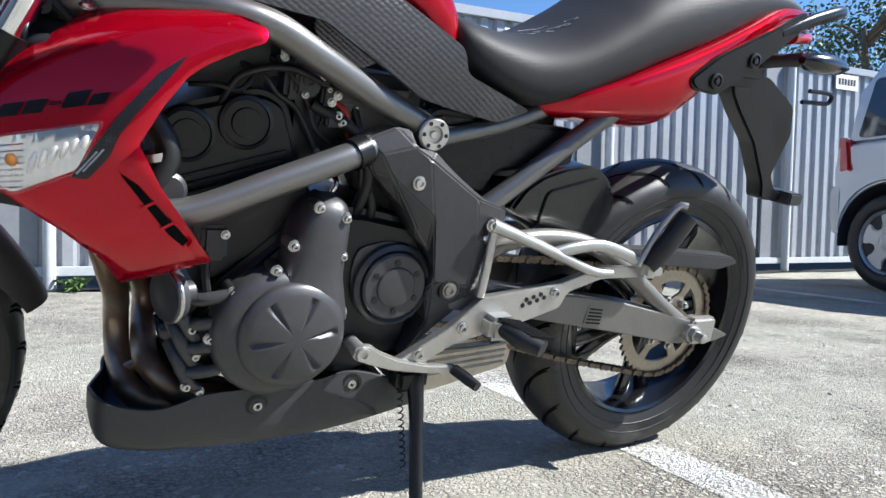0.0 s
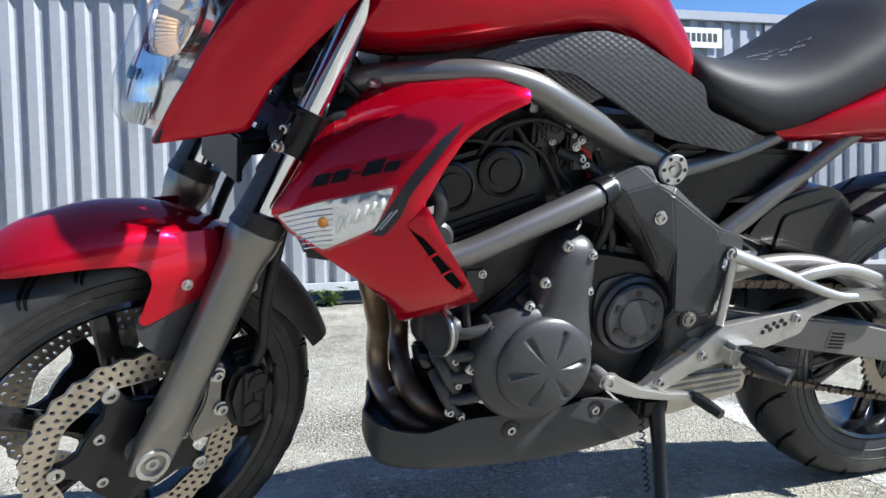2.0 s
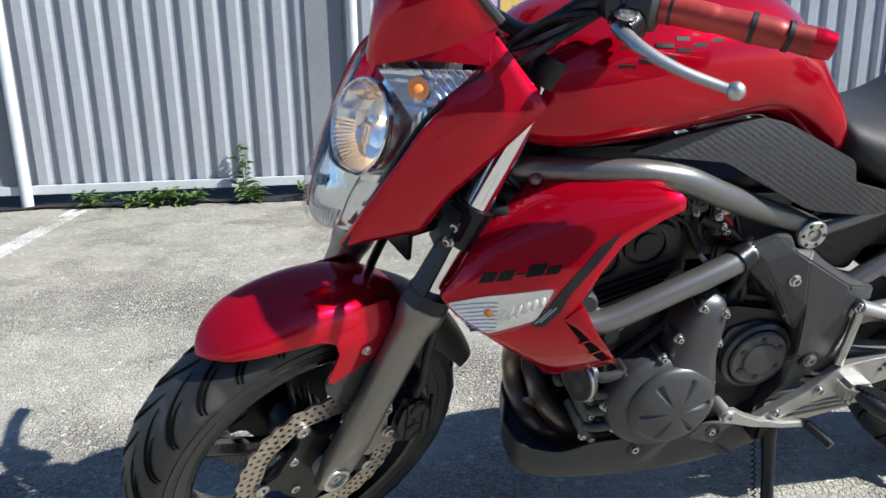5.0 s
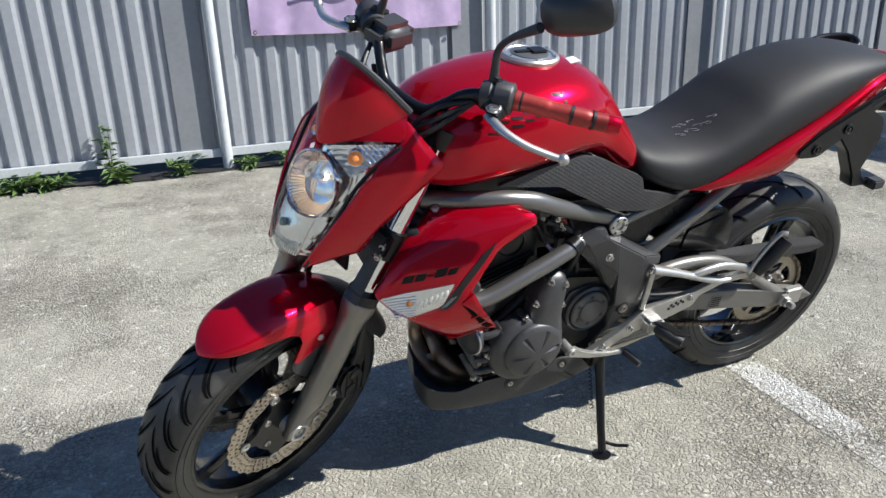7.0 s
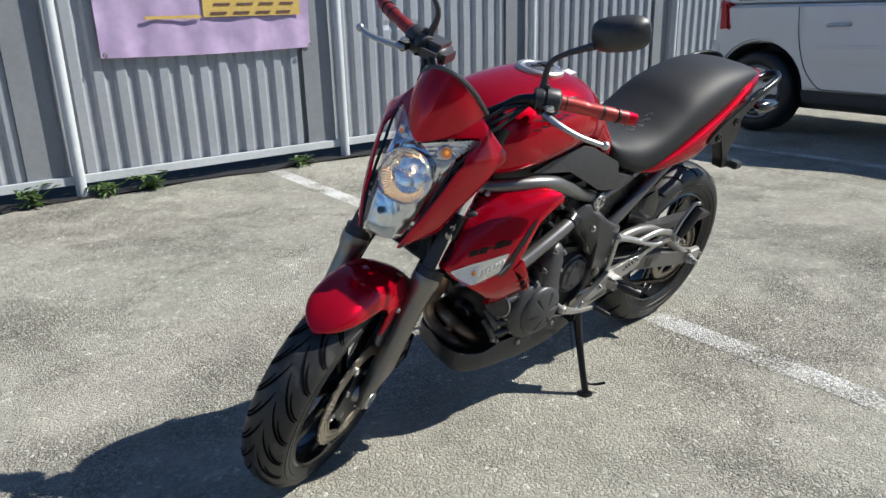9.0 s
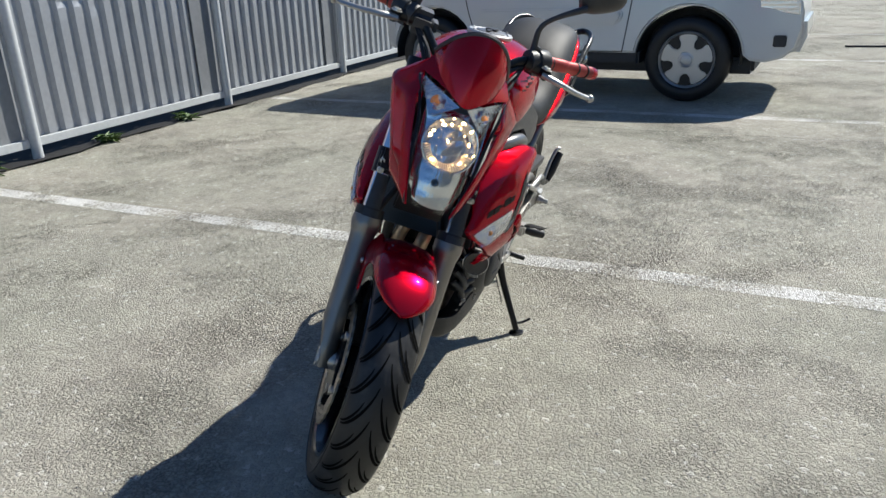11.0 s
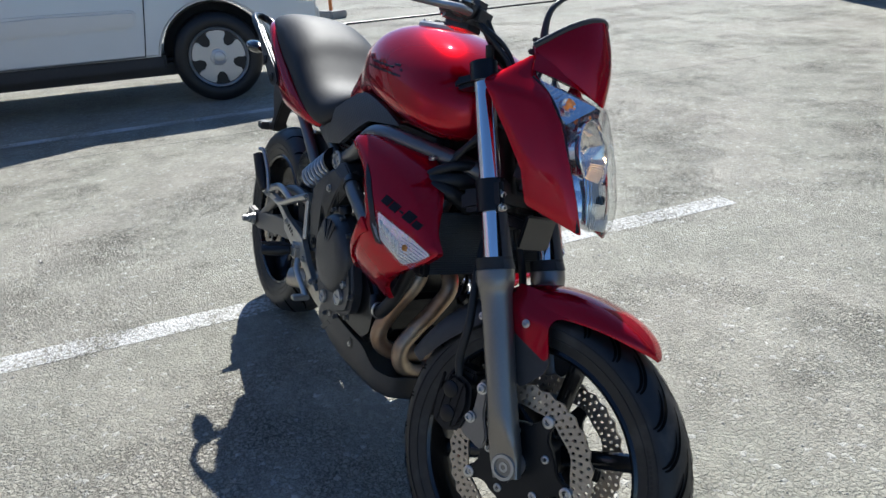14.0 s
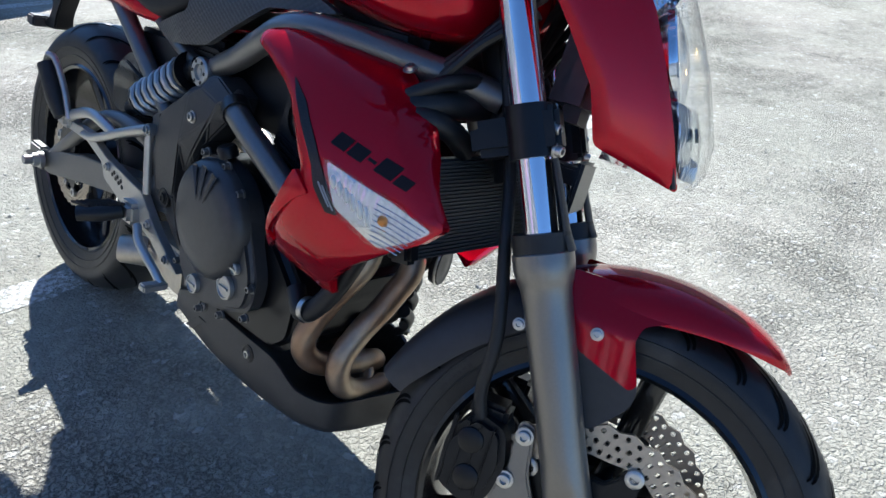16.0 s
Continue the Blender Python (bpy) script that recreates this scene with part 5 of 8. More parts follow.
bm = tube(bmesh.new(), [flip(p, -1) for p in BAR[:0:-1]] + BAR, 0.011, 14, 6)
bar = p_("handlebar", bm, BLACK_SATIN, "black tubular handlebar", None, True)
for s in (1, -1):
    bm = bmesh.new()
    pts = [flip(bar_at(f), s) for f in (0.62, 0.66, 0.72, 0.74, 0.80, 0.86, 0.88, 0.94, 0.97)]
    tube(bm, pts, [0.0185, 0.0165, 0.0165, 0.0150, 0.0165, 0.0165, 0.0150, 0.0165, 0.0165], 20, 4)
    g = p_("grip", bm, GRIP, "worn red handlebar grip with black bands", bar, True)
    for f in (0.635, 0.80, 0.885):
        bm = tube(bmesh.new(), [flip(bar_at(f), s), flip(bar_at(f + 0.012), s)], 0.0175, 20, 2)
        p_("band", bm, RUBBER, "", g, True)
    bm = tube(bmesh.new(), [flip(bar_at(0.945), s), flip(bar_at(0.97), s), flip(bar_at(1.0), s)], [0.0165, 0.0168, 0.015], 20, 3)
    p_("bar_end", bm, RED, "red anodised bar end", bar, True)
    bm = bmesh.new()
    c = flip(bar_at(0.555), s)
    tube(bm, [flip(bar_at(f), s) for f in (0.470, 0.475, 0.520, 0.525, 0.535, 0.540, 0.605, 0.612, 0.618)], [0.020, 0.026, 0.027, 0.0245, 0.0245, 0.029, 0.029, 0.026, 0.020], 24, 1)
    box(bm, (-0.022, -0.026, -0.034), (0.020, 0.026, 0.0), 0.009, Matrix.Translation(c) @ Matrix.Rotation(s * 0.72, 4, "Z"))
    sw = p_("switch_housing", bm, PLASTIC, "black handlebar switch housing", bar, True)
    for dz, dx in ((0.014, -0.022), (-0.012, -0.024), (0.027, 0.0)):
        bm = bmesh.new()
        box(bm, (-0.008, -0.008, -0.006), (0.008, 0.008, 0.006), 0.003, Matrix.Translation(c + Vector((dx, -0.012 * s, dz))))
        p_("switch", bm, RUBBER, "", sw, True)
    # lever: a perch with a pivot bolt, a cast blade and a ball end
    bm = bmesh.new()
    pv = Vector((1.084, 0.186 * s, 1.036))
    tube(bm, [flip(bar_at(0.46), s), pv + Vector((-0.012, 0, 0.006)), pv + Vector((0.012, 0.010 * s, 0))], [0.019, 0.017, 0.014], 12, 4)
    perch = p_("lever_perch", bm, BLACK_SATIN, "", bar, True)
    bm = bolt(bmesh.new(), pv + Vector((0.008, 0.006 * s, 0.014)), (0, 0, 1), 0.010, 0.006)
    p_("pivot_bolt", bm, STEEL, "", perch, True)
    bm = bmesh.new()
    lp = [pv + Vector((0.010, 0.0, 0)), pv + Vector((0.020, 0.045 * s, -0.004)), pv + Vector((0.008, 0.09 * s, -0.012)), pv + Vector((-0.016, 0.130 * s, -0.018)), Vector((1.057, 0.335 * s, 1.017))]
    tube(bm, lp, [0.008, 0.0075, 0.0065, 0.006, 0.0055], 10, 5, 1.25, (0, 0, 1))
    bmesh.ops.create_uvsphere(bm, u_segments=14, v_segments=10, radius=0.0105, matrix=Matrix.Translation(lp[-1]))
    p_("lever", bm, ALLOY, "silver lever with a ball end", perch, True)
    # mirror on a bent stalk
    bm = bmesh.new()
    ms = [Vector((1.062, 0.158 * s, 1.045)), Vector((1.052, 0.150 * s, 1.085)), Vector((1.052, 0.146 * s, 1.130)), Vector((1.058, 0.170 * s, 1.165)), Vector((1.068, 0.228 * s, 1.212))]
    tube(bm, ms, [0.0105, 0.0085, 0.0065, 0.006, 0.009], 12, 5)
    mirror = p_("mirror", bm, PLASTIC, "black mirror on a bent stalk", bar, True)
    bm = bmesh.new()
    loft(bm, [oval(x, w, -h, h, 20, 3.0, 3.0, 0.5) for x, w, h in ((-0.004, 0.072, 0.043), (0.0, 0.075, 0.046), (0.014, 0.073, 0.044), (0.030, 0.055, 0.032), (0.040, 0.024, 0.014))])
    mm = Matrix.Translation(Vector((1.025, 0.262 * s, 1.246))) @ Matrix.Rotation(s * 0.25, 4, "Z") @ Matrix.Rotation(0.42 * s, 4, "X") @ Matrix.Scale(0.84, 4)
    bm.transform(mm)
    p_("mirror_shell", bm, PLASTIC, "", mirror, True)
    bm = bmesh.new()
    loft(bm, [oval(x, 0.068, -0.039, 0.039, 20, 3.0, 3.0, 0.5) for x in (-0.0055, -0.004)])
    bm.transform(mm)
    p_("mirror_glass", bm, CHROME, "", mirror, True)
bm = bmesh.new()
box(bm, (1.000, -0.165, 1.012), (1.092, -0.088, 1.070), 0.018, None, 3)
p_("brake_reservoir", bm, PLASTIC, "black brake fluid reservoir", bar, True)
for k in range(5):
    s = (1, -1, 1, -1, 1)[k]
    bm = tube(bmesh.new(), [(1.075, 0.14 * s, 1.035), (1.125 + 0.008 * k, 0.10 * s, 1.015 - 0.012 * k), (1.160, 0.07 * s - 0.01 * k, 0.965 - 0.008 * k), (1.15, 0.045 * s, 0.88), (1.08, 0.04 * s, 0.80)], 0.0048, 8, 5)
    p_("cable", bm, RUBBER, "", bar, True)

# ---- tank, seat, tail ----
bm = stations(bmesh.new(), [(1.135, 0.040, 0.862, 0.885), (1.125, 0.085, 0.838, 0.925), (1.09, 0.128, 0.815, 0.965), (1.03, 0.155, 0.808, 0.998), (0.94, 0.166, 0.818, 1.020), (0.84, 0.164, 0.836, 1.030),
                             (0.75, 0.146, 0.842, 1.020), (0.68, 0.122, 0.815, 0.985), (0.635, 0.116, 0.785, 0.930), (0.600, 0.112, 0.772, 0.880), (0.580, 0.085, 0.780, 0.850)], 40, 5, top=2.25, low=3.2, mid=0.42)
tank = p_("fuel_tank", bm, RED, "gloss red fuel tank")
cap_at, cap_up = Vector((0.835, 0, 1.027)), Vector((-0.02, 0, 1)).normalized()
bm = spin(bmesh.new(), [(-0.01, 0.062), (0.004, 0.062), (0.008, 0.058), (0.008, 0.048), (0.006, 0.046), (0.006, 0)], cap_at, cap_up, 40)
cap = p_("fuel_cap", bm, ALLOY, "silver fuel cap with a dark lid", tank)
bm = spin(bmesh.new(), [(0.005, 0.040), (0.008, 0.039), (0.009, 0.036), (0.009, 0)], cap_at, cap_up, 32)
p_("cap_lid", bm, GUNMETAL, "", cap)
bm = bmesh.new()
box(bm, (0.80, -0.016, 1.036), (0.835, 0.016, 1.041), 0.002)
box(bm, (0.835, -0.006, 1.036), (0.868, 0.006, 1.040), 0.001)
p_("lock_cover", bm, DARK, "", cap)
for k in range(6):
    a = math.tau * k / 6 + 0.3
    bm = bolt(bmesh.new(), cap_at + Vector((math.cos(a) * 0.053, math.sin(a) * 0.053, 0.008)), cap_up, 0.003, 0.003)
    p_("cap_bolt", bm, STEEL, "", cap)
bm = skin(bmesh.new(), [(0, 0), (0.05, 0), (0.05, 0.03), (0, 0.03)], lambda x, z: 0.001, 0.001, 0.1)
bm.transform(Matrix.Translation((0.735, 0.01, 1.0235)) @ Matrix.Rotation(0.16, 4, "Y") @ Matrix.Rotation(radians(-90), 4, "X"))
p_("warning_sticker", bm, SIGN, "small white warning sticker", tank)


def tank_side(x, z, s):
    """Half width of the tank at a place on its flank."""
    rows = [(1.125, 0.085, 0.838, 0.925), (1.09, 0.128, 0.815, 0.965), (1.03, 0.155, 0.808, 0.998), (0.94, 0.166, 0.818, 1.020), (0.84, 0.164, 0.836, 1.030), (0.75, 0.146, 0.842, 1.020), (0.68, 0.122, 0.815, 0.985)]
    for (x1, w1, b1, t1), (x0, w0, b0, t0) in zip(rows, rows[1:]):
        if x0 <= x <= x1:
            u = (x - x0) / (x1 - x0)
            w, b, t = w0 + (w1 - w0) * u, b0 + (b1 - b0) * u, t0 + (t1 - t0) * u
            zm = b + (t - b) * 0.42
            e, h = (2.25, t - zm) if z > zm else (3.2, zm - b)
            return s * (w * (max(0.0, 1 - (abs(z - zm) / h) ** e)) ** (1 / e) + 0.0022)
    return s * 0.15


for s in (1, -1):
    x = 0.0
    for k, w in enumerate((0.022, 0.018, 0.024, 0.018, 0.018, 0.018, 0.020, 0.007)):
        x0, x1 = (0.995 - x - w, 0.995 - x) if s > 0 else (0.795 + x, 0.795 + x + w)
        z = 0.936 + 0.26 * x if s > 0 else 0.922 - 0.03 * x
        hi = 0.024 if k in (0, 6) else 0.017
        for z0, z1 in ((z, z + 0.0045), (z + hi - 0.0045, z + hi)):
            bm = skin(bmesh.new(), [(x0, z0), (x1, z0), (x1, z1), (x0, z1)], lambda X, Z: tank_side(X, Z, s), 0.001, 0.008)
            p_("tank_mark", bm, MARK, "dark lettering bar", tank)
        x += w + 0.004

bm = stations(bmesh.new(), [(0.592, 0.070, 0.795, 0.820), (0.585, 0.105, 0.778, 0.838), (0.565, 0.122, 0.762, 0.840), (0.52, 0.134, 0.738, 0.832), (0.45, 0.142, 0.718, 0.828), (0.38, 0.148, 0.733, 0.845), (0.30, 0.150, 0.765, 0.892),
                             (0.22, 0.148, 0.800, 0.946), (0.10, 0.142, 0.850, 0.985), (0.0, 0.132, 0.900, 0.997), (-0.10, 0.112, 0.935, 0.993), (-0.20, 0.080, 0.945, 0.975), (-0.255, 0.045, 0.945, 0.955)], 40, 5, top=2.6, low=4.0, mid=0.35)
seat = p_("seat", bm, SEAT, "black textured vinyl seat, stepped, with chalk scribbles")


def seat_z(x, y):
    """Height of the seat's top at a place near its step."""
    rows = [(0.52, 0.134, 0.738, 0.832), (0.45, 0.142, 0.718, 0.828), (0.38, 0.148, 0.733, 0.845), (0.30, 0.150, 0.765, 0.892), (0.22, 0.148, 0.800, 0.946)]
    for (x1, w1, b1, t1), (x0, w0, b0, t0) in zip(rows, rows[1:]):
        if x0 <= x <= x1:
            u = (x - x0) / (x1 - x0)
            w, b, t = w0 + (w1 - w0) * u, b0 + (b1 - b0) * u, t0 + (t1 - t0) * u
            zm = b + (t - b) * 0.35
            return zm + (t - zm) * (1 - (abs(y) / w) ** 2.6) ** (1 / 2.6)
    return 0.85


for k, (x, y, w, a) in enumerate(((0.425, 0.052, 0.015, 0.3), (0.408, 0.047, 0.011, -0.6), (0.390, 0.052, 0.017, 0.5), (0.372, 0.045, 0.012, 1.2), (0.356, 0.052, 0.016, -0.4), (0.338, 0.046, 0.012, 0.9), (0.415, 0.022, 0.010, 1.6), (0.398, 0.019, 0.013, 0.1), (0.376, 0.020, 0.010, 2.2))):
    bm = bmesh.new()
    pts = []
    for t in (0, 1.1, 2.0, 3.4, 4.2):
        px, py = x + math.cos(t * 1.3 + a) * w * 0.55 + 0.004 * t * 0.5, y + math.sin(t + a) * w * 0.5
        pts.append((px, py, seat_z(px, py) + 0.0004))
    tube(bm, pts, 0.00045, 4, 4)
    p_("chalk_mark", bm, WHITE_MARK, "white chalk scribble", seat)

TAIL = [(0.445, 0.075, 0.706, 0.722), (0.40, 0.140, 0.700, 0.745), (0.30, 0.158, 0.697, 0.785), (0.20, 0.162, 0.695, 0.828), (0.15, 0.160, 0.708, 0.850), (0.08, 0.155, 0.765, 0.880), (0.0, 0.146, 0.815, 0.918), (-0.08, 0.132, 0.855, 0.952),
        (-0.18, 0.100, 0.898, 0.962), (-0.27, 0.055, 0.925, 0.958), (-0.315, 0.03, 0.935, 0.950)]
bm = stations(bmesh.new(), TAIL, 32, 4, top=5.0, low=2.6, mid=0.75)
tail = p_("tail_fairing", bm, RED, "gloss red tail fairing")
bm = bmesh.new()
loft(bm, [oval(x, w, zb, zt, 16, 3, 3, 0.5) for x, w, zb, zt in ((-0.26, 0.038, 0.900, 0.935), (-0.31, 0.034, 0.906, 0.934), (-0.33, 0.022, 0.912, 0.930))])
p_("tail_light", bm, RED_LENS, "red tail lamp", tail)


def grab(bm):
    slab(bm, [(0.165, 0.800), (0.110, 0.842), (-0.02, 0.906), (-0.10, 0.948), (-0.10, 0.915), (0.01, 0.830), (0.09, 0.778), (0.15, 0.782)], 0.150, 0.166, 0.005, 0.012)
    tube(bm, [(-0.04, 0.158, 0.900), (-0.12, 0.160, 0.935), (-0.20, 0.152, 0.960), (-0.255, 0.120, 0.966), (-0.25, 0.085, 0.954), (-0.19, 0.078, 0.935)], 0.012, 12, 5, 0.8)
    return bm


for g, s in zip(both("grab_handle", grab, BLACK_SATIN, "black passenger grab handle"), (1, -1)):
    for x, z in ((0.105, 0.802), (0.020, 0.846)):
        bm = bmesh.new()
        spin(bm, [(0, 0.014), (0.004, 0.014), (0.005, 0.010), (0.002, 0.009), (0.002, 0.006), (0.006, 0.005), (0.006, 0)], (x, 0.166 * s, z), (0, s, 0), 18)
        p_("handle_bolt", bm, DARK, "", g)
# hanger: a darker black than the other plastic, holding the shade under the tail
bm = bmesh.new()
slab(bm, [(-0.120, 0.790), (-0.12, 0.815), (-0.160, 0.835), (-0.232, 0.828), (-0.330, 0.777), (-0.346, 0.716), (-0.313, 0.626), (-0.338, 0.591), (-0.409, 0.590), (-0.420, 0.564), (-0.297, 0.568), (-0.285, 0.605), (-0.225, 0.690), (-0.155, 0.752)], -0.022, 0.022, 0.010, 0.010)
hanger = p_("plate_hanger", bm, BLACK_SATIN, "black plastic plate hanger under the tail")
bm = bmesh.new()
box(bm, (-0.405, -0.050, 0.562), (-0.360, 0.050, 0.590), 0.004)
p_("plate_foot", bm, PLASTIC, "", hanger)
bm = tube(bmesh.new(), [(-0.33, 0.035, 0.79), (-0.36, 0.04, 0.792), (-0.40, 0.05, 0.795), (-0.40, 0.05, 0.815), (-0.34, 0.04, 0.815)], 0.005, 8, 3)
p_("plate_lamp_hook", bm, BLACK_SATIN, "", hanger)
for s in (1, -1):
    bm = bmesh.new()
    tube(bm, [(-0.14, 0.04 * s, 0.855), (-0.16, 0.09 * s, 0.862), (-0.175, 0.125 * s, 0.868)], [0.016, 0.013, 0.014], 12, 4)
    st = p_("indicator", bm, PLASTIC, "black rear turn signal on a short stalk")
    bm = bmesh.new()
    loft(bm, [[Vector((-0.150 - 0.150 * u, (0.138 + 0.026 * math.cos(t) * h) * s, 0.866 + 0.021 * math.sin(t) * h)) for t in (math.tau * k / 14 for k in range(14))] for u, h in ((0, 0.3), (0.12, 0.8), (0.4, 1.0), (0.75, 0.8), (1.0, 0.15))])
    p_("indicator_lens", bm, BLACK_GLOSS, "", st)

# ---- knee pads and side cover ----
def knee(bm):
    return skin(bm, [(0.955, 0.816), (0.880, 0.838), (0.810, 0.852), (0.760, 0.858), (0.715, 0.848), (0.600, 0.792), (0.590, 0.757), (0.455, 0.714), (0.515, 0.692), (0.605, 0.706), (0.655, 0.716), (0.752, 0.768), (0.81, 0.800)],
                lambda x, z: 0.142 + 0.010 * math.sin((x - 0.45) * 6.0) - 1.6 * (z - 0.77) ** 2 - 0.10 * max(0, 0.56 - x), 0.012, 0.014, 0.012)


both("knee_pad", knee, KNEE, "black knee pad with a pressed diamond texture")
both("inner_cover", lambda bm: slab(bm, [(0.60, 0.70), (0.33, 0.69), (0.325, 0.63), (0.48, 0.61), (0.50, 0.57), (0.62, 0.60), (0.64, 0.66)], 0.060, 0.100, 0.008, 0.01), BLACK_SATIN, "black plastic inner side cover")
bm = bmesh.new()
box(bm, (0.34, -0.09, 0.60), (0.60, 0.09, 0.71), 0.02)
p_("battery_box", bm, BLACK_SATIN, "black plastic battery box")
bm = bmesh.new()
box(bm, (-0.14, -0.085, 0.80), (0.16, 0.085, 0.86), 0.02)
p_("undertail", bm, BLACK_SATIN, "black undertail tray")

# ---- frame tubes ----
both("frame_tube", lambda bm: tube(bm, [(1.16, 0.030, 0.762), (1.11, 0.064, 0.774), (1.025, 0.120, 0.788), (0.976, 0.144, 0.793), (0.93, 0.156, 0.793), (0.874, 0.159, 0.782), (0.811, 0.150, 0.753), (0.72, 0.127, 0.712), (0.644, 0.114, 0.681), (0.600, 0.110, 0.660)], 0.0190, 18, 6), GUNMETAL, "grey painted upper frame tube")
both("frame_tube", lambda bm: tube(bm, [(1.06, 0.05, 0.72), (1.065, 0.10, 0.62), (1.025, 0.138, 0.556), (0.967, 0.149, 0.548), (0.85, 0.147, 0.592), (0.745, 0.138, 0.632), (0.71, 0.118, 0.644)], 0.0190, 18, 6), GUNMETAL, "grey painted lower frame tube")
both("frame_tube", lambda bm: tube(bm, [(0.51, 0.112, 0.550), (0.470, 0.114, 0.580), (0.321, 0.118, 0.697), (0.22, 0.118, 0.765), (0.05, 0.10, 0.86)], 0.0165, 16, 4), GUNMETAL, "grey painted subframe tube")
both("cross_tube", lambda bm: tube(bm, [(0.60, 0.11, 0.66), (0.45, 0.10, 0.70), (0.25, 0.10, 0.80)], 0.014, 12, 4), GUNMETAL)
# pivot cover: plane facets between a few corners of its rim and of its folded face
RIM = dict(a=(0.735, 0.140, 0.653), b=(0.687, 0.140, 0.674), c=(0.664, 0.142, 0.671), d=(0.652, 0.143, 0.647), e=(0.620, 0.143, 0.643), f=(0.581, 0.141, 0.612), g=(0.520, 0.138, 0.574), h=(0.472, 0.133, 0.557),
           i=(0.471, 0.133, 0.532), j=(0.515, 0.148, 0.536), k=(0.5185, 0.149, 0.5135), l=(0.493, 0.139, 0.497), m=(0.500, 0.137, 0.435), n=(0.519, 0.136, 0.410), o=(0.628, 0.128, 0.315), p=(0.592, 0.134, 0.374),
           q=(0.604, 0.138, 0.429), r=(0.596, 0.140, 0.462), s=(0.612, 0.141, 0.495), t=(0.633, 0.138, 0.513), u=(0.663, 0.134, 0.561), v=(0.714, 0.134, 0.607))
FACE = dict(A=(0.690, 0.151, 0.6056), B=(0.635, 0.159, 0.635), C=(0.544, 0.156, 0.579), D=(0.532, 0.156, 0.508), E=(0.618, 0.160, 0.550), F=(0.641, 0.149, 0.533), G=(0.536, 0.150, 0.436), H=(0.600, 0.153, 0.446), N=(0.709, 0.150, 0.636), S=(0.659, 0.152, 0.650))


def pivot_cover(bm):
    v = {k: bm.verts.new(p) for k, p in {**RIM, **FACE}.items()}
    for f in "abN bcS bSN cdS NSBA aNAv SdeB BefC fgC ghC hijC ABE BCE CjkD CDE vAu AFu AEF uFt Fst FEs EDGH EHrs rHq Dkl DlmG Gmn HGn Hnp Hpq nop".split():
        bm.faces.new([v[k] for k in f])
    bmesh.ops.recalc_face_normals(bm, faces=bm.faces[:])
    g = bmesh.ops.extrude_edge_only(bm, edges=[e for e in bm.edges if e.is_boundary])
    bmesh.ops.translate(bm, verts=[w for w in g["geom"] if isinstance(w, bmesh.types.BMVert)], vec=(0, -0.045, 0))
    bmesh.ops.bevel(bm, geom=[e for e in bm.edges if not e.is_boundary and e.calc_face_angle(0) > 0.05], offset=0.0028, segments=2, affect="EDGES", clamp_overlap=True)
    return bm


for c, s in zip(both("pivot_cover", pivot_cover, PLASTIC, "matt black swingarm pivot cover", smooth=7), (1, -1)):
    bm = bolt(bmesh.new(), (0.649, 0.156 * s, 0.599), (0, s, 0), 0.008, 0.006)
    p_("cover_bolt", bm, STEEL, "", c)
    bm = bmesh.new()
    spin(bm, [(-0.01, 0.018), (0.0008, 0.018), (0.0015, 0.016), (0.0005, 0.014), (0.0005, 0)], (0.569, 0.152 * s, 0.432), (0, s, 0), 28)
    p_("pivot_recess", bm, DARK, "", c)
    bm = bolt(bmesh.new(), (0.569, 0.1525 * s, 0.432), (0, s, 0), 0.0095, 0.004)
    p_("pivot_end", bm, FORK if s > 0 else DARK, "", c)
    bm = bmesh.new()
    spin(bm, [(-0.03, 0.022), (0, 0.0245), (0.010, 0.0245), (0.013, 0.022), (0.013, 0.013), (0.008, 0.012), (0.008, 0.006), (0.011, 0.005), (0.011, 0)], (0.625, 0.127 * s, 0.667), (0, s, 0), 32)
    plug = p_("frame_plug", bm, ALLOY, "round silver frame plug with a ring of holes")
    for k in range(6):
        a = math.tau * k / 6
        bm = spin(bmesh.new(), [(0, 0.0032), (0.0006, 0.003), (0.0006, 0)], Vector((0.625 + math.cos(a) * 0.018, 0.1402 * s, 0.667 + math.sin(a) * 0.018)), (0, s, 0), 10)
        p_("plug_hole", bm, DARK, "", plug)

# ---- engine ----
bm = bmesh.new()
slab(bm, [(0.585, 0.46), (0.62, 0.53), (0.72, 0.55), (0.80, 0.54), (0.90, 0.45), (0.955, 0.40), (0.945, 0.32), (0.90, 0.285), (0.70, 0.28), (0.62, 0.32)], -0.130, 0.118, 0.015, 0.02, 3)
engine = p_("engine", bm, BLACK_SATIN, "black painted twin-cylinder engine")
bm = bmesh.new()
slab(bm, [(0.765, 0.53), (0.815, 0.615), (0.955, 0.565), (0.955, 0.52), (0.92, 0.44)], -0.105, 0.100, 0.010, 0.01)
p_("cylinder_block", bm, BLACK_SATIN, "", engine)
# head and cam caps: darker black than the covers, with the bay's shade in it
bm = bmesh.new()
slab(bm, [(0.805, 0.60), (0.835, 0.690), (0.870, 0.705), (0.985, 0.672), (1.005, 0.64), (0.985, 0.575), (0.96, 0.555)], -0.118, 0.112, 0.012, 0.015, 3)
head = p_("cylinder_head", bm, BLACK_SATIN, "black cylinder head with two round cam caps", engine)
for k in range(6):
    bm = bmesh.new()
    slab(bm, [(0.835 + 0.004 * k, 0.628 - 0.012 * k), (0.966, 0.588 - 0.012 * k), (0.966, 0.582 - 0.012 * k), (0.835 + 0.004 * k, 0.622 - 0.012 * k)], -0.124, 0.119, 0.002)
    p_("cooling_fin", bm, BLACK_SATIN, "", engine)
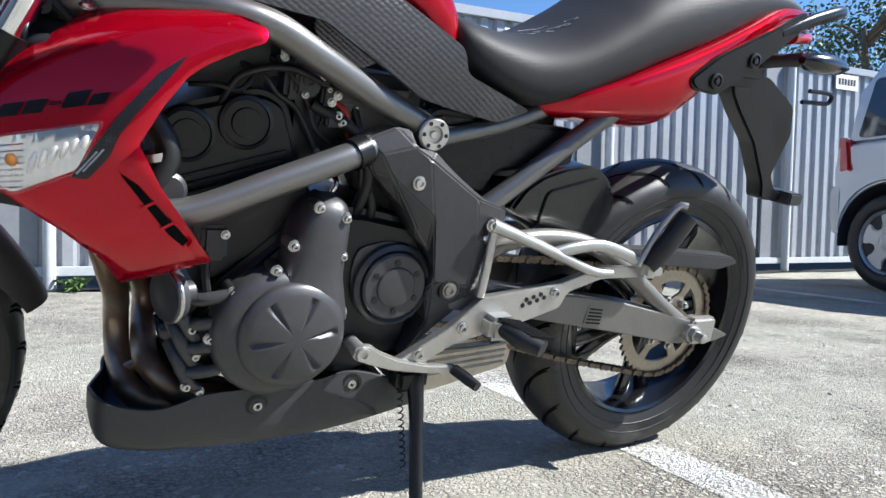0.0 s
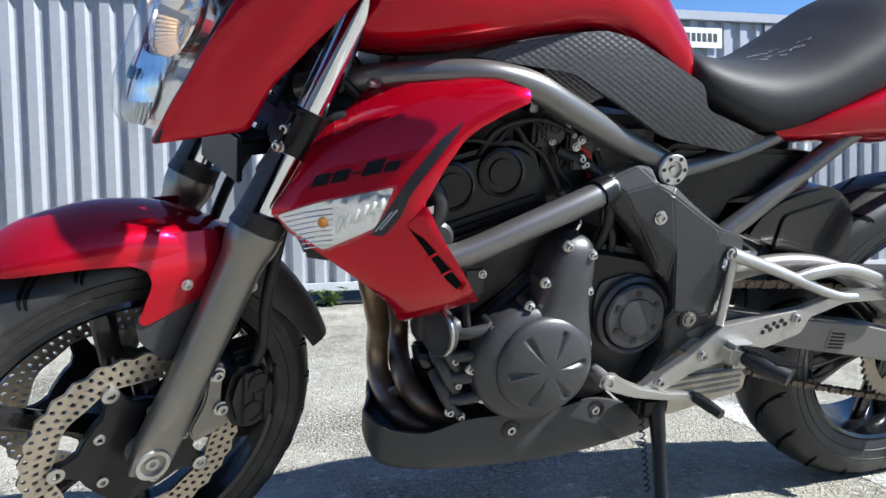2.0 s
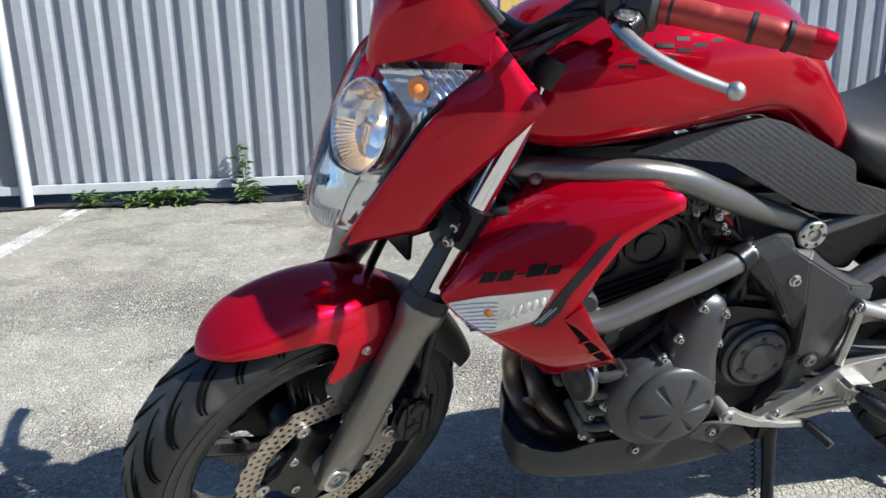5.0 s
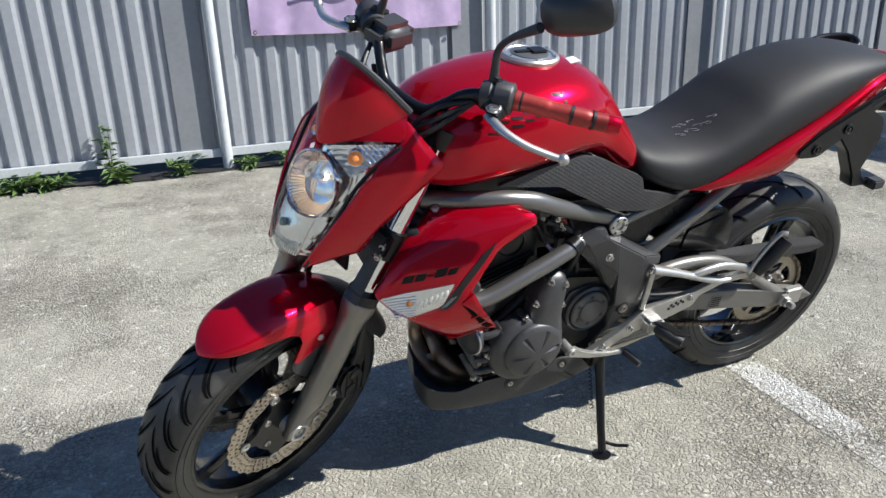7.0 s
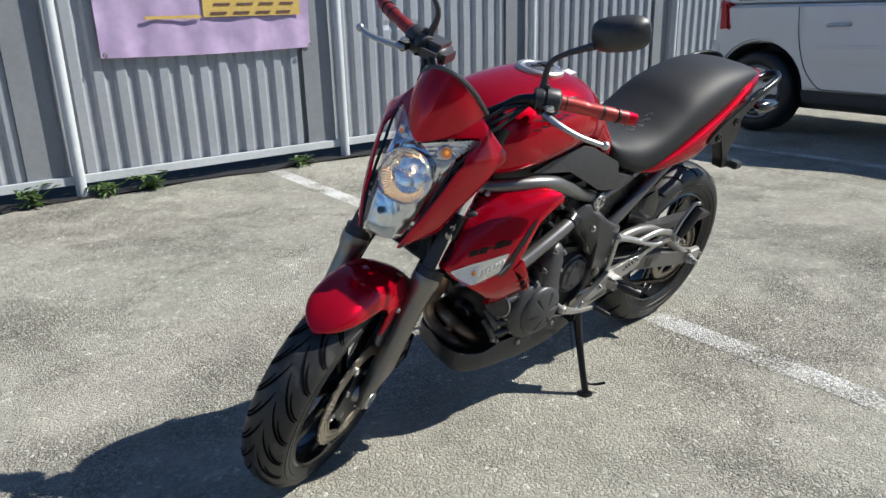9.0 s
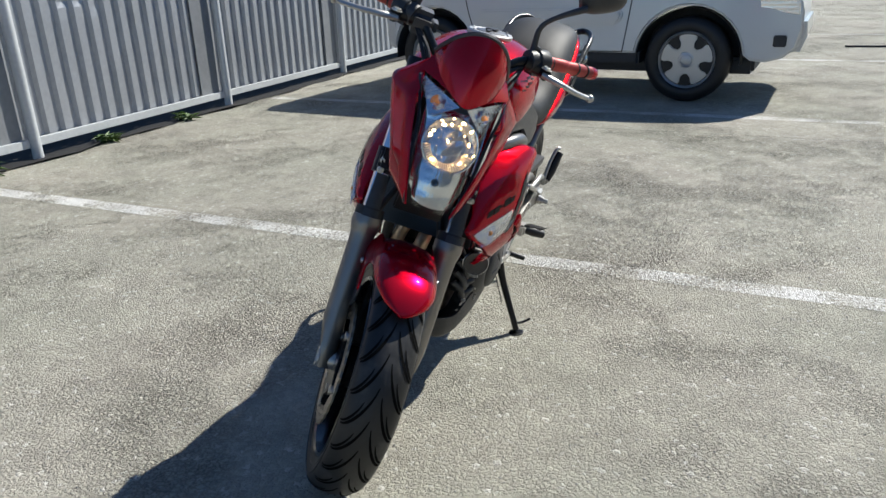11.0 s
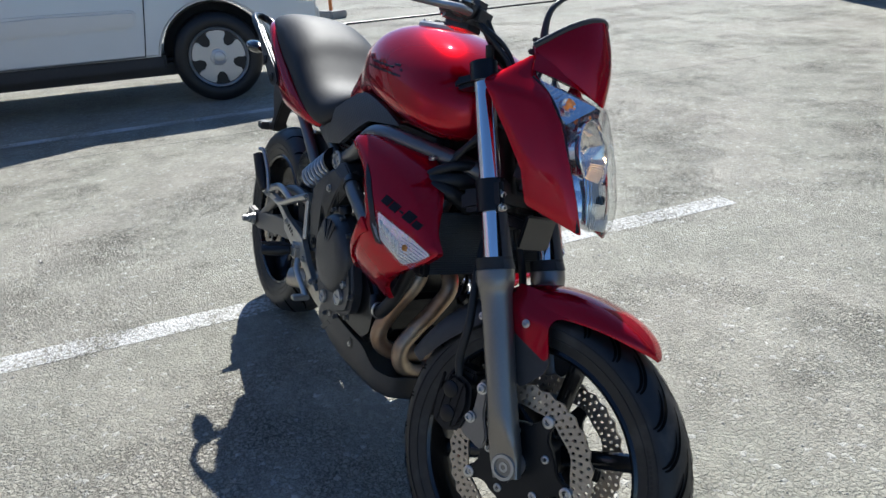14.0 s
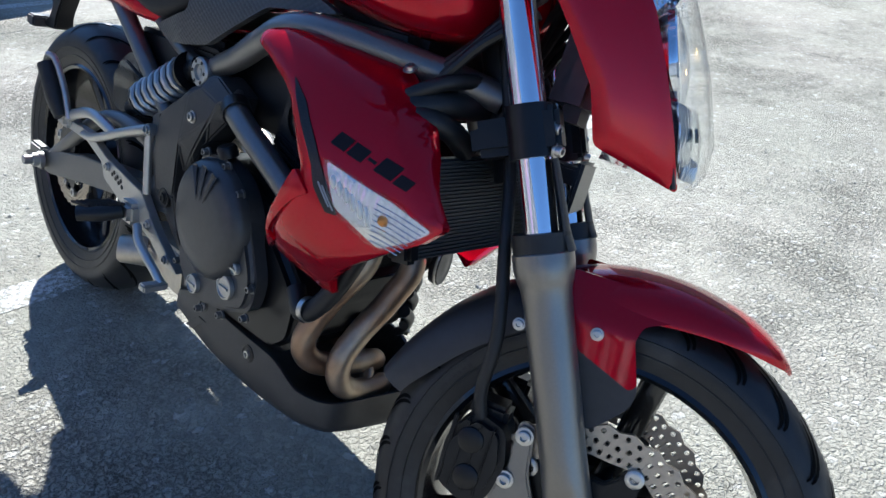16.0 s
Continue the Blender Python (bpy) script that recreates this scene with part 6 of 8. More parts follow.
for x, z in ((0.963, 0.640), (0.890, 0.660)):
    for s in (1, -1):
        bm = spin(bmesh.new(), [(0, 0.036), (0.006, 0.035), (0.008, 0.030), (0.004, 0.029), (0.004, 0.020), (0.008, 0.019), (0.009, 0.0)], (x, (0.112 if s > 0 else 0.118) * s, z), (0, s, 0), 28)
        p_("cam_cap", bm, BLACK_SATIN, "", head)
# generator cover with its star of flutes
GEN = Vector((0.832, 0.118, 0.376))
GEN_TOP = Vector((-0.013, 0, 0.004))
bm = spin(bmesh.new(), [(0, 0.094), (0.026, 0.093), (0.034, 0.089), (0.040, 0.081), (0.044, 0.070), (0.045, 0.0)], GEN, (0, 1, 0), 56)
rings = []
for r, h in ((0.0768, 0.034), (0.0762, 0.046), (0.0745, 0.050), (0.071, 0.053), (0.067, 0.0555), (0.064, 0.057), (0.0625, 0.0576), (0.058, 0.059), (0.052, 0.0605), (0.045, 0.0622), (0.037, 0.0638), (0.029, 0.065), (0.021, 0.0658), (0.014, 0.0662), (0.005, 0.0664)):
    ring = []
    for k in range(180):
        a = math.tau * k / 180
        off = abs((a - 0.12 + math.pi / 6) % (math.tau / 6) - math.pi / 6) * r
        wide = 0.0075 * (r - 0.008) / 0.050
        cut = 0.0055 * max(0.0, 1 - off / wide) * min(1.0, (r - 0.012) / 0.030) if 0.014 < r < 0.060 else 0.0
        ring.append(GEN + GEN_TOP + Vector((math.cos(a) * r, h - cut, -math.sin(a) * r)))
    rings.append(ring)
loft(bm, rings)
neck = [(0.395, 0.806, 0.078, 0.074), (0.430, 0.800, 0.064, 0.072), (0.462, 0.790, 0.049, 0.066), (0.500, 0.784, 0.045, 0.062), (0.530, 0.778, 0.041, 0.057), (0.552, 0.774, 0.034, 0.050), (0.566, 0.773, 0.024, 0.038), (0.574, 0.773, 0.010, 0.018)]
rows = []
for z, x, w, d in (tuple(q) + (e,) for q, e in zip(curve([n_[:3] for n_ in neck], 4), [p.x for p in curve([(n_[3], 0, 0) for n_ in neck], 4)])):
    rows.append([Vector((x + w * math.copysign(abs(math.cos(t)) ** 0.7, math.cos(t)), 0.100 + d * math.sin(t) ** 0.55, z)) for t in (math.pi * k / 16 for k in range(17))])
loft(bm, rows, closed=False)
gen = p_("generator_cover", bm, ENGINE_BLACK, "satin black round generator cover with a star pattern", engine)
for x, z in ((0.792, 0.558), (0.752, 0.544), (0.823, 0.504), (0.844, 0.469), (0.752, 0.489), (0.897, 0.436), (0.924, 0.371), (0.738, 0.401), (0.905, 0.323), (0.839, 0.290), (0.755, 0.33)):
    y = 0.150 if z > 0.45 else 0.138
    bm = bolt(bmesh.new(), (x, y, z), (0, 1, 0), 0.0052, 0.008)
    spin(bm, [(-0.03, 0.0092), (0.0, 0.0084), (0.001, 0)], (x, y - 0.001, z), (0, 1, 0), 12)
    p_("engine_bolt", bm, STEEL, "", engine)
# sprocket cover
bm = bmesh.new()
slab(bm, [(0.725, 0.50), (0.66, 0.515), (0.60, 0.485), (0.585, 0.43), (0.62, 0.37), (0.66, 0.355), (0.72, 0.39), (0.735, 0.45)], 0.085, 0.122, 0.010, 0.02, 3)
spin(bm, [(0.0, 0.066), (0.010, 0.064), (0.014, 0.058), (0.010, 0.054)], (0.655, 0.120, 0.435), (0, 1, 0), 40)
spk = p_("sprocket_cover", bm, ENGINE_BLACK, "black sprocket cover with a round cap", engine)
bm = spin(bmesh.new(), [(0.006, 0.0535), (0.015, 0.0525), (0.018, 0.049), (0.018, 0.032), (0.021, 0.030), (0.022, 0.026), (0.022, 0)], (0.655, 0.120, 0.435), (0, 1, 0), 40)
p_("sprocket_cap", bm, ENGINE_BLACK, "", spk)
for k in range(6):
    a = math.tau * k / 6 + 0.5
    bm = spin(bmesh.new(), [(0, 0.0052), (0.001, 0.005), (0.001, 0)], (0.655 + math.cos(a) * 0.0385, 0.1384, 0.435 + math.sin(a) * 0.0385), (0, 1, 0), 10)
    p_("cap_hole", bm, DARK, "", spk)
# clutch side
CL = Vector((0.750, -0.130, 0.460))
bm = spin(bmesh.new(), [(0, 0.098), (0.036, 0.097), (0.046, 0.092), (0.053, 0.080), (0.057, 0.055), (0.059, 0)], CL, (0, -1, 0), 56)
slab(bm, [(0.655, 0.345), (0.648, 0.45), (0.690, 0.553), (0.758, 0.566), (0.826, 0.530), (0.852, 0.467), (0.880, 0.404), (0.868, 0.348), (0.795, 0.318), (0.707, 0.300)], -0.165, -0.125, 0.010, 0.02, 3)
cl = p_("clutch_cover", bm, ENGINE_BLACK, "satin black clutch cover", engine)
for k in range(3):
    a = -1.95 + 0.38 * k
    tmp = bmesh.new()
    vs = [tmp.verts.new(v) for v in ((0.022, 0.002, 0.0), (0.080, 0.006, -0.007), (0.080, 0.006, 0.007), (0.070, 0.012, 0.0))]
    for f in ((0, 1, 3), (0, 3, 2), (1, 2, 3)):
        tmp.faces.new([vs[q] for q in f])
    bm = join(bmesh.new(), tmp, Matrix.Translation(CL + Vector((0, -0.062, 0.01))) @ Matrix.Rotation(a, 4, "Y"))
    p_("flute", bm, ENGINE_BLACK, "", cl, smooth=0)
for x, z, r in ((0.815, 0.372, 0.021), (0.721, 0.336, 0.017), (0.836, 0.412, 0.010)):
    bm = spin(bmesh.new(), [(0, r), (0.008, r * 0.96), (0.009, r * 0.8), (0.007, r * 0.75), (0.007, 0)], (x, -0.164, z), (0, -1, 0), 26)
    box(bm, (x - r * 0.6, -0.174, z - 0.0015), (x + r * 0.6, -0.170, z + 0.0015), 0)
    p_("timing_plug", bm, ALLOY, "silver screw plug", cl)
for x, z in ((0.818, 0.526), (0.836, 0.455), (0.873, 0.393), (0.866, 0.340), (0.800, 0.314), (0.735, 0.296), (0.655, 0.350), (0.652, 0.470), (0.712, 0.560), (0.775, 0.556)):
    bm = bolt(bmesh.new(), (x, -0.158, z), (0, -1, 0), 0.0058, 0.011)
    p_("engine_bolt", bm, GUNMETAL, "", engine)
bm = spin(bmesh.new(), [(0, 0.016), (0.014, 0.016), (0.018, 0.013), (0.018, 0)], (0.757, -0.150, 0.566), (-0.2, -0.3, 1), 18)
p_("oil_filler_cap", bm, BLACK_SATIN, "", cl)
# oil filter, injector and hoses in the bay
bm = spin(bmesh.new(), [(-0.02, 0), (-0.02, 0.030), (0.006, 0.032), (0.012, 0.028), (0.012, 0)], (0.955, 0.0, 0.33), (1, 0, -0.25), 24)
p_("oil_filter", bm, BLACK_GLOSS, "", engine)
for i, (a, b) in enumerate((((0.792, 0.06, 0.693), (0.838, 0.100, 0.741)), ((0.735, 0.05, 0.66), (0.79, 0.10, 0.70)), ((0.755, 0.075, 0.70), (0.775, 0.112, 0.722)))):
    bm = bmesh.new()
    box(bm, a, b, 0.006)
    p_("relay_box", bm, (PLASTIC, DARK, PLASTIC)[i], "black electrical relay box", engine)
for x, z in ((0.788, 0.728), (0.780, 0.712), (0.812, 0.702), (0.772, 0.700), (0.845, 0.755)):
    bm = bolt(bmesh.new(), (x, 0.106, z), (0, 1, 0), 0.0038, 0.006)
    p_("relay_screw", bm, ALLOY, "", engine)
bm = bmesh.new()
box(bm, (0.62, -0.09, 0.60), (0.84, 0.09, 0.74), 0.02)
p_("throttle_body", bm, DARK, "", engine)
for k, pts in enumerate(([(0.99, 0.10, 0.60), (1.005, 0.125, 0.575), (0.985, 0.125, 0.62), (1.02, 0.11, 0.68), (1.04, 0.08, 0.74)],
                         [(0.72, 0.09, 0.52), (0.71, 0.115, 0.60), (0.74, 0.11, 0.66), (0.80, 0.10, 0.69)],
                         [(0.70, 0.08, 0.50), (0.695, 0.105, 0.55), (0.72, 0.10, 0.62)],
                         [(0.92, 0.10, 0.68), (0.90, 0.115, 0.72), (0.84, 0.112, 0.735), (0.79, 0.105, 0.72)],
                         [(0.94, -0.13, 0.42), (0.98, -0.14, 0.40), (1.02, -0.12, 0.46), (1.06, -0.10, 0.58)])):
    bm = tube(bmesh.new(), pts, (0.016, 0.009, 0.007, 0.005, 0.015)[k], 10, 5)
    p_("hose", bm, RUBBER, "black rubber hose", engine)
bm = spin(bmesh.new(), [(-0.02, 0.020), (0.0, 0.024), (0.016, 0.023), (0.020, 0.018), (0.020, 0)], (0.985, 0.118, 0.572), (0, 1, 0), 22)
p_("water_outlet", bm, ENGINE_BLACK, "", engine)
for at, ax in (((1.003, 0.122, 0.612), (0.2, 0, 1)), ((0.985, -0.138, 0.408), (1, 0, 0.2))):
    bm = spin(bmesh.new(), [(-0.005, 0.0175), (-0.005, 0.019), (0.005, 0.019), (0.005, 0.0175)], at, ax, 18)
    p_("hose_clip", bm, STEEL, "", engine)
for pts, w in ((((0.93, 0.42), (0.975, 0.50), (0.955, 0.53), (0.92, 0.46)), 0.09), (((0.92, 0.30), (0.955, 0.34), (0.950, 0.42), (0.92, 0.40)), 0.085)):
    bm = slab(bmesh.new(), pts, -w, w, 0.008, 0.01)
    p_("crankcase_web", bm, BLACK_SATIN, "", engine)
for k in range(4):
    bm = bmesh.new()
    z = 0.315 + 0.035 * k
    tube(bm, [(0.955, 0.105, z), (0.935, 0.128, z + 0.004), (0.90, 0.135, z + 0.012)], 0.009, 10, 3)
    p_("oil_gallery", bm, ENGINE_BLACK, "", engine)

bm = bmesh.new()
box(bm, (0.84, -0.095, 0.70), (1.06, 0.095, 0.83), 0.02)
p_("airbox", bm, DARK, "black plastic airbox")

# ---- exhaust and belly pan ----
for pts in ([(0.985, -0.060, 0.545), (1.022, -0.074, 0.495), (0.988, -0.104, 0.415), (0.969, -0.123, 0.352), (0.970, -0.112, 0.314), (0.976, -0.070, 0.294), (0.981, 0.0, 0.286), (0.963, 0.040, 0.268), (0.929, 0.054, 0.246), (0.86, 0.050, 0.238), (0.80, 0.045, 0.235)],
            [(0.985, -0.010, 0.545), (1.045, -0.004, 0.490), (1.034, -0.028, 0.425), (1.018, -0.062, 0.368), (1.014, -0.086, 0.325), (1.013, -0.078, 0.284), (1.012, -0.042, 0.259), (1.006, 0.018, 0.250), (0.975, 0.036, 0.230), (0.90, 0.035, 0.228), (0.80, 0.030, 0.230)]):
    bm = tube(bmesh.new(), pts, 0.0190, 20, 6)
    p_("header_pipe", bm, HEADER, "heat-browned steel header pipe")
bm = tube(bmesh.new(), [(1.012, -0.020, 0.258), (0.996, -0.005, 0.272), (0.981, 0.005, 0.285)], 0.011, 12, 3)
p_("balance_pipe", bm, HEADER, "")
U = [(1.051, 0.035, 0.226, 0.266), (1.046, 0.075, 0.208, 0.270), (1.030, 0.105, 0.200, 0.269), (0.985, 0.125, 0.197, 0.265), (0.955, 0.130, 0.196, 0.272), (0.92, 0.134, 0.195, 0.285), (0.85, 0.138, 0.194, 0.289), (0.77, 0.139, 0.196, 0.292), (0.725, 0.139, 0.200, 0.301), (0.69, 0.137, 0.204, 0.296), (0.64, 0.130, 0.210, 0.278), (0.59, 0.12, 0.216, 0.257)]
rows = []
c1, c2 = curve([(a, b, c) for a, b, c, d in U], 3), curve([(a, b, d) for a, b, c, d in U], 3)
for p, q in zip(c1, c2):
    h = q.z - p.z
    fore = min(1.0, max(0.0, (p.x - 0.90) / 0.12))
    rows.append([Vector((p.x + 0.012 * y * fore, y * p.y, p.z + zz * h * (1 - 0.2 * fore * max(0.0, -y)))) for y, zz in ((-0.98, 1), (-1, 0.62), (-1, 0.26), (-0.93, 0.06), (-0.6, -0.04), (0, -0.08), (0.6, -0.04), (0.93, 0.06), (1, 0.26), (1, 0.62), (0.98, 1))])
bm = bmesh.new()
loft(bm, rows, closed=False)
bm.faces.new(list(bm.verts)[:11])
g = bmesh.ops.extrude_face_region(bm, geom=bm.faces[:])
for v in g["geom"]:
    if isinstance(v, bmesh.types.BMVert):
        v.co = Vector((v.co.x - 0.004, v.co.y * 0.96, v.co.z + (0.005 if v.co.z < 0.222 else 0)))
belly = p_("belly_pan", bm, PLASTIC, "matt black belly pan", smooth=50)
for s in (1, -1):
    for x, z in ((0.851, 0.262), (0.708, 0.281)):
        bm = bmesh.new()
        spin(bm, [(-0.008, 0.017), (0.001, 0.017), (0.002, 0.012), (-0.001, 0.011)], (x, 0.136 * s, z), (0, s, 0), 20)
        p_("bolt_cup", bm, BLACK_SATIN, "", belly)
        bm = bolt(bmesh.new(), (x, 0.134 * s, z), (0, s, 0), 0.007, 0.006)
        p_("pan_bolt", bm, STEEL, "", belly)
    bm = bmesh.new()
    slab(bm, [(0.735, 0.262), (0.685, 0.225), (0.655, 0.222), (0.700, 0.262)], 0.128 * s, 0.140 * s, 0.003)
    p_("pan_fin", bm, PLASTIC, "", belly)
bm = bmesh.new()
slab(bm, [(0.60, 0.315), (0.545, 0.318), (0.40, 0.318), (0.385, 0.300), (0.388, 0.262), (0.53, 0.232), (0.60, 0.228)], -0.115, 0.105, 0.012, 0.015, 3)
muff = p_("muffler", bm, MUFFLER, "ribbed steel underbelly muffler")
for k in range(4):
    bm = bmesh.new()
    slab(bm, [(0.56, 0.262 + 0.012 * k), (0.405, 0.274 + 0.011 * k), (0.405, 0.279 + 0.011 * k), (0.56, 0.267 + 0.012 * k)], 0.100, 0.109, 0.002)
    p_("muffler_rib", bm, MUFFLER, "", muff)
bm = spin(bmesh.new(), [(0, 0.03), (0.05, 0.028), (0.055, 0.024), (0.05, 0.022), (0.0, 0.02)], (0.45, -0.11, 0.275), (-0.6, -0.8, 0), 24)
p_("tailpipe", bm, MUFFLER, "", muff)

# ---- radiator and horn ----
FIN = mat("radiator_fin", (0.075, 0.078, 0.078), 0.45, 0.4, 0.2, 200)
rad_m = Matrix.Translation((1.140, 0, 0.618)) @ Matrix.Rotation(-0.20, 4, "Y")
bm = bmesh.new()
box(bm, (-0.016, -0.150, -0.062), (0.014, 0.150, 0.062), 0.004, rad_m)
rad = p_("radiator", bm, FIN, "black finned radiator")
bm = bmesh.new()
for k in range(26):
    z = -0.058 + 0.116 * k / 25
    box(bm, (0.012, -0.140, z - 0.0009), (0.018, 0.140, z + 0.0009), 0, rad_m)
tagged(p_("cooling_fin", bm, FIN, "", rad, smooth=0), kind="stuff")
for s in (1, -1):
    bm = bmesh.new()
    box(bm, (-0.022, 0.142 * s - 0.012, -0.066), (0.018, 0.142 * s + 0.012, 0.066), 0.006, rad_m)
    p_("radiator_tank", bm, BLACK_SATIN, "", rad)
bm = tube(bmesh.new(), [(1.06, -0.14, 0.69), (1.10, -0.12, 0.735), (1.13, -0.05, 0.745), (1.13, 0.05, 0.745), (1.08, 0.12, 0.73)], 0.018, 14, 5)
p_("coolant_hose", bm, RUBBER, "", rad)
bm = tube(bmesh.new(), [(1.05, -0.15, 0.71), (1.12, -0.10, 0.77), (1.14, 0.0, 0.775), (1.12, 0.10, 0.77)], 0.010, 10, 5)
p_("wiring_loom", bm, RUBBER, "", rad)
for k, s in enumerate((1, -1)):
    for q in range(4):
        pts = [(1.185 + 0.006 * q, (0.020 + 0.012 * q) * s, 0.93 - 0.02 * q), (1.150, (0.050 + 0.010 * q) * s, 0.86 - 0.012 * q), (1.105, (0.075 + 0.006 * q) * s, 0.800 - 0.010 * q), (1.04, (0.085 + 0.004 * q) * s, 0.760 - 0.014 * q), (0.97, 0.085 * s, 0.735 - 0.010 * q)]
        p_("wiring_loom", tube(bmesh.new(), pts, 0.0050 + 0.0012 * (q % 2), 8, 5), RUBBER, "", rad)
    bm = tube(bmesh.new(), [(1.075, 0.135 * s, 0.700), (1.110, 0.125 * s, 0.725), (1.135, 0.09 * s, 0.716), (1.135, 0.05 * s, 0.690)], 0.0155, 14, 5)
    p_("coolant_hose", bm, RUBBER, "", rad)
    for at in ((1.098, 0.129 * s, 0.716),):
        p_("hose_clip", spin(bmesh.new(), [(-0.004, 0.0158), (-0.004, 0.0172), (0.004, 0.0172), (0.004, 0.0158)], at, (0.8, -0.35 * s, 0.45), 18), STEEL, "", rad)
for y, x, z in ((0.140, 0.978, 0.437),):
    bm = spin(bmesh.new(), [(-0.03, 0), (-0.03, 0.015), (-0.012, 0.016), (-0.008, 0.034), (0.004, 0.037), (0.008, 0.034), (0.006, 0.027), (0.010, 0.012), (0.010, 0)], (x, y, z), (0.93, 0.37, 0), 28)
    hn = p_("horn", bm, ENGINE_BLACK, "round black horn")
    bm = spin(bmesh.new(), [(0.000, 0.0350), (0.002, 0.0372), (0.004, 0.0372), (0.006, 0.0355), (0.004, 0.0350)], (x, y, z), (0.93, 0.37, 0), 36)
    p_("horn_rim", bm, STEEL, "", hn)

# ---- radiator shrouds with turn signals ----
def shroud_y(x, z):
    u, v = x - 1.05, z - 0.63
    return 0.228 - 0.306 * u - 0.033 * v - 1.0065 * u * u - 1.3115 * u * v - 2.758 * v * v


CREASE = [Vector(p) for p in ((0.880, 0.772), (0.950, 0.775), (1.000, 0.768), (1.050, 0.750), (1.098, 0.727), (1.150, 0.692), (1.215, 0.625))]


def shroud_roll(x, z):
    """The shroud's face, bent inward above a crease along its top."""
    best, above = 1.0, False
    for a, b in zip(CREASE, CREASE[1:]):
        ab, p = b - a, Vector((x, z)) - a
        u = min(1.0, max(0.0, p.dot(ab) / ab.length_squared))
        d = (p - ab * u).length
        if d < best:
            best, above = d, ab.x * p.y - ab.y * p.x > 0
    fade = min(1.0, max(0.0, (x - 0.93) / 0.06))
    return shroud_y(x, z) - (1.25 * fade * best if above else 0.0)


SHROUD = [(1.211, 0.618), (1.193, 0.644), (1.162, 0.695), (1.144, 0.716), (1.114, 0.740), (1.084, 0.765), (1.050, 0.781), (0.992, 0.789), (0.926, 0.790), (0.898, 0.780), (0.900, 0.765), (0.931, 0.752), (0.967, 0.732), (0.985, 0.718), (1.010, 0.684), (1.034, 0.640), (1.005, 0.586), (0.936, 0.492), (1.037, 0.456), (1.061, 0.496), (1.102, 0.533), (1.151, 0.568), (1.190, 0.594)]
for s in (1, -1):
    at = lambda d: (lambda x, z: s * (shroud_roll(x, z) + d))
    bm = skin(bmesh.new(), SHROUD, at(0.0), 0.012, 0.009, 0.006, 3, 0.007, 0.018)
    sh = p_("radiator_shroud", bm, RED, "gloss red radiator shroud with a built-in turn signal")
    bm = skin(bmesh.new(), [(1.208, 0.616), (1.158, 0.638), (1.066, 0.665), (1.090, 0.607), (1.151, 0.573), (1.187, 0.594)], at(0.0045), 0.004, 0.012, 0.006)
    ln = p_("turn_signal", bm, LENS_WAVY, "clear turn signal lens over a chrome shell", sh)
    ln.visible_shadow = False
    bm = skin(bmesh.new(), [(1.204, 0.615), (1.158, 0.635), (1.070, 0.661), (1.092, 0.610), (1.151, 0.577), (1.185, 0.597)], at(0.0012), 0.001, 0.012, 0.006)
    p_("signal_shell", bm, REFLECT, "", ln)
    for k in range(8):
        bm = tube(bmesh.new(), [(x_, s * (shroud_y(x_, z_) + 0.0016), z_) for x_, z_ in ((1.198 - 0.0035 * k, 0.613 - 0.0052 * k), (1.165 - 0.0015 * k, 0.624 - 0.0060 * k), (1.140, 0.630 - 0.0065 * k))], 0.0009, 4, 3)
        p_("lens_rib", bm, SHELL, "", ln)
    for k in range(6):
        x_, z_ = 1.132 - 0.0095 * k, 0.612 + 0.0055 * k
        bm = bmesh.new()
        bmesh.ops.create_uvsphere(bm, u_segments=10, v_segments=8, radius=0.0043, matrix=Matrix.Translation((x_, s * (shroud_y(x_, z_) + 0.0005), z_)) @ Matrix.Rotation(-0.35, 4, "Y") @ Matrix.Diagonal((1, 0.7, 3.0 - 0.22 * k, 1)))
        p_("lens_lobe", bm, FLUTE, "", ln)
    bm = bmesh.new()
    bmesh.ops.create_uvsphere(bm, u_segments=12, v_segments=8, radius=0.0075, matrix=Matrix.Translation((1.150, s * (shroud_y(1.150, 0.612) - 0.002), 0.612)))
    p_("signal_bulb", bm, AMBER, "amber bulb", ln)
    bm = skin(bmesh.new(), [(0.986, 0.741), (1.015, 0.719), (1.048, 0.679), (1.071, 0.645), (1.098, 0.601), (1.082, 0.600), (1.062, 0.627), (1.053, 0.651), (1.038, 0.673), (0.998, 0.724)], at(0.0022), 0.001, 0.012, 0.003)
    p_("carbon_strip", bm, CARBON, "scuffed carbon-look sticker strip", sh)
    for k in range(2):
        bm = skin(bmesh.new(), [(1.093 - 0.006 * k, 0.606 + 0.003 * k), (1.074 - 0.006 * k, 0.632 + 0.003 * k), (1.0725 - 0.006 * k, 0.631 + 0.003 * k), (1.0915 - 0.006 * k, 0.605 + 0.003 * k)], at(0.0028), 0.0006, 0.01)
        p_("strip_print", bm, WHITE_MARK, "pale printed line", sh)
    # air slots between the shroud and its raised rear flap: black sheets paint their shade
    for pts in () if s < 0 else ([(1.052, 0.610), (1.034, 0.599), (0.974, 0.532), (0.979, 0.522), (0.998, 0.540), (1.018, 0.566)],):
        bm = skin(bmesh.new(), pts, at(0.0016), 0.001, 0.008)
        p_("slot_shade", bm, RECESS_SHADE, "black sheet for the shaded air gap", sh)
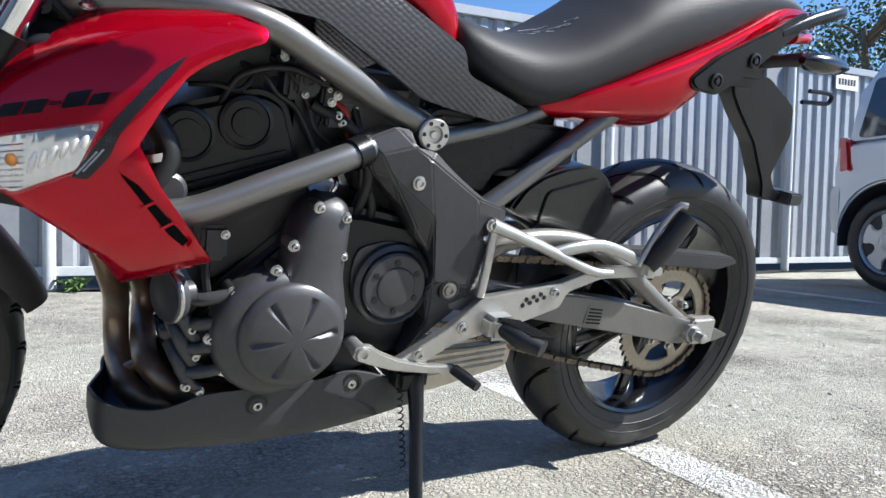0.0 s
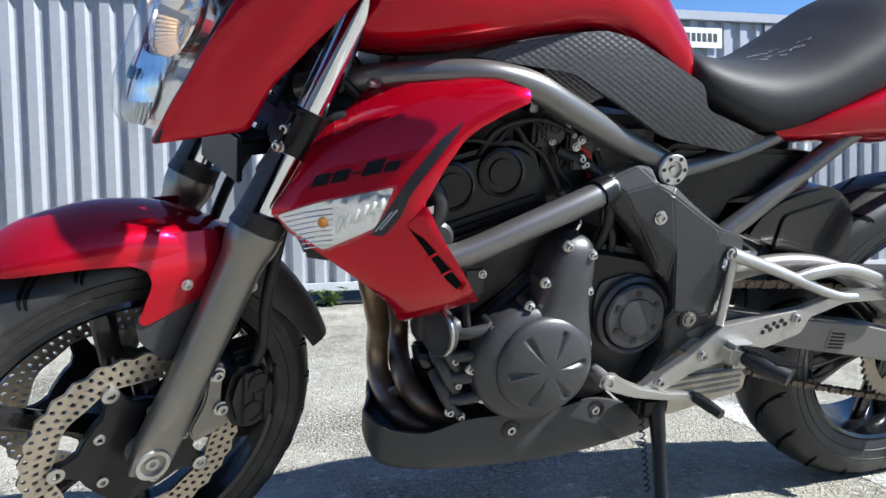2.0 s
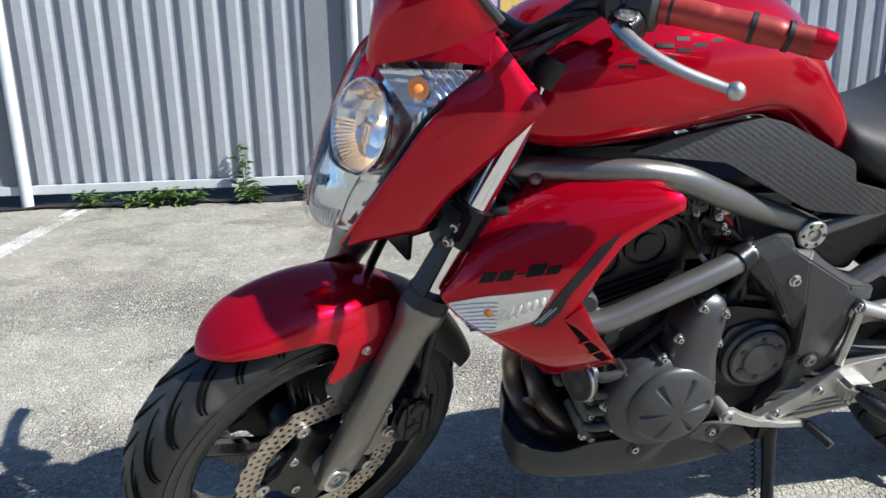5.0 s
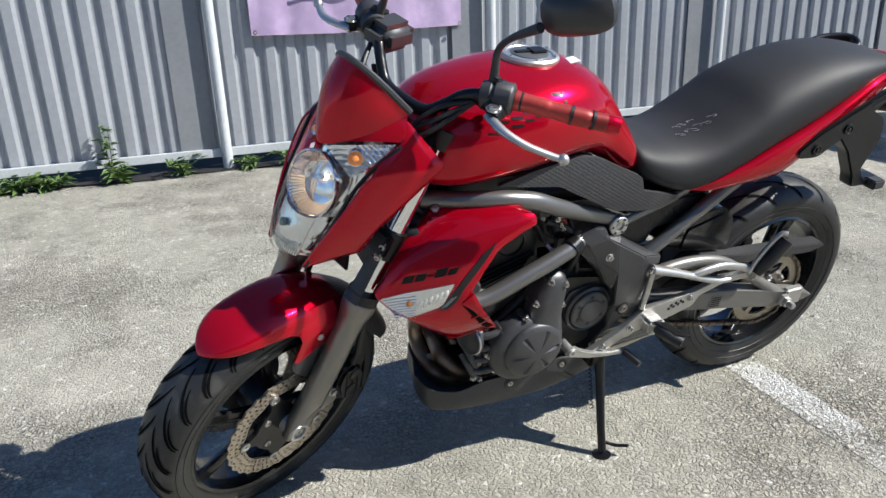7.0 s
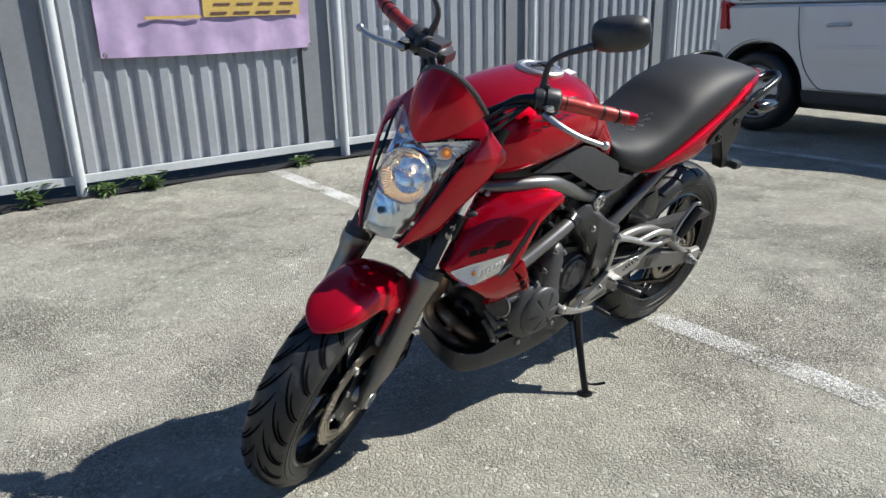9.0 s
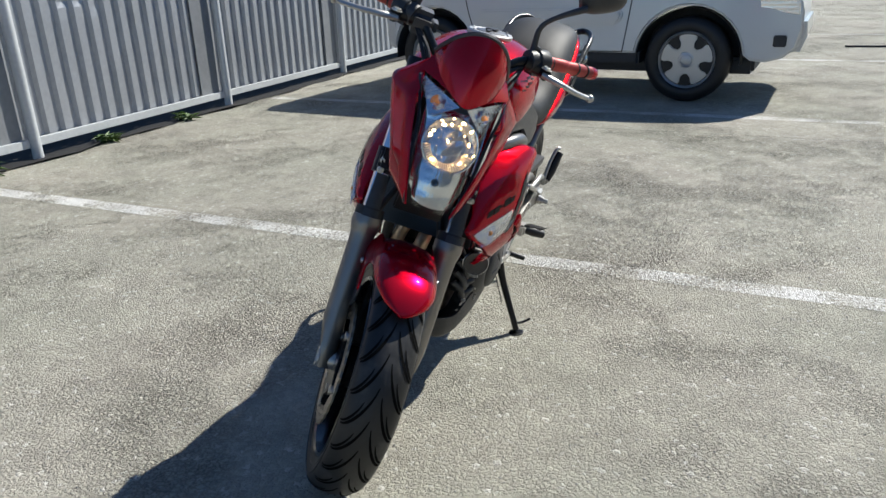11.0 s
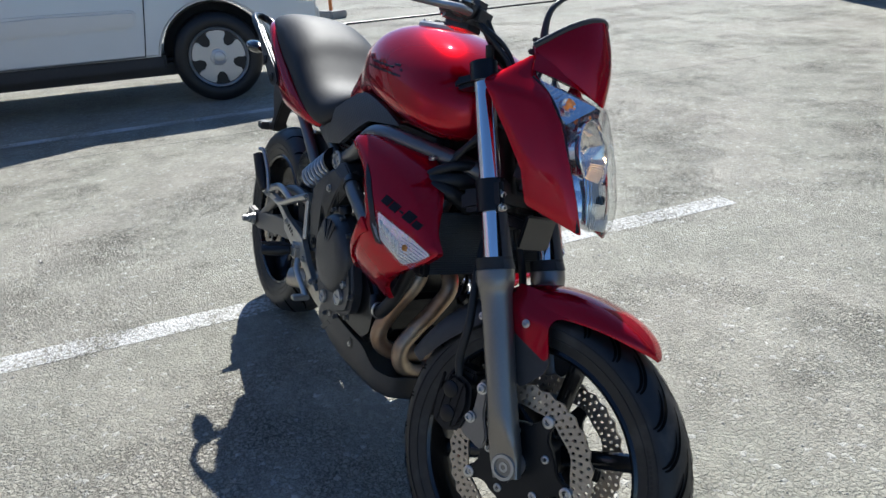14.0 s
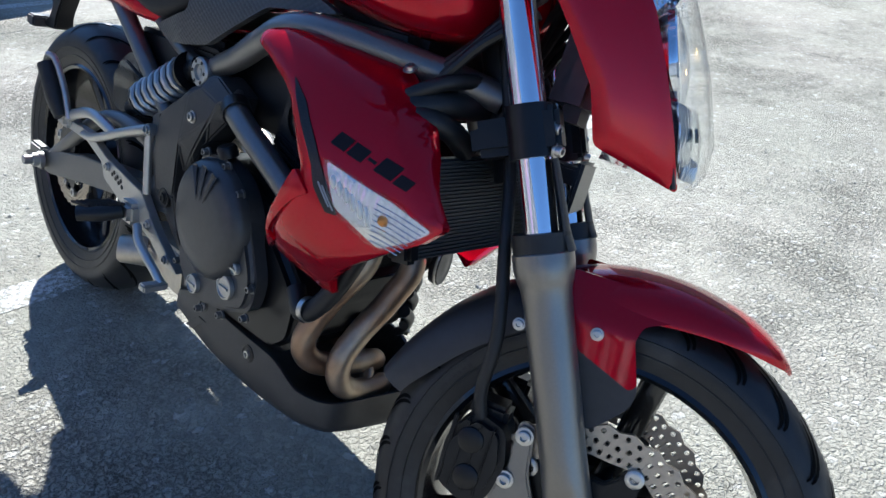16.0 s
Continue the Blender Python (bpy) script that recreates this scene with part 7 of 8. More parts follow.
    bm = skin(bmesh.new(), [(1.056, 0.616), (1.033, 0.641), (1.012, 0.600), (0.938, 0.493), (0.974, 0.520), (0.969, 0.532), (1.034, 0.601)], at(0.0060), 0.006, 0.010, 0.004, 3, 0.003, 0.006)
    p_("rear_flap", bm, RED, "gloss red raised flap", sh)
    for u in () if s < 0 else (0.34, 0.68):
        a = Vector((1.044, 0.604)).lerp(Vector((0.980, 0.530)), u)
        bm = skin(bmesh.new(), [(a.x - 0.006, a.y + 0.004), (a.x + 0.008, a.y - 0.006), (a.x + 0.006, a.y - 0.009), (a.x - 0.008, a.y + 0.001)], at(0.0030), 0.002, 0.01)
        p_("slot_web", bm, RED, "", sh)
    x = 1.165
    for k, (w, lo_, hi_) in enumerate(((0.019, 0, 1), (0.019, 0, 1), (0.010, 0.42, 0.62), (0.022, 0.05, 1.2), (0.017, 0, 0.8))):
        x0, x1 = (x - w, x) if s > 0 else (1.066 + (1.165 - x), 1.066 + (1.165 - x) + w)
        base = 0.652 + (1.165 - (x0 + x1) / 2) * 0.30
        lean = 0.007 if s > 0 else -0.007
        bars = [(lo_, hi_)]
        for b0, b1 in bars:
            z0, z1 = base + 0.015 * b0, base + 0.015 * b1
            bm = skin(bmesh.new(), [(x0 - lean * b0, z0 + w * 0.15), (x1 - lean * b0, z0 - w * 0.15), (x1 - lean * b1, z1 - w * 0.15), (x0 - lean * b1, z1 + w * 0.15)], at(0.0014), 0.001, 0.008)
            p_("model_mark", bm, MARK, "dark lettering bar", sh)
        x -= w + 0.003
    outer = [(x, s * (shroud_roll(x, z) - 0.006), z) for x, z in ((0.905, 0.783), (0.930, 0.789), (0.992, 0.788), (1.050, 0.780), (1.084, 0.764), (1.114, 0.739), (1.144, 0.715), (1.162, 0.694), (1.193, 0.643), (1.209, 0.618))]
    inner = [(0.915, 0.165, 0.780), (0.945, 0.150, 0.782), (0.995, 0.130, 0.784), (1.045, 0.110, 0.776), (1.078, 0.098, 0.764), (1.094, 0.108, 0.738), (1.112, 0.114, 0.706), (1.124, 0.118, 0.680), (1.150, 0.122, 0.640), (1.166, 0.124, 0.615)]
    bm = bmesh.new()
    rows = []
    for a, b in zip(curve(outer, 4), curve([(x, y * s, z) for x, y, z in inner], 4)):
        rows.append([a.lerp(b, u) + Vector((0.003, 0, 0.003)) * math.sin(math.pi * u) for u in (0, 0.15, 0.4, 0.7, 1)])
    loft(bm, rows, closed=False)
    p_("shroud_flange", bm, RED, "", sh)
    bm = bolt(bmesh.new(), (1.076, 0.116 * s, 0.775), (0, s * 0.5, 1), 0.007, 0.006)
    p_("shroud_bolt", bm, STEEL, "", sh)

# ---- footrest brackets ----
def bracket(bm):
    slab(bm, [(0.655, 0.320), (0.602, 0.317), (0.551, 0.345), (0.423, 0.374), (0.350, 0.396), (0.338, 0.423), (0.268, 0.445), (0.120, 0.446), (0.120, 0.462), (0.271, 0.466), (0.355, 0.440), (0.509, 0.420), (0.564, 0.372)], 0.146, 0.162, 0.004, 0.008)
    tube(bm, [(0.516, 0.157, 0.540), (0.42, 0.158, 0.507), (0.300, 0.158, 0.462), (0.25, 0.158, 0.455)], [0.016, 0.0135, 0.013, 0.012], 14, 4, 0.7, (0, 1, 0))
    tube(bm, [(0.505, 0.154, 0.530), (0.508, 0.154, 0.47), (0.512, 0.154, 0.42)], 0.0075, 10, 3)
    tube(bm, [(0.385, 0.158, 0.490), (0.34, 0.164, 0.503), (0.288, 0.166, 0.507), (0.22, 0.164, 0.488), (0.150, 0.160, 0.460)], [0.011, 0.011, 0.0105, 0.0105, 0.013], 12, 4, 0.8)
    return bm


for b, s in zip(both("footrest_bracket", bracket, ALLOY, "cast aluminium footrest bracket"), (1, -1)):
    for x, z in ((0.517, 0.540), (0.614, 0.333), (0.541, 0.372), (0.367, 0.424)):
        bm = bolt(bmesh.new(), (x, 0.163 * s, z), (0, s, 0), 0.0075, 0.006)
        p_("bracket_bolt", bm, STEEL, "", b)
    for k in range(7):
        bm = spin(bmesh.new(), [(0, 0.0042), (0.0008, 0.004), (0.0008, 0)], (0.430 - 0.014 * (k % 4) - 0.006 * (k // 4), 0.1625 * s, 0.404 + 0.010 * (k // 4) + 0.004 * (k % 4)), (0, s, 0), 10)
        p_("bracket_hole", bm, DARK, "", b)
    # rider's peg
    bm = bmesh.new()
    box(bm, (0.455, 0.162 * s - 0.02, 0.355), (0.505, 0.162 * s + 0.03, 0.395), 0.008)
    peg = p_("rider_footpeg", bm, ALLOY, "folding footpeg with a ribbed rubber")
    bm = tube(bmesh.new(), [(0.478, 0.180 * s, 0.378), (0.462, 0.212 * s, 0.371), (0.442, 0.246 * s, 0.364)], [0.014, 0.0175, 0.014], 14, 4, 1.3, (0, 0, 1))
    p_("peg_rubber", bm, RUBBER, "", peg)
    for k in range(9):
        u = k / 8
        c = Vector((0.474, 0.192 * s, 0.392)).lerp(Vector((0.444, 0.242 * s, 0.382)), u)
        bm = bmesh.new()
        box(bm, (-0.019, -0.002, -0.002), (0.019, 0.002, 0.003), 0.001, Matrix.Translation(c) @ Matrix.Rotation(-0.5 * s, 4, "Z"))
        p_("peg_rib", bm, RUBBER, "", peg)
    # passenger's peg, folded up
    bm = bmesh.new()
    box(bm, (0.150, 0.165 * s - 0.012, 0.448), (0.192, 0.165 * s + 0.020, 0.482), 0.008)
    pp = p_("passenger_footpeg", bm, ALLOY, "folded passenger footpeg with ribbed rubber")
    bm = tube(bmesh.new(), [(0.180, 0.180 * s, 0.470), (0.158, 0.184 * s, 0.505), (0.122, 0.190 * s, 0.566)], [0.012, 0.0175, 0.0165], 14, 3, 1.2, (0, 1, 0))
    p_("peg_rubber", bm, RUBBER, "", pp)
    bm = tube(bmesh.new(), [(0.196, 0.170 * s, 0.470), (0.170, 0.172 * s, 0.53), (0.142, 0.180 * s, 0.580), (0.128, 0.190 * s, 0.585)], 0.0065, 10, 3)
    p_("peg_frame", bm, ALLOY, "", pp)
# shift lever
bm = bmesh.new()
slab(bm, [(0.722, 0.356), (0.726, 0.338), (0.704, 0.328), (0.660, 0.313), (0.600, 0.302), (0.548, 0.296), (0.538, 0.303), (0.545, 0.311), (0.600, 0.317), (0.650, 0.330), (0.684, 0.346), (0.700, 0.358)], 0.158, 0.171, 0.004, 0.006)
spin(bm, [(-0.03, 0.011), (0.018, 0.012), (0.024, 0.010), (0.024, 0.006), (0.018, 0.005), (0.018, 0)], (0.711, 0.150, 0.344), (0, 1, 0), 20)
lev = p_("shift_lever", bm, ALLOY, "silver shift lever with a rubber tip")
bm = tube(bmesh.new(), [(0.548, 0.170, 0.304), (0.540, 0.195, 0.300), (0.533, 0.218, 0.296)], [0.009, 0.0095, 0.008], 14, 3)
p_("lever_tip", bm, RUBBER, "", lev)
bm = bmesh.new()
tube(bm, [(0.52, -0.172, 0.362), (0.56, -0.185, 0.345), (0.62, -0.185, 0.318), (0.66, -0.19, 0.308)], 0.008, 12, 4)
box(bm, (0.645, -0.225, 0.300), (0.665, -0.18, 0.314), 0.003)
p_("brake_pedal", bm, ALLOY, "silver rear brake pedal")

# ---- side stand ----
bm = bmesh.new()
tube(bm, [(0.606, 0.150, 0.290), (0.610, 0.180, 0.225), (0.625, 0.232, 0.140), (0.632, 0.268, 0.080)], [0.014, 0.0115, 0.0105, 0.0105], 14, 4)
box(bm, (0.585, 0.118, 0.265), (0.640, 0.160, 0.305), 0.008)
stand = p_("side_stand", bm, BLACK_SATIN, "black side stand with a flat foot")
bm = spin(bmesh.new(), [(0.0, 0), (0.0, 0.024), (0.006, 0.024), (0.008, 0.018), (0.008, 0)], (0.634, 0.272, 0.0655), (0, -0.232, 0.973), 20)
p_("stand_foot", bm, BLACK_SATIN, "", stand)
bm = tube(bmesh.new(), [(0.628, 0.255, 0.100), (0.600, 0.275, 0.094), (0.580, 0.298, 0.108)], 0.0045, 10, 4)
p_("stand_lever", bm, BLACK_SATIN, "", stand)
bm = bmesh.new()
line = [Vector((0.612, 0.140, 0.270)).lerp(Vector((0.618, 0.196, 0.160)), k / 60) for k in range(61)]
tube(bm, [p + Vector((math.cos(k * 1.25) * 0.0045 + 0.014, 0, math.sin(k * 1.25) * 0.002)) for k, p in enumerate(line)], 0.0012, 5, 2)
p_("stand_spring", bm, DARK, "", stand)

# ---- swingarm, chain, shock ----
SA = [(0.56, 0.450), (0.44, 0.425), (0.30, 0.405), (0.18, 0.388), (0.02, 0.350), (-0.10, 0.318), (-0.145, 0.300), (-0.10, 0.288), (0.01, 0.292), (0.20, 0.332), (0.40, 0.370), (0.56, 0.395)]


def arm(bm):
    slab(bm, SA, 0.098, 0.138, 0.010, 0.012, 3)
    tube(bm, [(0.53, 0.115, 0.46), (0.46, 0.125, 0.500), (0.36, 0.128, 0.510), (0.26, 0.128, 0.490), (0.16, 0.126, 0.435), (0.06, 0.124, 0.370), (0.0, 0.120, 0.335)], 0.0155, 14, 5)
    return bm


for a, s in zip(both("swingarm", arm, SWING, "grey swingarm beam with an arched brace"), (1, -1)):
    bm = bmesh.new()
    box(bm, (-0.085, 0.135 * s - 0.012, 0.290), (-0.02, 0.135 * s + 0.012, 0.345), 0.005)
    p_("chain_adjuster", bm, ALLOY if s > 0 else SWING, "", a)
    bm = bmesh.new()
    spin(bm, [(0, 0.019), (0.010, 0.019), (0.011, 0.016), (0.022, 0.015), (0.023, 0.0105), (0.040, 0.010), (0.042, 0.007), (0.042, 0)], (-0.010, 0.145 * s, 0.320), (0, s, 0), 6 if s > 0 else 18)
    p_("axle_nut", bm, ALLOY, "", a)
    if s > 0:
        bm = bmesh.new()
        slab(bm, [(0.262, 0.386), (0.222, 0.380), (0.226, 0.345), (0.268, 0.352)], 0.1385, 0.1395, 0)
        p_("warning_label", bm, SWING, "dark printed label", a)
        for k in range(5):
            bm = bmesh.new()
            slab(bm, [(0.262 - 0.003 + 0.001 * k, 0.382 - 0.0065 * k), (0.228, 0.378 - 0.0065 * k), (0.228, 0.3745 - 0.0065 * k), (0.262 - 0.003 + 0.001 * k, 0.3785 - 0.0065 * k)], 0.1396, 0.1400, 0)
            p_("label_bar", bm, MARK, "", a)
bm = tube(bmesh.new(), [(0.54, 0.10, 0.42), (0.52, 0.0, 0.42), (0.54, -0.10, 0.42)], 0.03, 14, 4)
p_("pivot_tube", bm, SWING, "")
# rear sprocket
SPROCKET = mat("sprocket_steel", (0.36, 0.32, 0.26), 0.36, 0.9, 0.2, 120)
bm = bmesh.new()
N = 46
outer = []
for k in range(N * 2):
    a = math.tau * k / (N * 2)
    outer.append((math.cos(a) * (0.119 if k % 2 else 0.111), math.sin(a) * (0.119 if k % 2 else 0.111)))
ring0 = [bm.verts.new(REAR_AXLE + Vector((x, 0.084, z))) for x, z in outer]
ring1 = [bm.verts.new(REAR_AXLE + Vector((math.cos(math.tau * k / 92) * 0.088, 0.084, math.sin(math.tau * k / 92) * 0.088))) for k in range(92)]
for k in range(92):
    bm.faces.new((ring0[k], ring0[(k + 1) % 92], ring1[(k + 1) % 92], ring1[k]))
g = bmesh.ops.extrude_face_region(bm, geom=bm.faces[:])
bmesh.ops.translate(bm, verts=[v for v in g["geom"] if isinstance(v, bmesh.types.BMVert)], vec=(0, 0.006, 0))
spr = p_("rear_sprocket", bm, SPROCKET, "toothed steel rear sprocket")
star = []
for k in range(6):
    a = math.tau * k / 6
    for da, r in ((-0.46, 0.050), (-0.14, 0.066), (-0.13, 0.090), (0.13, 0.090), (0.14, 0.066), (0.46, 0.050)):
        star.append((REAR_AXLE.x + math.cos(a + da) * r, REAR_AXLE.z + math.sin(a + da) * r))
p_("sprocket_web", slab(bmesh.new(), star, 0.085, 0.0905, 0.001), SPROCKET, "", spr)
bm = spin(bmesh.new(), [(0.07, 0.048), (0.084, 0.046), (0.092, 0.034), (0.098, 0.032), (0.098, 0.0)], REAR_AXLE, (0, 1, 0), 36)
p_("sprocket_hub", bm, BLACK_SATIN, "", spr)
for k in range(6):
    a = math.tau * k / 6 + 0.26
    bm = spin(bmesh.new(), [(0, 0.009), (0.008, 0.009), (0.009, 0.006), (0.014, 0.005), (0.014, 0)], REAR_AXLE + Vector((math.cos(a) * 0.052, 0.091, math.sin(a) * 0.052)), (0, 1, 0), 6)
    p_("sprocket_nut", bm, STEEL, "", spr)


def chain():
    """Links along the runs between the two sprockets and round the rear one."""
    c0, r0, c1, r1 = Vector((0.655, 0, 0.435)), 0.040, Vector((0, 0, 0.320)), 0.1165
    d = c0 - c1
    phi, q = math.atan2(d.z, d.x), math.acos((r1 - r0) / d.length)
    up, dn = phi + q, phi - q
    path = [c0 + Vector((math.cos(up), 0, math.sin(up))) * r0]
    end = c1 + Vector((math.cos(up), 0, math.sin(up))) * r1
    path += [path[0].lerp(end, k / 30) for k in range(1, 30)]
    sweep = math.tau - 2 * q
    path += [c1 + Vector((math.cos(up + sweep * k / 24), 0, math.sin(up + sweep * k / 24))) * r1 for k in range(25)]
    end2 = c0 + Vector((math.cos(dn), 0, math.sin(dn))) * r0
    last = path[-1]
    path += [last.lerp(end2, k / 30) + Vector((0, 0, -0.016 * math.sin(math.pi * k / 30))) for k in range(1, 31)]
    total, pts, step = 0.0, [path[0]], 0.0159
    for a, b in zip(path, path[1:]):
        l = (b - a).length
        while total + l >= step:
            u = (step - total) / l
            a = a.lerp(b, u)
            pts.append(a)
            l = (b - a).length
            total = 0.0
        total += l
    outer = slab(bmesh.new(), [(-0.0115, 0.0), (-0.0085, 0.006), (-0.003, 0.0042), (0.003, 0.0042), (0.0085, 0.006), (0.0115, 0.0), (0.0085, -0.006), (0.003, -0.0042), (-0.003, -0.0042), (-0.0085, -0.006)], 0.0072, 0.0088, 0)
    slab(outer, [(-0.0115, 0.0), (-0.0085, 0.006), (-0.003, 0.0042), (0.003, 0.0042), (0.0085, 0.006), (0.0115, 0.0), (0.0085, -0.006), (0.003, -0.0042), (-0.003, -0.0042), (-0.0085, -0.006)], -0.0088, -0.0072, 0)
    spin(outer, [(-0.0095, 0.0), (-0.0095, 0.0042), (0.0095, 0.0042), (0.0095, 0.0)], (-0.008, 0, 0), (0, 1, 0), 8)
    spin(outer, [(-0.0095, 0.0), (-0.0095, 0.0042), (0.0095, 0.0042), (0.0095, 0.0)], (0.008, 0, 0), (0, 1, 0), 8)
    me = bpy.data.meshes.new("chain_link")
    outer.to_mesh(me)
    outer.free()
    me.materials.append(CHAIN_METAL)
    bm = tube(bmesh.new(), [p + Vector((0, 0.088, 0)) for p in path[::2]], 0.0030, 6, 1)
    ch = p_("drive_chain", bm, CHAIN_METAL, "oily dark drive chain")
    for k in range(len(pts) - 1):
        a, b = pts[k], pts[k + 1]
        link = new("chain_link", me)
        link.parent = ch
        ang = math.atan2((b - a).z, (b - a).x)
        link.matrix_basis = Matrix.Translation((a + b) / 2 + Vector((0, 0.088, 0))) @ Matrix.Rotation(-ang, 4, "Y") @ Matrix.Diagonal((1, 1.0 if k % 2 else 0.72, 1, 1))


CHAIN_METAL = mat("chain_metal", (0.16, 0.13, 0.10), 0.38, 0.85, 0.3, 200)
chain()
bm = bmesh.new()
slab(bm, [(0.30, 0.500), (0.165, 0.482), (0.05, 0.476), (-0.14, 0.462), (-0.155, 0.448), (-0.10, 0.436), (0.05, 0.446), (0.17, 0.455), (0.31, 0.478)], 0.070, 0.110, 0.005, 0.008)
p_("chain_guard", bm, PLASTIC, "matt black chain guard")


bm = slab(bmesh.new(), [(0.430, 0.545), (0.405, 0.582), (0.370, 0.606), (0.325, 0.622), (0.280, 0.630), (0.245, 0.622), (0.215, 0.600), (0.203, 0.575), (0.240, 0.548), (0.285, 0.518), (0.370, 0.520)], -0.085, 0.085, 0.018, 0.010, 4)
for s in (1, -1):
    slab(bm, [(0.360, 0.580), (0.250, 0.610), (0.206, 0.575), (0.208, 0.510), (0.240, 0.500), (0.372, 0.520)], 0.0845 * s, 0.0895 * s, 0.002, 0.012)
p_("rear_hugger", bm, BLACK_GLOSS, "gloss black rear hugger over the tyre")
# side-mounted shock absorber with its spring
A, Bp = Vector((0.330, -0.105, 0.530)), Vector((0.585, -0.110, 0.668))
bm = tube(bmesh.new(), [A.lerp(Bp, u) for u in (0, 0.4, 0.7, 1.0)], [0.016, 0.016, 0.020, 0.020], 16, 2)
shock = p_("shock_absorber", bm, DARK, "side-mounted shock absorber with a grey coil spring")
bm = bmesh.new()
ax = (Bp - A).normalized()
u1 = ax.cross(Vector((0, 1, 0))).normalized()
u2 = ax.cross(u1)
tube(bm, [A.lerp(Bp, 0.25 + 0.62 * k / 84) + (u1 * math.cos(k * math.tau / 12) + u2 * math.sin(k * math.tau / 12)) * 0.031 for k in range(85)], 0.0062, 8, 1)
p_("coil_spring", bm, ALLOY, "light grey coil spring", shock)
for u in (0.24, 0.88):
    bm = tube(bmesh.new(), [A.lerp(Bp, u - 0.012), A.lerp(Bp, u + 0.012)], 0.036, 24, 2)
    p_("spring_seat", bm, BLACK_SATIN, "", shock)
# rear caliper
bm = slab(bmesh.new(), [(0.05, 0.345), (0.12, 0.36), (0.13, 0.41), (0.10, 0.44), (0.04, 0.42), (0.03, 0.37)], -0.125, -0.06, 0.008, 0.012)
p_("rear_caliper", bm, BLACK_SATIN, "black rear brake caliper")

# ---- small things in the engine bay ----
for lo, hi, m_, r in (((0.792, 0.085, 0.702), (0.826, 0.108, 0.742), PLASTIC, 0.004), ((0.768, 0.088, 0.690), (0.790, 0.112, 0.716), BLACK_SATIN, 0.004), ((0.752, 0.090, 0.662), (0.780, 0.112, 0.684), PLASTIC, 0.003),
                      ((0.826, 0.080, 0.728), (0.850, 0.100, 0.752), BLACK_SATIN, 0.004), ((0.735, 0.070, 0.600), (0.760, 0.098, 0.640), PLASTIC, 0.005), ((0.900, 0.060, 0.470), (0.935, 0.108, 0.520), PLASTIC, 0.006)):
    bm = bmesh.new()
    box(bm, lo, hi, r)
    p_("connector", bm, m_, "", engine)
bm = spin(bmesh.new(), [(0, 0.0085), (0.003, 0.0085), (0.0035, 0.006), (0.002, 0.0055), (0.002, 0)], (0.809, 0.108, 0.722), (0, 1, 0), 18)
p_("relay_cap", bm, DARK, "", engine)
RED_WIRE = mat("red_wire", (0.35, 0.012, 0.010), 0.45)
for pts, r, m_ in (([(0.775, 0.100, 0.700), (0.758, 0.108, 0.690), (0.748, 0.106, 0.676), (0.742, 0.098, 0.650)], 0.0035, RED_WIRE),
                   ([(0.860, 0.095, 0.745), (0.835, 0.106, 0.728), (0.805, 0.100, 0.690), (0.795, 0.104, 0.660), (0.770, 0.100, 0.640)], 0.0032, RUBBER),
                   ([(0.900, 0.090, 0.735), (0.870, 0.106, 0.722), (0.850, 0.104, 0.700), (0.820, 0.100, 0.680), (0.790, 0.102, 0.630)], 0.0040, RUBBER),
                   ([(0.960, 0.095, 0.700), (0.930, 0.108, 0.704), (0.900, 0.108, 0.700), (0.880, 0.100, 0.720)], 0.0035, RUBBER),
                   ([(0.735, 0.095, 0.690), (0.725, 0.106, 0.650), (0.718, 0.108, 0.600), (0.712, 0.105, 0.560)], 0.0060, RUBBER),
                   ([(0.760, 0.095, 0.600), (0.755, 0.108, 0.585), (0.762, 0.110, 0.570)], 0.0040, CHROME),
                   ([(0.790, 0.095, 0.632), (0.782, 0.110, 0.620), (0.766, 0.110, 0.612)], 0.0045, ALLOY),
                   ([(0.925, 0.085, 0.500), (0.930, 0.112, 0.470), (0.926, 0.116, 0.430), (0.915, 0.114, 0.400)], 0.0055, RUBBER),
                   ([(0.960, 0.060, 0.520), (0.985, 0.090, 0.480), (0.975, 0.110, 0.440), (0.950, 0.112, 0.410)], 0.0050, RUBBER)):
    bm = tube(bmesh.new(), pts, r, 8, 5)
    p_("wire" if r < 0.0042 else "hose", bm, m_, "", engine)
for x, y, z in ((0.842, 0.100, 0.748), (0.776, 0.112, 0.696), (0.768, 0.112, 0.706), (0.758, 0.112, 0.670), (0.764, 0.110, 0.678), (0.905, 0.108, 0.508)):
    bm = bolt(bmesh.new(), (x, y, z), (0, 1, 0), 0.0048, 0.005)
    p_("relay_screw", bm, STEEL, "", engine)
bm = slab(bmesh.new(), [(0.985, 0.556), (0.945, 0.546), (0.935, 0.549), (0.975, 0.562)], 0.100, 0.128, 0.001)
p_("outlet_bracket", bm, ALLOY, "", engine)
for z0 in (0.300, 0.335, 0.372):
    bm = bmesh.new()
    tube(bm, [(0.965, 0.088, z0 + 0.05), (0.958, 0.112, z0 + 0.03), (0.944, 0.118, z0), (0.930, 0.116, z0 - 0.012)], [0.011, 0.010, 0.009, 0.008], 10, 4)
    p_("oil_gallery", bm, ENGINE_BLACK, "", engine)
for x, z in ((0.948, 0.296), (0.930, 0.286), (0.938, 0.340), (0.945, 0.380)):
    bm = bolt(bmesh.new(), (x, 0.120, z), (0, 1, 0), 0.0055, 0.008)
    p_("engine_bolt", bm, STEEL, "", engine)
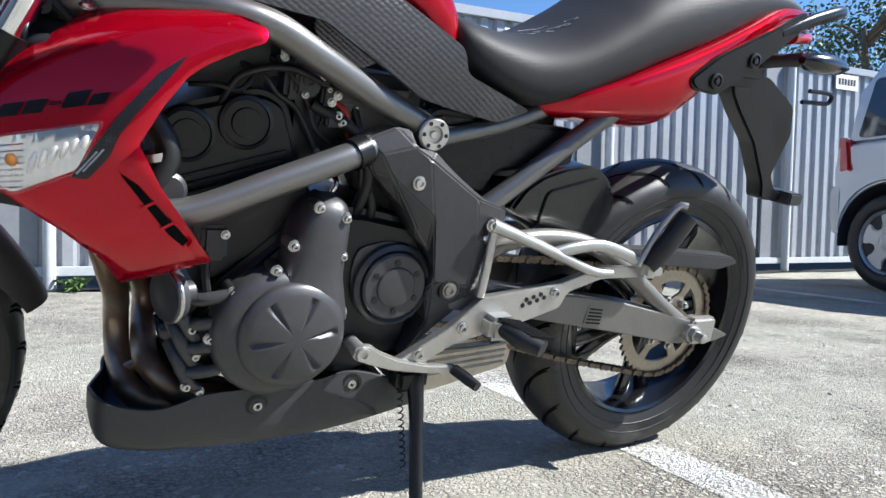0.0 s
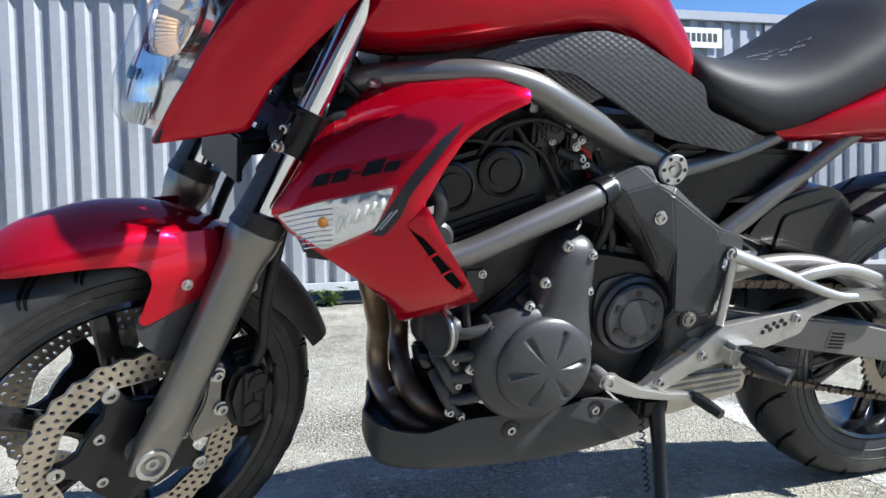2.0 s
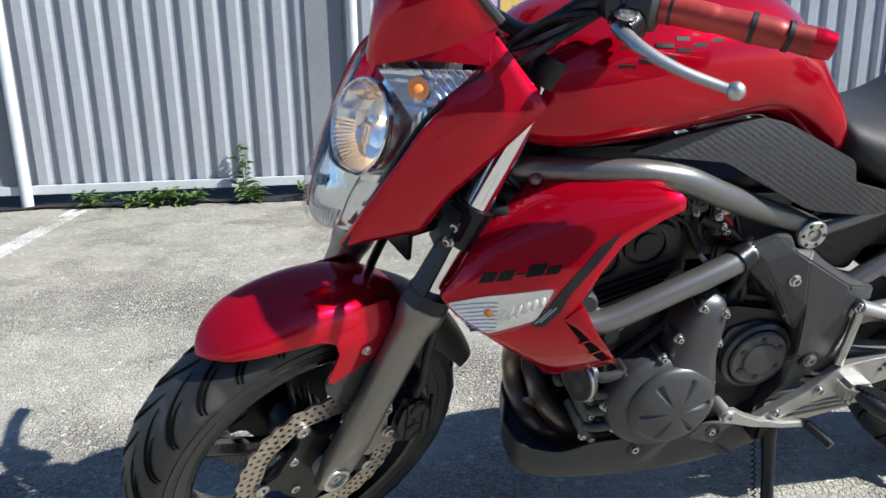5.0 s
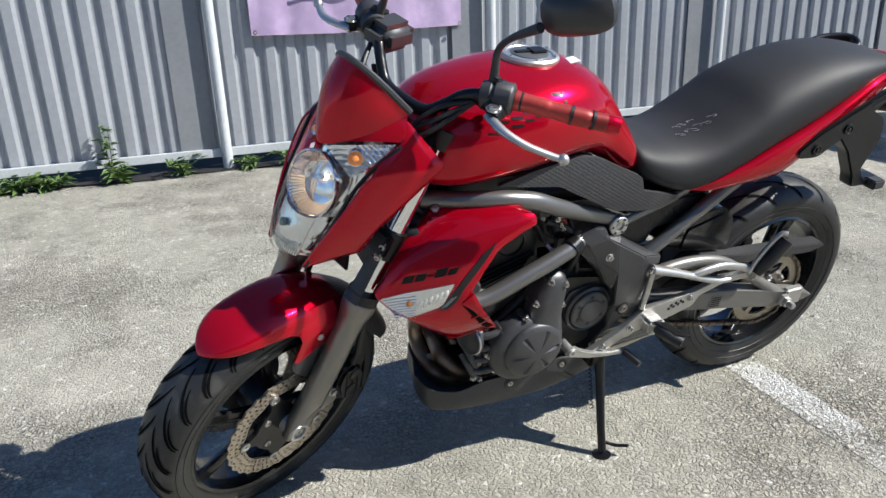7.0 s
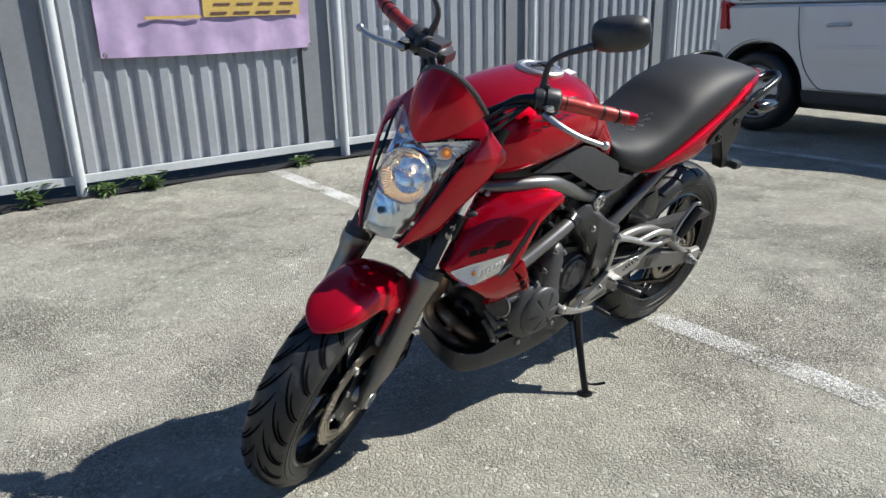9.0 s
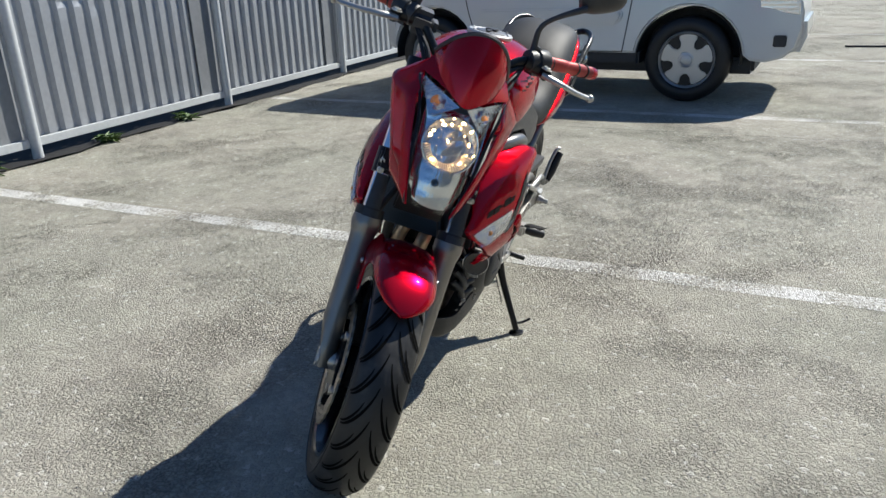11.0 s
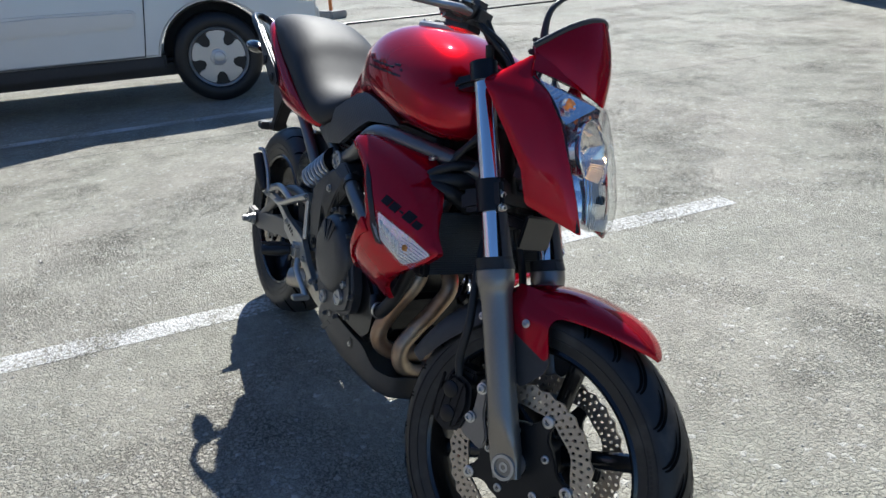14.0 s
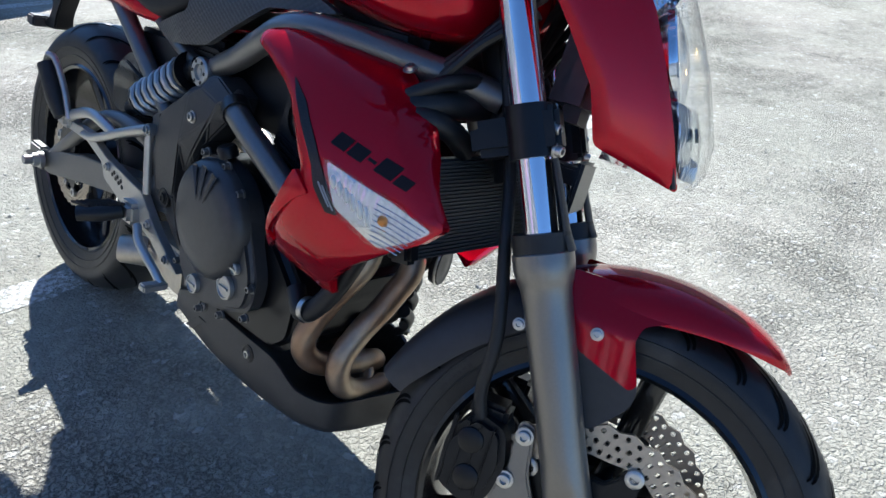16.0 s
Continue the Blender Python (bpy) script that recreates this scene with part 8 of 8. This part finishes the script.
# a collar where the lower frame tube meets the pivot cover
for s in (1, -1):
    bm = tube(bmesh.new(), [(0.750, 0.1385 * s, 0.630), (0.728, 0.130 * s, 0.638)], 0.0228, 20, 2)
    p_("tube_collar", bm, BLACK_SATIN, "")

# ---- loose stones and a joint in the asphalt ----
PEBBLE = mat("pebble", (0.29, 0.285, 0.262), 0.85, 0, 0.4, 300, big=60)
rnd = random.Random(11)
bm = bmesh.new()
for k in range(3600):
    if k % 3:
        x, y, r = rnd.gauss(-0.9, 1.6), rnd.gauss(-0.3, 1.5), rnd.uniform(0.0018, 0.0042)
    else:
        x, y, r = rnd.uniform(-4.5, 6.5), rnd.uniform(-4.0, 3.5), rnd.uniform(0.002, 0.0065)
    z = r * 0.35
    turn = rnd.uniform(0, 6.28)
    ring = [bm.verts.new((x + math.cos(turn + a) * r * rnd.uniform(0.75, 1.3), y + math.sin(turn + a) * r * rnd.uniform(0.75, 1.3), z)) for a in (0, 1.26, 2.51, 3.77, 5.03)]
    top = bm.verts.new((x + rnd.uniform(-0.3, 0.3) * r, y + rnd.uniform(-0.3, 0.3) * r, z + r * rnd.uniform(0.5, 0.9)))
    low = bm.verts.new((x, y, -0.001))
    for a, b in zip(ring, ring[1:] + ring[:1]):
        bm.faces.new((a, b, top))
        bm.faces.new((b, a, low))
tagged(part("gravel", bm, PEBBLE, smooth=0), "small loose grey stones scattered on the asphalt", "gravel", kind="stuff")
JOINT = mat("joint_tar", (0.10, 0.098, 0.09), 0.9, 0, 0.4, 60)
bm = bmesh.new()
rows = []
for k in range(70):
    y = 3.3 - k * 0.13
    x = 2.70 + 0.012 * y + 0.020 * noise.noise((0, y * 1.7, 5)) + 0.006 * noise.noise((0, y * 9, 7))
    w = 0.0035 + 0.0022 * noise.noise((3, y * 6, 1))
    rows.append((bm.verts.new((x - w, y, 0.0012)), bm.verts.new((x + w, y, 0.0012))))
for a, b in zip(rows, rows[1:]):
    bm.faces.new((a[0], a[1], b[1], b[0]))
tagged(part("asphalt_joint", bm, JOINT, smooth=0), "thin dark joint running across the asphalt", "joint", kind="structure")
